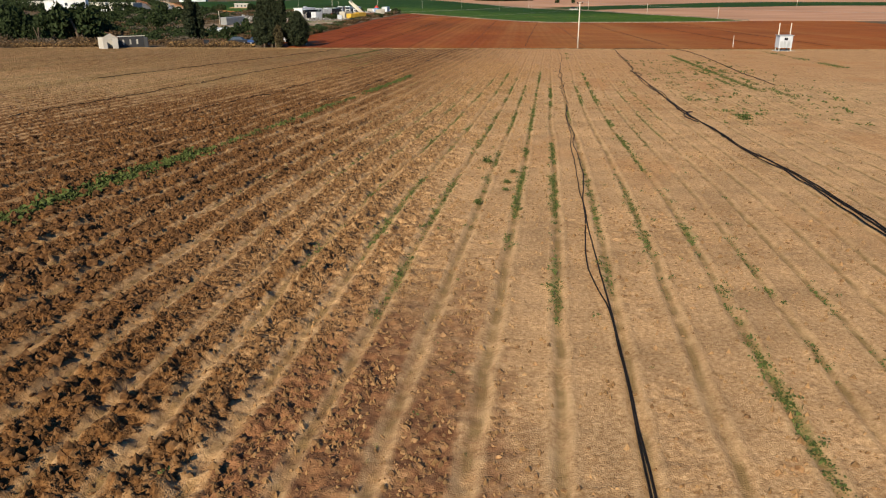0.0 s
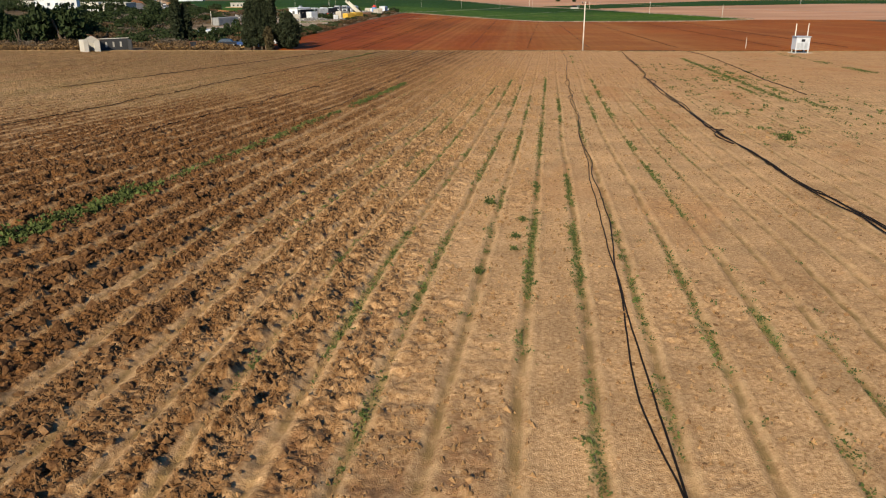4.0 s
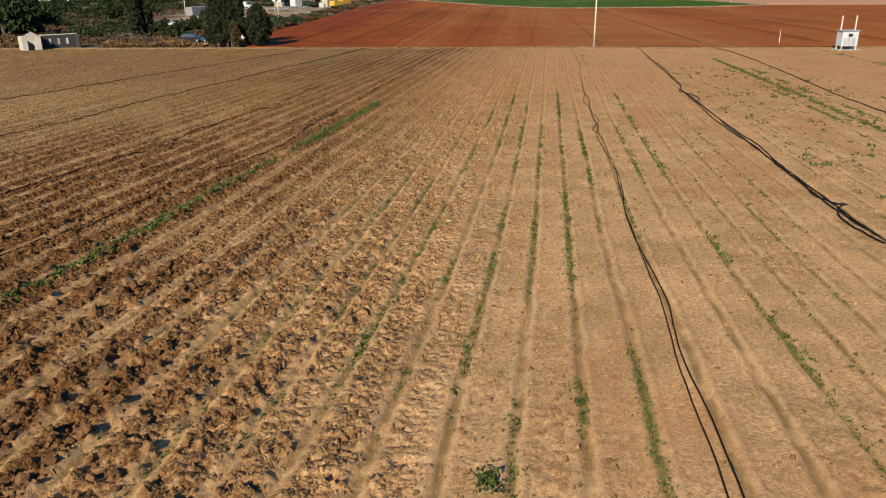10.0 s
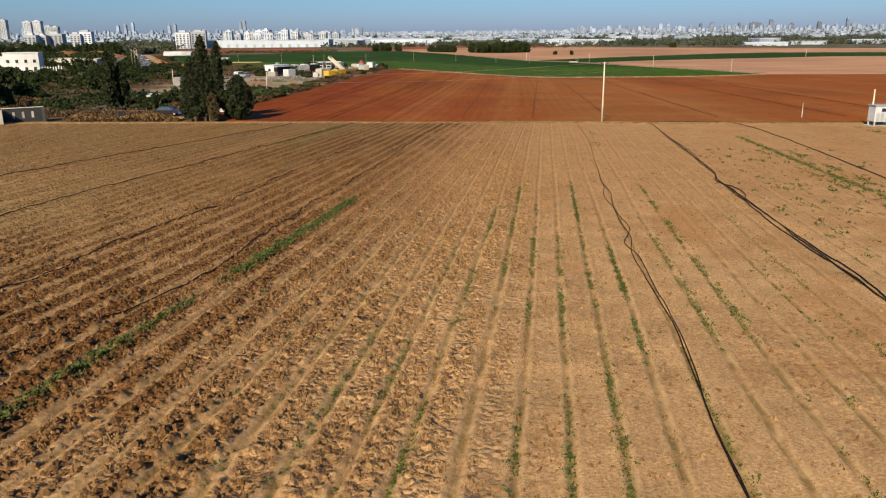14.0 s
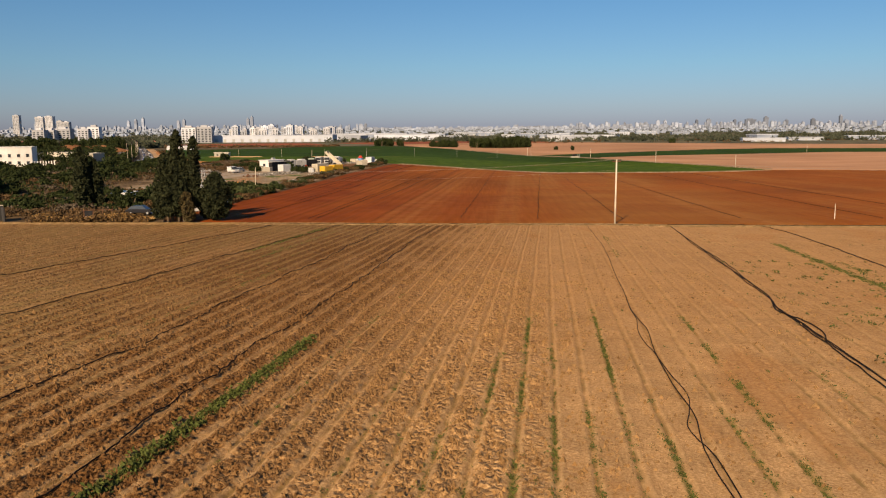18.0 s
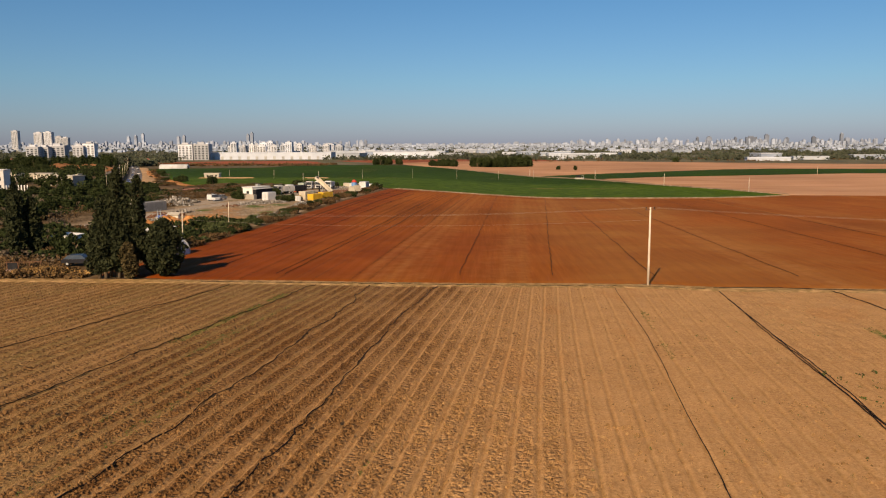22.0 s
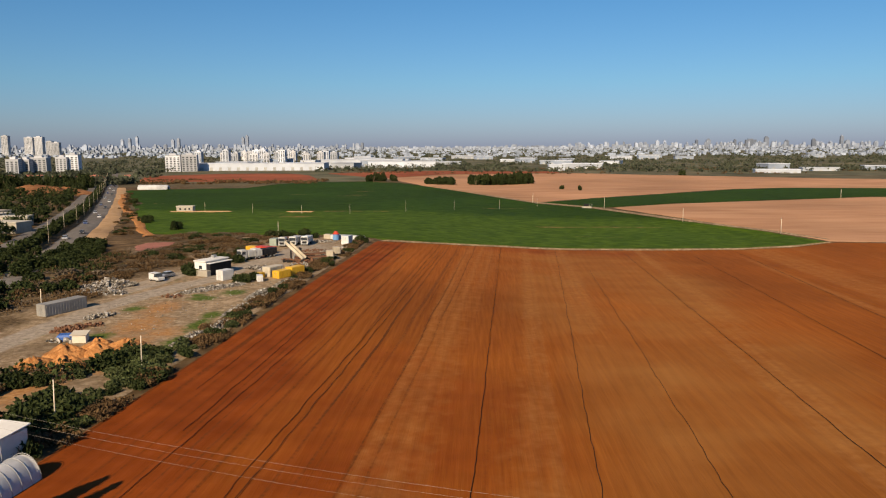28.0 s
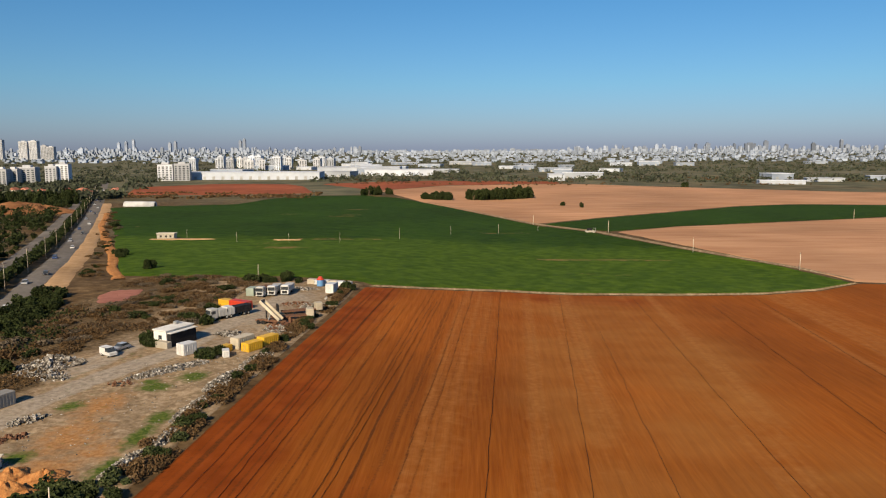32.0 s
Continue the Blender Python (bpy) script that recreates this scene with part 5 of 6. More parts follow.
thicket("dry_undergrowth", LEAF_DRY, "dense dry brown undergrowth", ((-150, -86, 172, 300, 0.5), (-113, -71, 312, 398, 0.7), (-90, -80, 268, 312, 0.06), (-86, -56, 170, 225, 0.25), (-110, -48, 164.5, 171, 0.1), (-48, -44.5, 196, 240, 0.06), (-48, -43, 240, 285, 0.08), (-45.5, -41, 285, 335, 0.1), (-42.5, -39, 335, 386, 0.1)), 62000, 0.3, 1.1)
thicket("grey_undergrowth", LEAF_GREY, "dense grey brittle undergrowth", ((-150, -86, 172, 300, 0.5), (-113, -71, 318, 398, 0.4), (-86, -58, 176, 225, 0.2)), 30000, 0.3, 1.2)
thicket("green_undergrowth", LEAF, "dense dark green undergrowth", ((-170, -96, 200, 340, 0.8), (-86, -54, 180, 225, 0.25), (-57, -48, 200, 236, 0.25)), 24000, 0.5, 2.0)
thicket("straw_grass", STRAW, "dry straw-coloured grass along the field edge", ((-66, -48, 165.5, 169.5, 0.5), (-84, -66, 165.5, 172, 0.4), (-100, -84, 165, 172, 0.3)), 9000, 0.22, 1.0)
rng = np.random.RandomState(77)
for k in range(24):
    bush(("green", "dry", "tree")[k % 3], rng.uniform(-64, -47), rng.uniform(180, 200), 1.5 + 0.9 * rng.rand(), rng, 1.1)
for k in range(44):
    y = rng.uniform(312, 366)
    bush("tree", road_x(y) + rng.uniform(5, 15), y, 1.4 + 1.0 * rng.rand(), rng, 0.8)
rows = [(road_x(y) - 9.5 + rng.uniform(-1, 1), y, 1.7 + 0.9 * rng.rand()) for y in np.arange(340, 900, 3.4)]
rows += [(road_x(y) - 26 - rng.rand() ** 1.5 * 150, y, 1.9 + 1.9 * rng.rand()) for y in rng.uniform(380, 880, 320)]
rows += [(road_x(y) - 22 - rng.rand() * 190, y, 1.0 + 1.1 * rng.rand() ** 2) for y in rng.uniform(370, 880, 620)]
pts, g = [], Geo()
for x, y, r in rows:
    q = rng.normal(size=(110, 3))
    q *= ((0.6 + 0.4 * rng.rand(110)) / np.linalg.norm(q, axis=1))[:, None]
    pts.append(q * (r, r, r * 0.75) * (1 + 0.3 * np.sin(q[:, :1] * 5 + x)) + (x, y, lz(x, y) + r * 1.05))
    g.tube([(x, y, lz(x, y) - 0.2), (x, y, lz(x, y) + r)], 0.16, 0.08, 5)
solid("roadside_trees", leaf_mesh("roadside_trees", np.concatenate(pts), 0.75, LEAF, rng, 1.4), None, "dark green trees lining the road", "trees", kind="stuff")
solid("roadside_trunks", g, BARK, "trunks of the roadside trees", "trees", kind="stuff")
for k in range(13):
    bush("tree", rng.uniform(-128, -92), rng.uniform(176, 215), 2.6 + 1.6 * rng.rand(), rng, 1.3)
for k in range(46):
    y = rng.uniform(400, 640)
    bush(("dry", "grey", "dry", "green")[k % 4], road_x(y) + rng.uniform(14, 22), y, 1.0 + 1.1 * rng.rand(), rng, 0.7)
for k in range(44):
    bush("tree", rng.uniform(-470, -345), rng.uniform(770, 800), 3.4 + 1.8 * rng.rand(), rng, 1.5)
for k in range(30):
    bush("tree", rng.uniform(-175, -128), rng.uniform(225, 320), 1.6 + 1.2 * rng.rand(), rng, 0.85)


# ---- buildings, vehicles and clutter on the left ----
def ruin(x, y):
    t = thing("ruined_hut", "whitewashed hut ruin with a dark tarred wall beside it", "ruin", at(x, y, 38))
    sooty = paint("tarred_render", (0.035, 0.035, 0.036), 0.9)
    part("wall", Geo().box(-4.2, -3.3, -2.0, -1.75, -0.2, 2.3, 0.05), CREAM, t, "peeling whitewashed wall")
    part("wall", Geo().box(-2.3, -1.2, -2.0, -1.75, -0.2, 2.2, 0.05), CREAM, t, "peeling whitewashed wall")
    part("lintel", Geo().box(-3.3, -2.3, -2.0, -1.75, 1.75, 2.3, 0.04), CREAM, t)
    part("gable", Geo().add([(-4.2, -2.0, 2.3), (-1.2, -2.0, 2.2), (-2.6, -2.0, 3.1), (-4.2, -1.75, 2.3), (-1.2, -1.75, 2.2), (-2.6, -1.75, 3.1)], [(0, 1, 2), (5, 4, 3), (0, 3, 4, 1), (1, 4, 5, 2), (2, 5, 3, 0)]), CREAM, t)
    part("wall", Geo().box(-4.2, -3.95, -1.75, 2.2, -0.2, 2.2, 0.05), CREAM, t)
    part("wall", Geo().box(-1.45, -1.2, -1.75, 2.2, -0.2, 2.1, 0.05), sooty, t, "dark stained side wall")
    part("wall", Geo().box(-3.95, -1.45, 1.95, 2.2, -0.2, 2.2, 0.05), CREAM, t)
    part("roof_slope", Geo().add([(-1.0, -2.1, 2.1), (-1.0, 2.3, 2.1), (-2.6, 2.3, 3.1), (-2.6, -2.1, 3.1), (-1.0, -2.1, 2.22), (-1.0, 2.3, 2.22), (-2.6, 2.3, 3.22), (-2.6, -2.1, 3.22)],
                                 [(0, 1, 2, 3), (7, 6, 5, 4), (0, 4, 5, 1), (1, 5, 6, 2), (2, 6, 7, 3), (3, 7, 4, 0)]), RUST, t, "rusty brown roof slope")
    part("wall", Geo().box(-1.2, 5.2, 1.95, 2.2, -0.2, 2.1, 0.05), sooty, t, "dark tarred wall")
    part("wall", Geo().box(4.95, 5.2, -0.6, 1.95, -0.2, 1.9, 0.05), sooty, t, "dark tarred wall")
    part("coping", Geo().box(-1.2, 5.3, 1.9, 2.25, 2.1, 2.22, 0.03), CREAM, t, "pale wall top")
    for px in (0.6, 2.0, 3.4):
        part("patch", Geo().box(px, px + 0.35, 1.92, 1.95, 0.5, 1.5, 0.02), CREAM, t, "pale broken opening")


ruin(-74.6, 163.6)
t = thing("low_wall", "low reddish block wall with broken rails", "wall", at(-57, 168.6, 10))
part("kerb", Geo().box(-2.2, 2.2, -0.12, 0.12, -0.2, 0.55, 0.03), paint("pink_block", (0.42, 0.28, 0.24), 0.9), t)
for k in range(4):
    part("post", Geo().box(-2.1 + k * 1.36, -2.0 + k * 1.36, -0.05, 0.05, 0.5, 1.55, 0.01), RUST, t)
part("rail", Geo().box(-2.2, 2.2, -0.04, 0.04, 1.45, 1.53, 0.01), RUST, t)
part("panel", Geo().box(-1.95, -0.8, -0.03, 0.03, 0.55, 1.4, 0.01), DARK, t, "dark sheet panel")


def car(x, y, turn, colour, label, wheel_r=0.32, length=4.3, van=False, group="parked cars"):
    t = thing("van" if van else "car", label, "van" if van else "car", at(x, y, turn), group)
    p, w, l = colour, 0.88, length / 2
    top = 1.95 if van else 1.45
    g = Geo()
    prof = [(-l, 0.42), (-l, 0.85), (-l + 0.9, 0.95), (l - 0.35, 0.98), (l, 0.8), (l, 0.42)] if not van else [(-l, 0.42), (-l, 1.0), (-l + 0.5, 1.1), (l, 1.1), (l, 0.42)]
    n = len(prof)
    g.add([(s * w, a, z) for s in (-1, 1) for a, z in prof], [tuple(range(n - 1, -1, -1)), tuple(range(n, 2 * n))] + [(i, (i + 1) % n, n + (i + 1) % n, n + i) for i in range(n)])
    part("body", g, p, t)
    cab = [(-l + 1.0, 0.95), (-l + 1.6, top), (l - 0.9, top), (l - 0.3, 0.97)] if not van else [(-l + 0.55, 1.1), (-l + 1.1, top), (l - 0.05, top), (l, 1.1)]
    g = Geo().add([(s * (w - 0.03 - 0.1 * (z > 1.2)), a, z) for s in (-1, 1) for a, z in cab], [(3, 2, 1, 0), (4, 5, 6, 7), (0, 1, 5, 4), (1, 2, 6, 5), (2, 3, 7, 6)])
    part("cabin", g, GLASS, t, "dark glass")
    part("roof", Geo().box(-w + 0.14, w - 0.14, cab[1][0] + 0.05, cab[2][0] - 0.05, top - 0.02, top + 0.04, 0.03), p, t)
    if van:
        part("side_panel", Geo().box(-w - 0.005, w + 0.005, -0.2, l - 0.02, 1.05, top - 0.1, 0.03), p, t)
    for sx in (-1, 1):
        for a in (-l + 0.85, l - 0.8):
            wheel = part("wheel", Geo().disc((sx * (w - 0.1), a, wheel_r), "x", wheel_r, 0.2), RUBBER, t)
            part("rim", Geo().disc((sx * (w - 0.05), a, wheel_r), "x", wheel_r * 0.58, 0.14, 10), GREY_METAL, wheel)
        part("headlight", Geo().box(sx * 0.6 - 0.18, sx * 0.6 + 0.18, -l - 0.02, -l + 0.03, 0.62, 0.78, 0.02), FILM, t)
        part("tail_light", Geo().box(sx * 0.68 - 0.1, sx * 0.68 + 0.1, l - 0.03, l + 0.02, 0.62, 0.82, 0.02), paint("red_lens", (0.4, 0.02, 0.02)), t)
    return t


BLUE = paint("deep_blue_car_paint", (0.03, 0.07, 0.2), 0.3)
SILVER = paint("silver_car_paint", (0.55, 0.57, 0.6), 0.3, 0.4)
BLACKP = paint("black_car_paint", (0.02, 0.02, 0.025), 0.3)
WHITEP = paint("white_car_paint", (0.62, 0.62, 0.61), 0.35)
YELLOW = paint("yellow_machine_paint", (0.62, 0.36, 0.03), 0.5)
REDP = paint("red_truck_paint", (0.5, 0.045, 0.02), 0.5)
BEIGE = paint("beige_container_paint", (0.5, 0.44, 0.34), 0.6)
car(-48.9, 174.6, 80, BLUE, "blue parked estate car in tree shade")
car(-53.6, 175.8, 95, BLACKP, "black parked car beside dry scrub")
car(-46.2, 172.3, 60, SILVER, "silver parked car under the cypresses")
car(-77.4, 296.4, 55, WHITEP, "white van parked on bare dirt", van=True, length=4.0)
car(-77.0, 301.4, -20, SILVER, "pale pickup parked near the scrub", length=4.0)


def shed(x, y, turn, w, d, h, label, name="shed", wall=None, roof=None, doors=1, rise=0.3, windows=0):
    t = thing(name, label, "shed", at(x, y, turn))
    part("wall", Geo().box(-w / 2, w / 2, -d / 2, d / 2, -0.2, h, 0.04), wall or WHITE, t)
    o = 0.25
    g = Geo().add([(-w / 2 - o, -d / 2 - o, h), (w / 2 + o, -d / 2 - o, h), (w / 2 + o, d / 2 + o, h + rise), (-w / 2 - o, d / 2 + o, h + rise),
                   (-w / 2 - o, -d / 2 - o, h + 0.12), (w / 2 + o, -d / 2 - o, h + 0.12), (w / 2 + o, d / 2 + o, h + rise + 0.12), (-w / 2 - o, d / 2 + o, h + rise + 0.12)],
                  [(3, 2, 1, 0), (4, 5, 6, 7), (0, 1, 5, 4), (1, 2, 6, 5), (2, 3, 7, 6), (3, 0, 4, 7)])
    part("roof", g, roof or WHITE, t)
    for k in range(doors):
        px = -w / 2 + w * (k + 0.5) / doors
        part("door", Geo().box(px - 0.5, px + 0.5, -d / 2 - 0.04, -d / 2, -0.1, min(2.0, h - 0.2), 0.015), DARK, t, "dark doorway")
    for k in range(windows):
        py = -d / 2 + d * (k + 0.5) / windows
        win = part("window", Geo().box(w / 2, w / 2 + 0.04, py - 0.5, py + 0.5, 1.0, 1.9, 0.015), GLASS, t)
        part("frame", Geo().box(w / 2, w / 2 + 0.06, py - 0.56, py + 0.56, 0.92, 1.0, 0.01), GREY_METAL, win)
    return t


# tunnel, white shed and sheds behind the cypresses
shed(-49.5, 191.4, -14, 3.4, 4.4, 3.1, "white box-shaped sheet metal shed", rise=0.4)
t = thing("polytunnel", "white plastic film tunnel greenhouse", "greenhouse", at(-45.2, 184.8, -8))
g, n = Geo(), 12
for k, y in enumerate(np.linspace(-3.3, 3.3, 12)):
    for i in range(n + 1):
        a = math.pi * i / n
        r = 1.9 if k not in (0, 11) else 1.8
        g.v.append((r * math.cos(a), float(y), r * 1.32 * math.sin(a)))
for k in range(11):
    for i in range(n):
        b = k * (n + 1) + i
        g.f.append((b, b + 1, b + n + 2, b + n + 1))
g.f += [tuple(range(n + 1)), tuple(range(11 * (n + 1) + n, 11 * (n + 1) - 1, -1))]
part("cover", g, FILM, t, soft=True)
for y in np.linspace(-3.2, 3.2, 6):
    part("hoop", Geo().tube([(1.93 * math.cos(math.pi * i / 12), float(y), 1.93 * 1.33 * math.sin(math.pi * i / 12)) for i in range(13)], 0.03, n=4), GREY_METAL, t)
shed(-63, 190, -20, 3.2, 2.6, 2.3, "small whitewashed hut among bushes", wall=WHITE)


def container(x, y, turn, colour, label, l=6.06, w=2.44, h=2.6, group="containers"):
    t = thing("container", label, "container", at(x, y, turn), group)
    part("shell", Geo().box(-w / 2, w / 2, -l / 2, l / 2, 0.05, h, 0.05), colour, t)
    ribs = int(l / 0.6)
    for k in range(ribs):
        py = -l / 2 + 0.4 + (l - 0.8) * k / max(1, ribs - 1)
        for s in (-1, 1):
            part("rib", Geo().box(s * (w / 2 + 0.02) - 0.02, s * (w / 2 + 0.02) + 0.02, py - 0.09, py + 0.09, 0.2, h - 0.2), colour, t)
    for s in (-1, 1):
        part("door_leaf", Geo().box(min(s * 0.03, s * w * 0.47), max(s * 0.03, s * w * 0.47), -l / 2 - 0.04, -l / 2, 0.2, h - 0.15, 0.015), colour, t)
        part("lock_bar", Geo().tube([(s * 0.3, -l / 2 - 0.07, 0.2), (s * 0.3, -l / 2 - 0.07, h - 0.2)], 0.025, n=5), GREY_METAL, t)
    return t


LIGHT_GREY = paint("pale_grey_container_paint", (0.46, 0.46, 0.45), 0.6)
container(-82.0, 262.6, -22, paint("dull_grey_steel", (0.27, 0.26, 0.24), 0.7), "long dull grey container with pale end doors", 9.5, 2.5, 2.4)
container(-48.6, 302.6, -30, YELLOW, "small yellow steel container skip", 4.2, 2.3, 1.9)
container(-46.4, 307.4, -30, YELLOW, "larger yellow steel container skip", 4.6, 2.3, 2.2)
container(-51.4, 305.0, -25, BEIGE, "beige weathered steel container box", 5.2, 2.4, 2.5)
container(-53.8, 301.0, -25, YELLOW, "small yellow machine box", 2.2, 1.8, 1.4)
container(-61.4, 298.4, -30, WHITEP, "white container office at the yard drive", 3.4, 2.4, 2.5)
container(-44.2, 372.4, -10, WHITEP, "white container at the end of the yard", 4.4, 2.6, 2.9)
container(-66.9, 365.2, -5, paint("pale_green_paint", (0.3, 0.36, 0.3), 0.6), "pale green box body on blocks", 3.8, 2.4, 2.4)
container(-52.5, 297.0, 20, WHITEP, "small dented white steel box", 2.4, 1.4, 1.5)
for k in range(6):
    container(-53.5 + 2.5 * k, 386.5 - 0.6 * k, 84, (BEIGE, WHITEP, LIGHT_GREY)[k % 3], "pale box body in a row at the crop edge", 2.3, 2.2, 1.6)

# white yard building
t = thing("yard_building", "white flat-roofed yard office with dark open side", "building", at(-67.6, 308.0, -24))
part("wall", Geo().box(-2.4, 1.4, -4.0, 4.0, -0.2, 3.5, 0.05), WHITE, t)
part("annex", Geo().box(1.4, 2.6, -3.8, 3.8, -0.2, 3.0, 0.05), DARK, t, "dark open-sided annex")
part("roof", Geo().box(-2.6, 1.6, -4.3, 4.3, 3.5, 3.72, 0.06), WHITE, t)
part("roof", Geo().box(1.6, 2.9, -4.0, 4.0, 3.05, 3.2, 0.04), WHITE, t, "white lean-to roof")
for y in (-2.6, 0.0, 2.6):
    win = part("window", Geo().box(-2.46, -2.4, y - 0.6, y + 0.6, 1.3, 2.3, 0.02), GLASS, t)
    part("frame", Geo().box(-2.5, -2.44, y - 0.7, y + 0.7, 1.2, 1.3, 0.01), WHITE, win)
win = part("window", Geo().box(-0.9, 0.1, -4.06, -4.0, 1.6, 2.5, 0.02), GLASS, t)
part("frame", Geo().box(-1.0, 0.2, -4.1, -4.04, 1.5, 1.6, 0.01), WHITE, win)
part("porch", Geo().box(-0.6, 3.0, -5.4, -4.0, -0.2, 1.5, 0.08), CREAM, t)
part("rooftop_unit", Geo().box(-2.2, -1.2, 1.6, 2.8, 3.72, 4.3, 0.06), GREY_METAL, t, "grey rooftop unit")


def truck(x, y, turn, cab, box, label, l=8.0, bodied=True):
    t = thing("truck", label, "truck", at(x, y, turn), "trucks in the yard")
    part("chassis", Geo().box(-0.5, 0.5, -l / 2, l / 2, 0.7, 0.95, 0.03), DARK, t)
    part("cab", Geo().box(-1.2, 1.2, -l / 2, -l / 2 + 2.1, 0.6, 3.1, 0.18), cab, t)
    part("windscreen", Geo().box(-1.05, 1.05, -l / 2 - 0.03, -l / 2 + 0.02, 1.75, 2.75, 0.03), GLASS, t)
    part("grille", Geo().box(-0.8, 0.8, -l / 2 - 0.03, -l / 2 + 0.02, 0.8, 1.5, 0.03), DARK, t)
    part("bumper", Geo().box(-1.2, 1.2, -l / 2 - 0.12, -l / 2 + 0.1, 0.45, 0.75, 0.05), GREY_METAL, t)
    for s in (-1, 1):
        part("mirror", Geo().box(s * 1.3 - 0.08, s * 1.3 + 0.08, -l / 2 + 0.1, -l / 2 + 0.25, 1.9, 2.5, 0.03), DARK, t)
        part("side_window", Geo().box(s * 1.19 - 0.03, s * 1.19 + 0.03, -l / 2 + 0.4, -l / 2 + 1.4, 1.8, 2.6, 0.02), GLASS, t)
        part("headlight", Geo().box(s * 0.95 - 0.18, s * 0.95 + 0.18, -l / 2 - 0.14, -l / 2 - 0.1, 0.5, 0.7, 0.02), FILM, t)
        for a in (-l / 2 + 1.2, l / 2 - 2.4, l / 2 - 1.1):
            wheel = part("wheel", Geo().disc((s * 1.0, a, 0.5), "x", 0.5, 0.32), RUBBER, t)
            part("rim", Geo().disc((s * 1.06, a, 0.5), "x", 0.27, 0.26, 10), GREY_METAL, wheel)
    if bodied:
        part("body", Geo().box(-1.25, 1.25, -l / 2 + 2.3, l / 2, 0.95, 2.7, 0.06), box, t)
        for k in range(5):
            py = -l / 2 + 2.6 + (l - 2.9) * k / 4
            for s in (-1, 1):
                part("stake", Geo().box(s * 1.28 - 0.03, s * 1.28 + 0.03, py - 0.06, py + 0.06, 0.95, 2.65), box, t)
    return t


truck(-57.0, 368.5, 0, WHITEP, LIGHT_GREY, "white-cabbed lorry parked facing the drive", 7.5)
truck(-60.6, 367.0, 0, WHITEP, LIGHT_GREY, "white-cabbed lorry beside its twin", 7.5)
truck(-63.2, 365.0, -8, LIGHT_GREY, RUST, "grey-cabbed lorry with a rusty body", 7.0)
truck(-62.6, 336.5, -35, WHITEP, DARK, "white lorry with a dark flat body", 8.0)
truck(-65.5, 332.5, -40, LIGHT_GREY, LIGHT_GREY, "grey lorry behind the yard office", 7.0)
container(-64.6, 346.5, 62, REDP, "red steel trailer body", 6.5, 2.5, 2.1)
container(-69.3, 349.5, 62, YELLOW, "yellow steel trailer body with open top", 4.6, 2.4, 1.8)


def tipper(x, y, turn):
    t = thing("tipper_body", "pale steel tipper body raised on its dark frame", "tipper", at(x, y, turn))
    tilt = Euler((radians(40), 0, 0)).to_matrix()

    def raised(g):
        g.v = [tuple(tilt @ Vector(p) + Vector((0, -2.4, 1.2))) for p in g.v]
        return g
    part("floor", raised(Geo().box(-0.95, 0.95, -0.3, 6.6, 0.0, 0.2, 0.03)), BEIGE, t)
    for s in (-1, 1):
        part("side", raised(Geo().box(s * 0.95 - 0.08, s * 0.95 + 0.08, -0.3, 6.6, 0.2, 0.8, 0.03)), BEIGE, t)
        part("frame_rail", Geo().box(s * 0.5 - 0.1, s * 0.5 + 0.1, -4.0, 4.0, 0.7, 1.0, 0.02), RUST, t)
        for a in (-2.8, 1.6, 2.9):
            part("wheel", Geo().disc((s * 1.0, a, 0.5), "x", 0.5, 0.32), RUBBER, t)
    part("headboard", raised(Geo().box(-0.95, 0.95, 6.5, 6.7, 0.2, 1.0, 0.03)), BEIGE, t)
    part("ram", Geo().tube([(0, 0.6, 0.9), (0, -0.2, 3.2)], 0.16, 0.1, 8), GREY_METAL, t)


tipper(-51.2, 327.5, 75)


def lowbed(x, y, turn):
    t = thing("flatbed_trailer", "rusty flatbed trailer with stripped cab", "trailer", at(x, y, turn))
    part("bed", Geo().box(-1.2, 1.2, -5, 4, 0.8, 1.05, 0.04), RUST, t)
    for k in range(9):
        part("crossbar", Geo().box(-1.25, 1.25, -4.8 + k * 1.05, -4.6 + k * 1.05, 1.05, 1.13), RUST, t)
    for s in (-1, 1):
        for a in (-3.6, -2.4, 3.0):
            part("wheel", Geo().disc((s * 1.0, a, 0.48), "x", 0.48, 0.3), RUBBER, t)
    part("cab", Geo().box(-1.15, 1.15, 4.0, 5.9, 0.6, 2.6, 0.15), BEIGE, t, "pale stripped cab")
    part("windscreen", Geo().box(-1.0, 1.0, 5.88, 5.93, 1.6, 2.4, 0.03), GLASS, t)
    part("ramp", Geo().box(-1.1, 1.1, -6.2, -5.95, 0.8, 3.0, 0.04), DARK, t, "raised dark ramp")


lowbed(-46.8, 341, -62)
lowbed(-47.6, 333.5, -70)
t = thing("water_tank", "blue plastic tank with a red cover", "tank", at(-49.8, 382.4))
part("tank", Geo().tube([(0, 0, 0), (0, 0, 0.3), (0, 0, 1.9), (0, 0, 2.1)], 1.15, 1.05, 14), paint("blue_plastic", (0.1, 0.26, 0.5), 0.5), t, soft=True)
part("cover", Geo().tube([(0, 0, 2.1), (0, 0, 2.5), (0, 0, 3.1)], 1.25, 0.5, 12), REDP, t, "red cover")


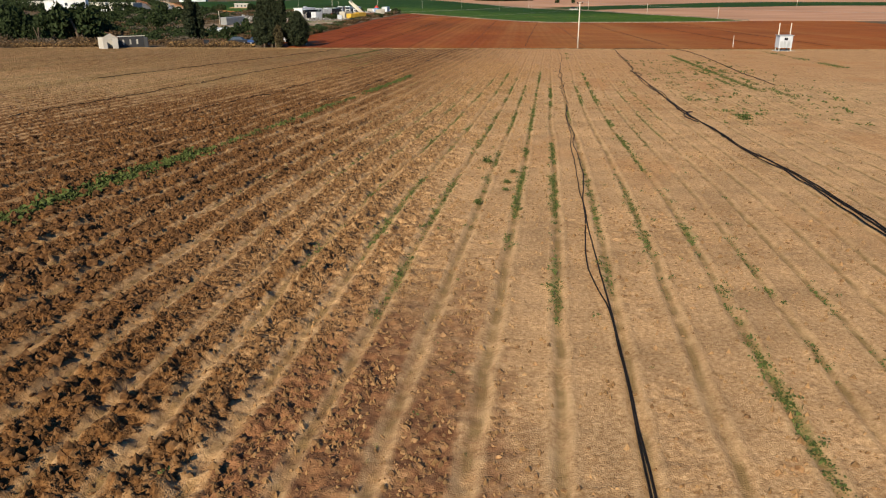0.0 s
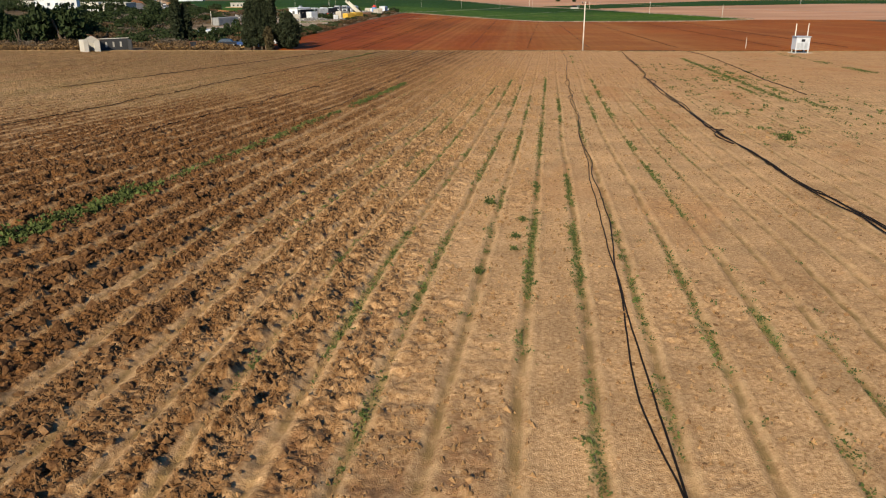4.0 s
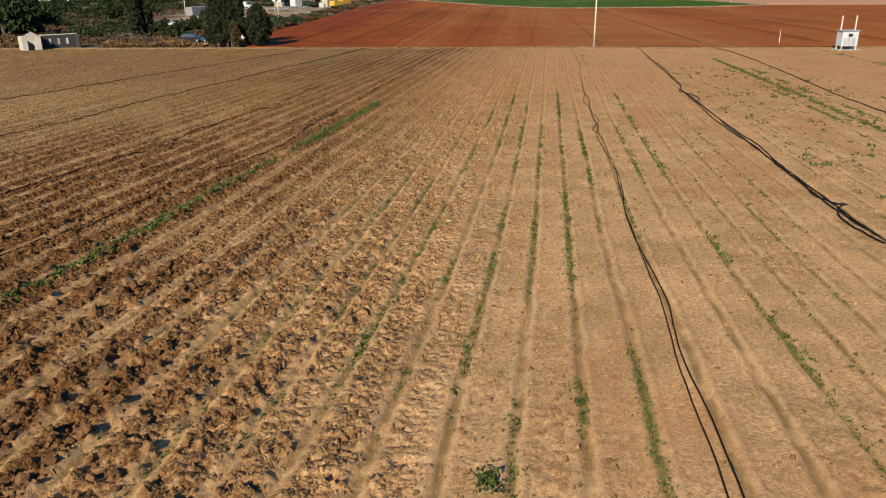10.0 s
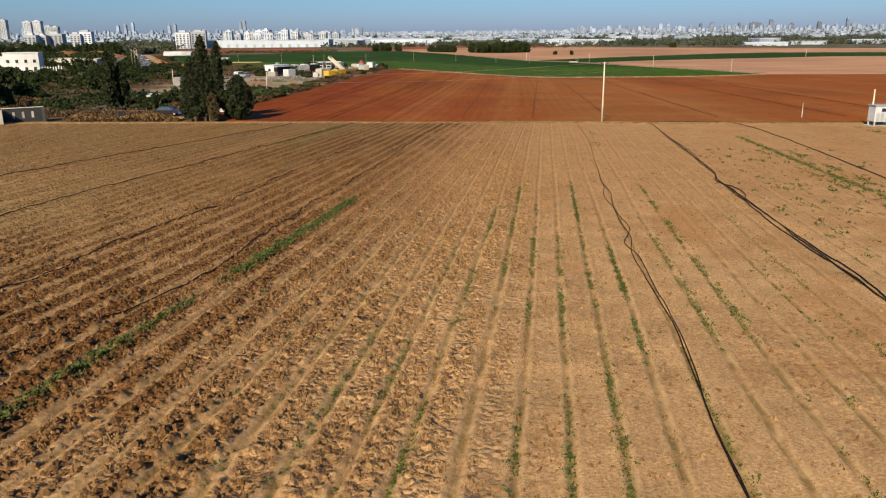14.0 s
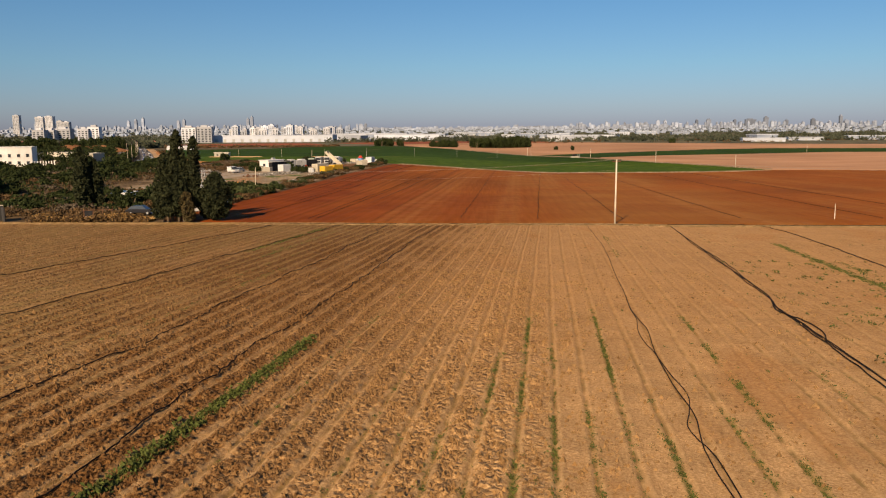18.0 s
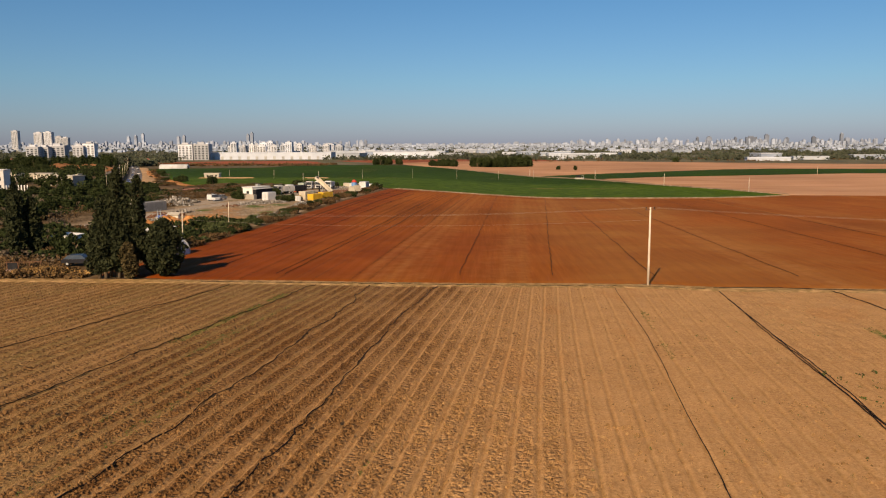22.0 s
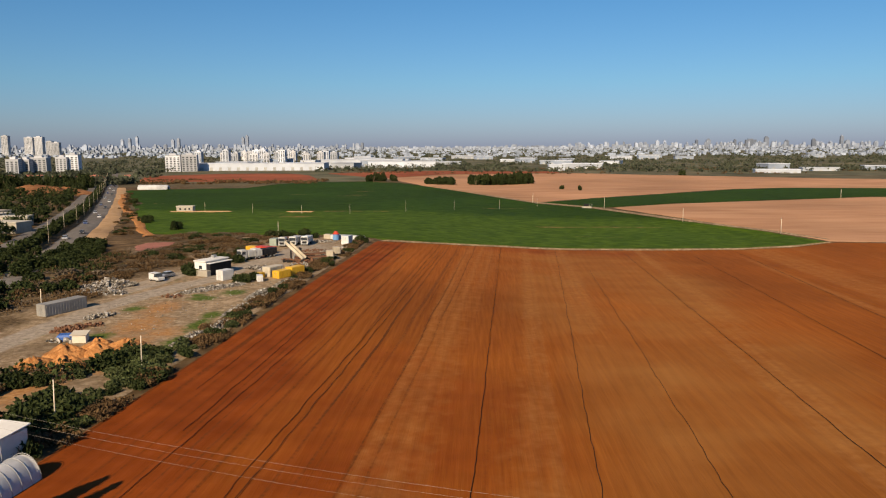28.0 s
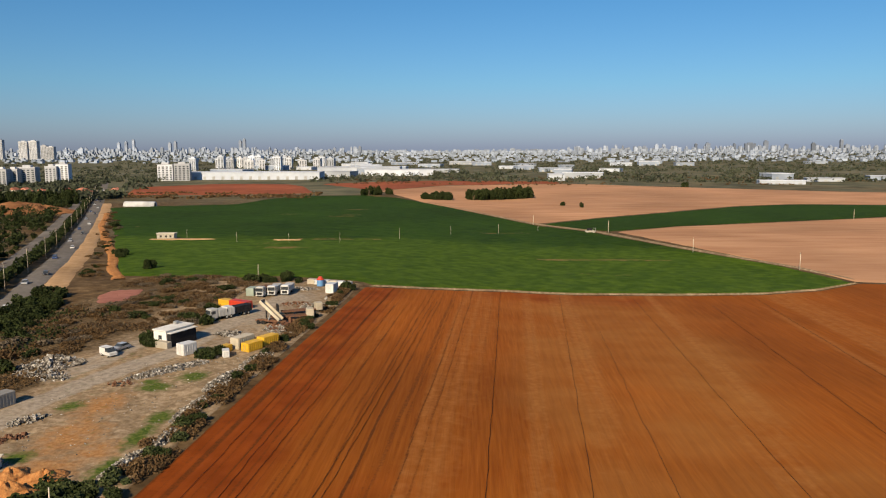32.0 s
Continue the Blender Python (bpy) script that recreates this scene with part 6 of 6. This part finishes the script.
# debris: heaps of blocks and sheets
def heap(x, y, rx, ry, h, n, seed, label, material=None, turn=0.0, big=0.7):
    rng = np.random.RandomState(seed)
    g = Geo()
    ca, sa = math.cos(radians(turn)), math.sin(radians(turn))
    for _ in range(n):
        a, r = rng.rand() * 6.28, math.sqrt(rng.rand())
        px, py = rx * r * math.cos(a), ry * r * math.sin(a)
        qx, qy = px * ca - py * sa, px * sa + py * ca
        s = big * (0.2 + 0.8 * rng.rand() ** 2)
        z = lz(x + qx, y + qy) - lz(x, y) + h * (1 - r * r) * rng.rand()
        m = Euler((rng.rand() * 0.9, rng.rand() * 0.9, rng.rand() * 6.28)).to_matrix()
        d = Vector((s * (0.6 + 0.9 * rng.rand()), s * (0.4 + 0.6 * rng.rand()), s * (0.15 + 0.5 * rng.rand()))) * 0.5
        vs = [Vector((qx, qy, z)) + m @ Vector((sx * d.x, sy * d.y, sz * d.z)) for sx, sy, sz in ((-1, -1, -1), (1, -1, -1), (1, 1, -1), (-1, 1, -1), (-0.9, -0.8, 1), (0.9, -0.9, 1), (0.8, 0.9, 1), (-0.9, 0.9, 1))]
        g.add(vs, [(3, 2, 1, 0), (4, 5, 6, 7), (0, 1, 5, 4), (1, 2, 6, 5), (2, 3, 7, 6), (3, 0, 4, 7)])
    return solid("rubble_heap", g, material or RUBBLE, label, "rubble", at(x, y), "rubble heaps", kind="stuff")


heap(-86.5, 286, 5.5, 5.0, 1.2, 260, 1, "heap of white scrap sheets and rubble", turn=-20, big=1.2)
heap(-80.5, 281, 3.5, 2.5, 1.0, 70, 2, "small heap of mixed scrap", big=1.0)
heap(-66, 277.5, 2.6, 1.8, 0.8, 50, 3, "dark scrap pile beside the drive", RUST)
heap(-62.5, 284.5, 6.5, 2.0, 0.7, 700, 4, "line of broken concrete beside the drive", turn=50, big=0.5)
heap(-57.2, 290.8, 3.5, 1.8, 0.7, 400, 5, "line of broken concrete beside the drive", turn=50, big=0.5)
heap(-47.8, 266, 8, 1.7, 0.8, 900, 6, "bank of broken concrete along the red field", turn=84, big=0.5)
heap(-47.2, 281, 8, 2.4, 1.2, 1100, 7, "bank of broken concrete along the red field", turn=80, big=0.55)
heap(-45.5, 295, 7, 1.8, 0.9, 600, 8, "bank of broken concrete along the red field", turn=78, big=0.5)
heap(-49.2, 243, 6, 1.0, 1.0, 600, 9, "white rubble strip above the red field", turn=78, big=0.5)
heap(-68.5, 241, 4, 1.8, 1.0, 70, 10, "scrap sheets with a blue tarpaulin", turn=10, big=1.3)
heap(-72, 249.5, 4.5, 1.6, 0.9, 80, 11, "dark scrap pile at the yard edge", RUST, turn=40, big=1.1)
heap(-43, 345, 14, 1.6, 0.6, 190, 12, "scattered scrap along the yard edge", turn=84)
heap(-42.5, 366, 7, 2.0, 0.8, 120, 13, "scattered scrap along the yard edge", turn=84)
heap(-48, 322, 4, 3, 0.9, 90, 14, "pallets and scrap beside the machine park", turn=20, big=1.0)
heap(-53.5, 376, 5, 2.5, 0.7, 80, 15, "timber and scrap piles in the yard", turn=0, big=1.2)
heap(-73, 247.5, 2.5, 1.6, 0.9, 90, 21, "broken crates and scrap at the drive", RUST, 20, 0.8)
heap(-72.4, 258.5, 3.6, 1.6, 0.9, 130, 22, "row of broken crates and concrete", None, 50, 0.9)
heap(-50.5, 309, 5, 4, 0.8, 150, 23, "machine parts and scrap between skips", RUST, 0, 0.8)
heap(-46.0, 318, 3, 6, 0.7, 200, 24, "scrap and timber along the yard edge", None, 0, 0.7)
heap(-50.0, 352, 5, 4, 0.5, 110, 25, "scattered scrap iron in the machine park", RUST, 0, 0.8)
heap(-73.5, 198, 6, 3, 0.7, 150, 26, "white rubble and sheets among dark scrub", None, 20, 1.1)
heap(-66, 190, 3, 2, 0.8, 70, 27, "white rubble and sheets among dark scrub", None, 0, 1.0)
heap(-55, 287, 14, 11, 0.06, 420, 28, "loose stones strewn over the yard", None, 20, 0.35)
heap(-62, 262, 14, 18, 0.06, 420, 29, "loose stones strewn over the yard", None, 0, 0.3)
heap(-84.5, 290, 5.0, 4.0, 1.4, 90, 31, "heap of white sheet metal and broken panels", None, 10, 2.0)
heap(-47.0, 252, 5, 1.2, 1.1, 260, 32, "white rubble strip above the red field", None, 82, 0.8)
heap(-60, 287, 5, 1.6, 0.9, 160, 33, "broken panels and rubble beside the drive", None, 50, 1.0)
heap(-48.5, 327, 3.0, 8, 0.8, 160, 34, "machine parts and timber in the yard", RUST, 0, 1.2)
heap(-58, 316, 3.5, 2.5, 0.8, 90, 35, "pallets and white panels by the yard office", None, 0, 1.3)
heap(-46, 349, 3, 7, 0.7, 140, 36, "pale timber and scrap beside the low loaders", None, 0, 1.1)
solid("tarpaulin", Geo().box(-1.8, 1.8, -1.1, 1.1, 0.0, 1.1, 0.35), paint("blue_tarpaulin", (0.04, 0.13, 0.42), 0.5), "crumpled blue tarpaulin over scrap", "tarpaulin", at(-69.2, 241.4, 15))
shed(-66.6, 240.2, 10, 2.2, 1.6, 1.4, "small patched white sheet metal hut", wall=CREAM, roof=CREAM, doors=0)


def mound(x, y, r, h, seed, label, material=ORANGE_SAND, name="sand_pile"):
    n, k = 26, 9
    rng = np.random.RandomState(seed)
    g = Geo()
    ph = rng.rand(4) * 6
    g.v.append((0, 0, h * 0.95))
    for j in range(1, k):
        for i in range(n):
            a, q = 2 * math.pi * i / n, j / (k - 1)
            rr = r * q * (1 + 0.18 * math.sin(2 * a + ph[0]) + 0.1 * math.sin(5 * a + ph[1]))
            z = h * (1 - q) ** 0.8 * (1 + 0.25 * math.sin(3 * a + ph[2] + 5 * q)) + 0.1 * h * rng.rand() * (1 - q) - 0.25 * (q > 0.99)
            g.v.append((rr * math.cos(a), rr * math.sin(a), z))
    for i in range(n):
        g.f.append((0, 1 + i, 1 + (i + 1) % n))
        for j in range(k - 2):
            b, c = 1 + j * n, 1 + (j + 1) * n
            g.f.append((b + i, c + i, c + (i + 1) % n, b + (i + 1) % n))
    solid(name, g, material, label, "sand", at(x, y), "sand piles", soft=True)


for k, (x, y, r, h) in enumerate(((-61.5, 226, 3.2, 1.7), (-64.5, 231.5, 3.4, 1.8), (-60, 233, 3.0, 1.6), (-57.6, 237.5, 2.8, 1.3), (-62.5, 238, 2.6, 1.2), (-66, 225.5, 3.0, 1.4), (-56.8, 232, 2.2, 1.0))):
    mound(x, y, r, h, 40 + k, "tipped pile of orange sand")

# in and beyond the crops
t = thing("field_hut", "small bare concrete hut in the crop", "hut", at(-159, 527.5, 3))
part("wall", Geo().box(-4.4, 4.4, -2.2, 2.2, -0.3, 2.9, 0.05), CONCRETE, t)
part("roof", Geo().box(-4.7, 4.7, -2.5, 2.5, 2.9, 3.2, 0.05), CREAM, t)
for px in (-2.4, 0.4, 2.6):
    part("window_opening", Geo().box(px - 0.5, px + 0.5, -2.24, -2.2, 1.1, 2.1, 0.02), DARK, t)
mound(-152, 524.5, 9, 0.35, 61, "bare earth round the concrete hut", DIRT, "earth_patch")
t = thing("pump_station", "small pump station box with dark tank at the field junction", "pump", at(68, 596, 10))
part("base", Geo().box(-2.6, 2.6, -1.4, 1.4, -0.2, 1.2, 0.08), CREAM, t)
part("tank", Geo().tube([(-1.6, 0, 1.9), (1.2, 0, 1.9)], 0.75, n=12), DARK, t, "dark lying tank")
part("pipe", Geo().tube([(2.0, 0, 1.2), (2.0, 0, 2.6), (3.4, 0, 2.6), (3.4, 0, 0)], 0.15, n=6), GREY_METAL, t)
t = thing("long_greenhouse", "long low greenhouse with pale film roof", "greenhouse", at(-277, 762, -4))
part("cover", Geo().tube([(-13, 0, 0.6), (13, 0, 0.6)], 3.4, n=14), FILM, t, soft=True)
part("end_door", Geo().box(12.95, 13.1, -1.2, 1.2, 0, 2.4, 0.03), DARK, t)


# white house and the roadside place on the far left
def house(x, y, turn, w, d, h, wall, roof, label, pitched=True, group="houses"):
    t = thing("house", label, "house", at(x, y, turn), group)
    part("wall", Geo().box(-w / 2, w / 2, -d / 2, d / 2, -0.3, h, 0.04), wall, t)
    if pitched:
        o, r = 0.5, w * 0.28
        g = Geo().add([(-w / 2 - o, -d / 2 - o, h), (w / 2 + o, -d / 2 - o, h), (w / 2 + o, d / 2 + o, h), (-w / 2 - o, d / 2 + o, h), (0, -d / 2 + 1, h + r), (0, d / 2 - 1, h + r)],
                      [(3, 2, 1, 0), (0, 1, 4), (1, 2, 5, 4), (2, 3, 5), (3, 0, 4, 5)])
        part("roof", g, roof, t)
    else:
        part("roof", Geo().box(-w / 2 - 0.2, w / 2 + 0.2, -d / 2 - 0.2, d / 2 + 0.2, h, h + 0.35, 0.05), roof, t)
    for s in range(max(1, int(h // 2.9))):
        for k in range(max(2, int(w // 3))):
            px = -w / 2 + w * (k + 0.5) / max(2, int(w // 3))
            win = part("window", Geo().box(px - 0.55, px + 0.55, -d / 2 - 0.05, -d / 2, 0.9 + s * 2.9, 2.1 + s * 2.9, 0.02), GLASS, t)
            part("sill", Geo().box(px - 0.65, px + 0.65, -d / 2 - 0.14, -d / 2, 0.8 + s * 2.9, 0.9 + s * 2.9, 0.01), wall, win)
    return t


house(-186, 358, 20, 13, 10, 7.5, WHITE, WHITE, "white two-storey flat-roofed house", False)
house(-198, 366, 20, 8, 8, 5.5, WHITE, WHITE, "low white wing beside the white house", False)
t = thing("fence", "white railing fence before the white house", "fence", at(-172, 352, 20))
for k in range(9):
    part("slat", Geo().box(-4 + k, -3.6 + k, -0.05, 0.05, -0.2, 2.2, 0.02), WHITE, t)
rng = np.random.RandomState(17)
for k in range(14):
    house(-520 + 11 * k + rng.uniform(-3, 3), 905 + rng.uniform(-20, 30), rng.uniform(-15, 15), 9, 8, 5.2, CREAM, TILE, "small house with red tiled hip roof")
for k in range(10):
    house(-330 + 16 * k + rng.uniform(-3, 3), 600 - 16 * k + rng.uniform(-14, 14) - 40, rng.uniform(-20, 20), 12, 8, 4, CREAM, (CREAM, CONCRETE)[k % 2], "low flat-roofed workshop by the road", False)
mound(-322, 694, 26, 5, 71, "big bare orange earth heap", mat("dug_earth", [(0.12, 0.05, 0.024), (0.3, 0.14, 0.065)], 0.25, bump=0.6), "earth_heap")
mound(-366, 735, 24, 5, 72, "big bare orange earth heap", bpy.data.materials["dug_earth"], "earth_heap")
for k in range(22):
    y = 345 + 33 * k + rng.uniform(-10, 10)
    lane = -1.9 if k % 2 else 2.0
    car(road_x(y) + lane, y, 24, (WHITEP, SILVER, BLACKP, BLUE)[k % 4], "car on the asphalt road", group="cars on the road")
for k in range(16):
    utility_pole(road_x(370 + 40 * k) - 6, 370 + 40 * k, 9, 1.6, 60, r=0.07, label="roadside street lamp pole", insulators=2)


# ---- towers and the far city ----
def tower(x, y, w, d, h, turn, wall, label, floors=None, group="apartment towers"):
    """An apartment tower: body, set-back top, window columns with recessed panes and balconies."""
    t = thing("apartment_tower", label, "tower", pose(x, y, lz(x, y) - 1, 0, 0, turn), group)
    part("body", Geo().box(-w / 2, w / 2, -d / 2, d / 2, 0, h), wall, t)
    part("roof_top", Geo().box(-w * 0.25, w * 0.2, -d * 0.25, d * 0.25, h, h + 3.5), wall, t)
    part("parapet", Geo().box(-w / 2 - 0.3, w / 2 + 0.3, -d / 2 - 0.3, d / 2 + 0.3, h, h + 0.8), wall, t)
    n = floors or max(4, int(h / 3.1))
    cols = max(2, int(w / 5))
    pane = Geo().box(-w / cols * 0.26, w / cols * 0.26, -0.2, 0.0, 0, 1.5).mesh("window", GLASS)
    rest = Geo()
    for k in range(cols):
        px = -w / 2 + w * (k + 0.5) / cols
        for f in range(n):
            z = 2.5 + (h - 4) * f / n
            if y < 1400:
                ob = part("window", pane, None, t)
                ob.location = (px, -d / 2 - 0.05, z)
            else:
                rest.box(px - w / cols * 0.26, px + w / cols * 0.26, -d / 2 - 0.25, -d / 2 - 0.05, z, z + 1.5)
    if rest.v:
        part("windows", rest, GLASS, t, "rows of dark windows")["kind"] = "stuff"
    for s in (-1, 1):
        g = Geo()
        for f in range(n):
            z = 2.2 + (h - 4) * f / n
            g.box(s * w / 2 - 0.9, s * w / 2 + 0.9, -d * 0.2, d * 0.2, z, z + 1.0)
        part("balcony_column", g, wall, t)
    return t


# white and pale walls with the blue of distance haze mixed into the colour
FAR_WHITE = mat("hazed_white_cladding", [(0.38, 0.42, 0.49), (0.5, 0.545, 0.61)], 0.05, per="object")
PALE = mat("hazed_tower_render", [(0.42, 0.44, 0.475), (0.54, 0.56, 0.6)], 0.05, per="object")
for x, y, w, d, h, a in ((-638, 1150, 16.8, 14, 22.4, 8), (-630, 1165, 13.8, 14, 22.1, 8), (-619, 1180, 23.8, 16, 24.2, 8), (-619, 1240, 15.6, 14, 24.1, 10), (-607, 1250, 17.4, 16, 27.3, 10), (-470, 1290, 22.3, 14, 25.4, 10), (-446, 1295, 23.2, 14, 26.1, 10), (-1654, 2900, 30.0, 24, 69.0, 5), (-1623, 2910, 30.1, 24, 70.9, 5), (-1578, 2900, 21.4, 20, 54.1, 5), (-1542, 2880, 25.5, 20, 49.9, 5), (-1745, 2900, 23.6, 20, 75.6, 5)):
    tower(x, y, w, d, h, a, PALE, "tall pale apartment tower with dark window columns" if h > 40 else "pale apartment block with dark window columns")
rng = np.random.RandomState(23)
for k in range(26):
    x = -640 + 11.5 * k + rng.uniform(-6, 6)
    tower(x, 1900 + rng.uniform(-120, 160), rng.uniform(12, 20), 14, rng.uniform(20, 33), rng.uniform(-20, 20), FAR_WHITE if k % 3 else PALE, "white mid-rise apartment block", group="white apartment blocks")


def warehouse(x, y, w, d, h, turn, label, wall=None):
    t = thing("warehouse", label, "warehouse", pose(x, y, lz(x, y) - 0.5, 0, 0, turn), "warehouses")
    part("wall", Geo().box(-w / 2, w / 2, -d / 2, d / 2, 0, h), wall or FAR_WHITE, t)
    part("roof", Geo().box(-w / 2 - 0.6, w / 2 + 0.6, -d / 2 - 0.6, d / 2 + 0.6, h, h + 0.9), FAR_WHITE, t)
    for k in range(max(2, int(w / 14))):
        px = -w / 2 + w * (k + 0.5) / max(2, int(w / 14))
        part("loading_door", Geo().box(px - 2.2, px + 2.2, -d / 2 - 0.2, -d / 2, 0, h * 0.5), GREY_METAL, t)
    return t


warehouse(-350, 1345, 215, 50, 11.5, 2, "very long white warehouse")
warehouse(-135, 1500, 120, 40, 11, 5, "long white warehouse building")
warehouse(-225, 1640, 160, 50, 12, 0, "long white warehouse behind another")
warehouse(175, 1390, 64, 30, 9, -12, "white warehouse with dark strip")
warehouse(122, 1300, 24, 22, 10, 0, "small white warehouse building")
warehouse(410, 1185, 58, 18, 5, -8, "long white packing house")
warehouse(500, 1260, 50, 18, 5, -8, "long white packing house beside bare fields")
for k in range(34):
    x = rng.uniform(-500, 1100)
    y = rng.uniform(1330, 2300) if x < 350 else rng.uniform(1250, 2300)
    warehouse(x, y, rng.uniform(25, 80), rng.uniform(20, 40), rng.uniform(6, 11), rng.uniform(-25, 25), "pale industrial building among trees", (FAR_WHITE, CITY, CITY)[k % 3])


def boxes(name, rows, material, label, category):
    g = Geo()
    for x, y, w, d, h in rows:
        z = lz(x, y) - 2
        g.box(x - w / 2, x + w / 2, y - d / 2, y + d / 2, z, z + h)
        if h > 30:
            g.box(x - w * 0.28, x + w * 0.22, y - d * 0.3, y + d * 0.3, z + h, z + h + 3 + h * 0.05)
    return solid(name, g, material, label, category, kind="stuff")


low = []
for k in range(4300):
    y = 4750 - 2300 * rng.rand() ** 1.6
    x = rng.uniform(-0.66, 0.6) * y
    h = rng.uniform(5, 11) + (rng.rand() < 0.25) * rng.uniform(4, 12) * (y > 3600)
    low.append((x, y, rng.uniform(6, 17), rng.uniform(8, 14), h))
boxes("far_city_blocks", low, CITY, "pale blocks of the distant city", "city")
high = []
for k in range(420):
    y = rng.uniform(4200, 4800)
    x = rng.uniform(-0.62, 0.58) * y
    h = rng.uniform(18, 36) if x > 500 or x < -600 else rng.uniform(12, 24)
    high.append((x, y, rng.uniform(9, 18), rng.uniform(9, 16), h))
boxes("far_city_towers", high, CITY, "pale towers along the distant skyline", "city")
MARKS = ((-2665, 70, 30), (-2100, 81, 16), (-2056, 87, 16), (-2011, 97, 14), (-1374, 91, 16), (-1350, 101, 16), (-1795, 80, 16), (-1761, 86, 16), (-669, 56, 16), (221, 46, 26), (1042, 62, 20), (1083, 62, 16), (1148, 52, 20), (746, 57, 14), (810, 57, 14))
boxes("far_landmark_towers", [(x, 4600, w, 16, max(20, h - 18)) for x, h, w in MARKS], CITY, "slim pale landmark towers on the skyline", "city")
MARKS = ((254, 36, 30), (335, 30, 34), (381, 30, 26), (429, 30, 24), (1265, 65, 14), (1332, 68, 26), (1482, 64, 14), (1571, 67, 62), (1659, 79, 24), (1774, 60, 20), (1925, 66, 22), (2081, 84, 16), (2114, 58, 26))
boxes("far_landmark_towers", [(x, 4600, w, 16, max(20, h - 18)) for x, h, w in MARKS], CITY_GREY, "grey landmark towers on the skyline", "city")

# woods and orchards between fields and city
cen = []
for k in range(6500):
    y = 1230 + 3300 * rng.rand() ** 1.3
    x = rng.uniform(-0.68, 0.62) * y
    if value_noise(np.array(x / 130.0), np.array(y / 230.0), 3) < 0.36 and y < 3800:
        continue
    if -460 < x < -240 and y < 1345:
        continue
    s = rng.uniform(3.5, 7)
    z = lz(x, y)
    q = rng.normal(size=(15, 3)) * (s * 0.6, s * 0.6, s * 0.3) + (x, y, z + s * 0.5)
    cen.append(q)
for k in range(420):
    y = rng.uniform(940, 1300)
    x = np.interp(y, (940, 1300), (-420, -560)) - rng.rand() * 250 + (70 if rng.rand() < 0.2 else 0)
    s = rng.uniform(3, 5)
    cen.append(rng.normal(size=(24, 3)) * (s * 0.55, s * 0.55, s * 0.3) + (x, y, lz(x, y) + s * 0.55))
for k in range(260):
    y = rng.uniform(860, 900) if k % 2 else rng.uniform(820, 860)
    x = rng.uniform(-560, -345)
    s = rng.uniform(4, 6)
    cen.append(rng.normal(size=(30, 3)) * (s * 0.5, s * 0.5, s * 0.4) + (x, y, lz(x, y) + s * 0.6))
cen = np.concatenate(cen)
solid("far_woods", leaf_mesh("far_woods", cen, 2.7, FAR_WOOD, rng, 1.2), None, "distant belts of dull green trees", "woods", kind="stuff")
cen = []
for k in range(700):
    x, y = rng.uniform(-400, -160), rng.uniform(860, 960)
    s = rng.uniform(1.2, 2.6)
    if value_noise(np.array(x / 25.0), np.array(y / 18.0), 5) < 0.5:
        continue
    cen.append(rng.normal(size=(10, 3)) * (s * 0.5, s * 0.5, s * 0.25) + (x, y, lz(x, y) + s * 0.4))
for k in range(900):
    x, y = rng.uniform(-200, 700), rng.uniform(1150, 1400)
    s = rng.uniform(1.2, 2.8)
    if value_noise(np.array(x / 60.0), np.array(y / 30.0), 6) < 0.5:
        continue
    cen.append(rng.normal(size=(10, 3)) * (s * 0.5, s * 0.5, s * 0.25) + (x, y, lz(x, y) + s * 0.4))
solid("far_scrub", leaf_mesh("far_scrub", np.concatenate(cen), 1.5, LEAF_DRY, rng, 1.2), None, "distant dry scrub beyond the crops", "scrub", kind="stuff")
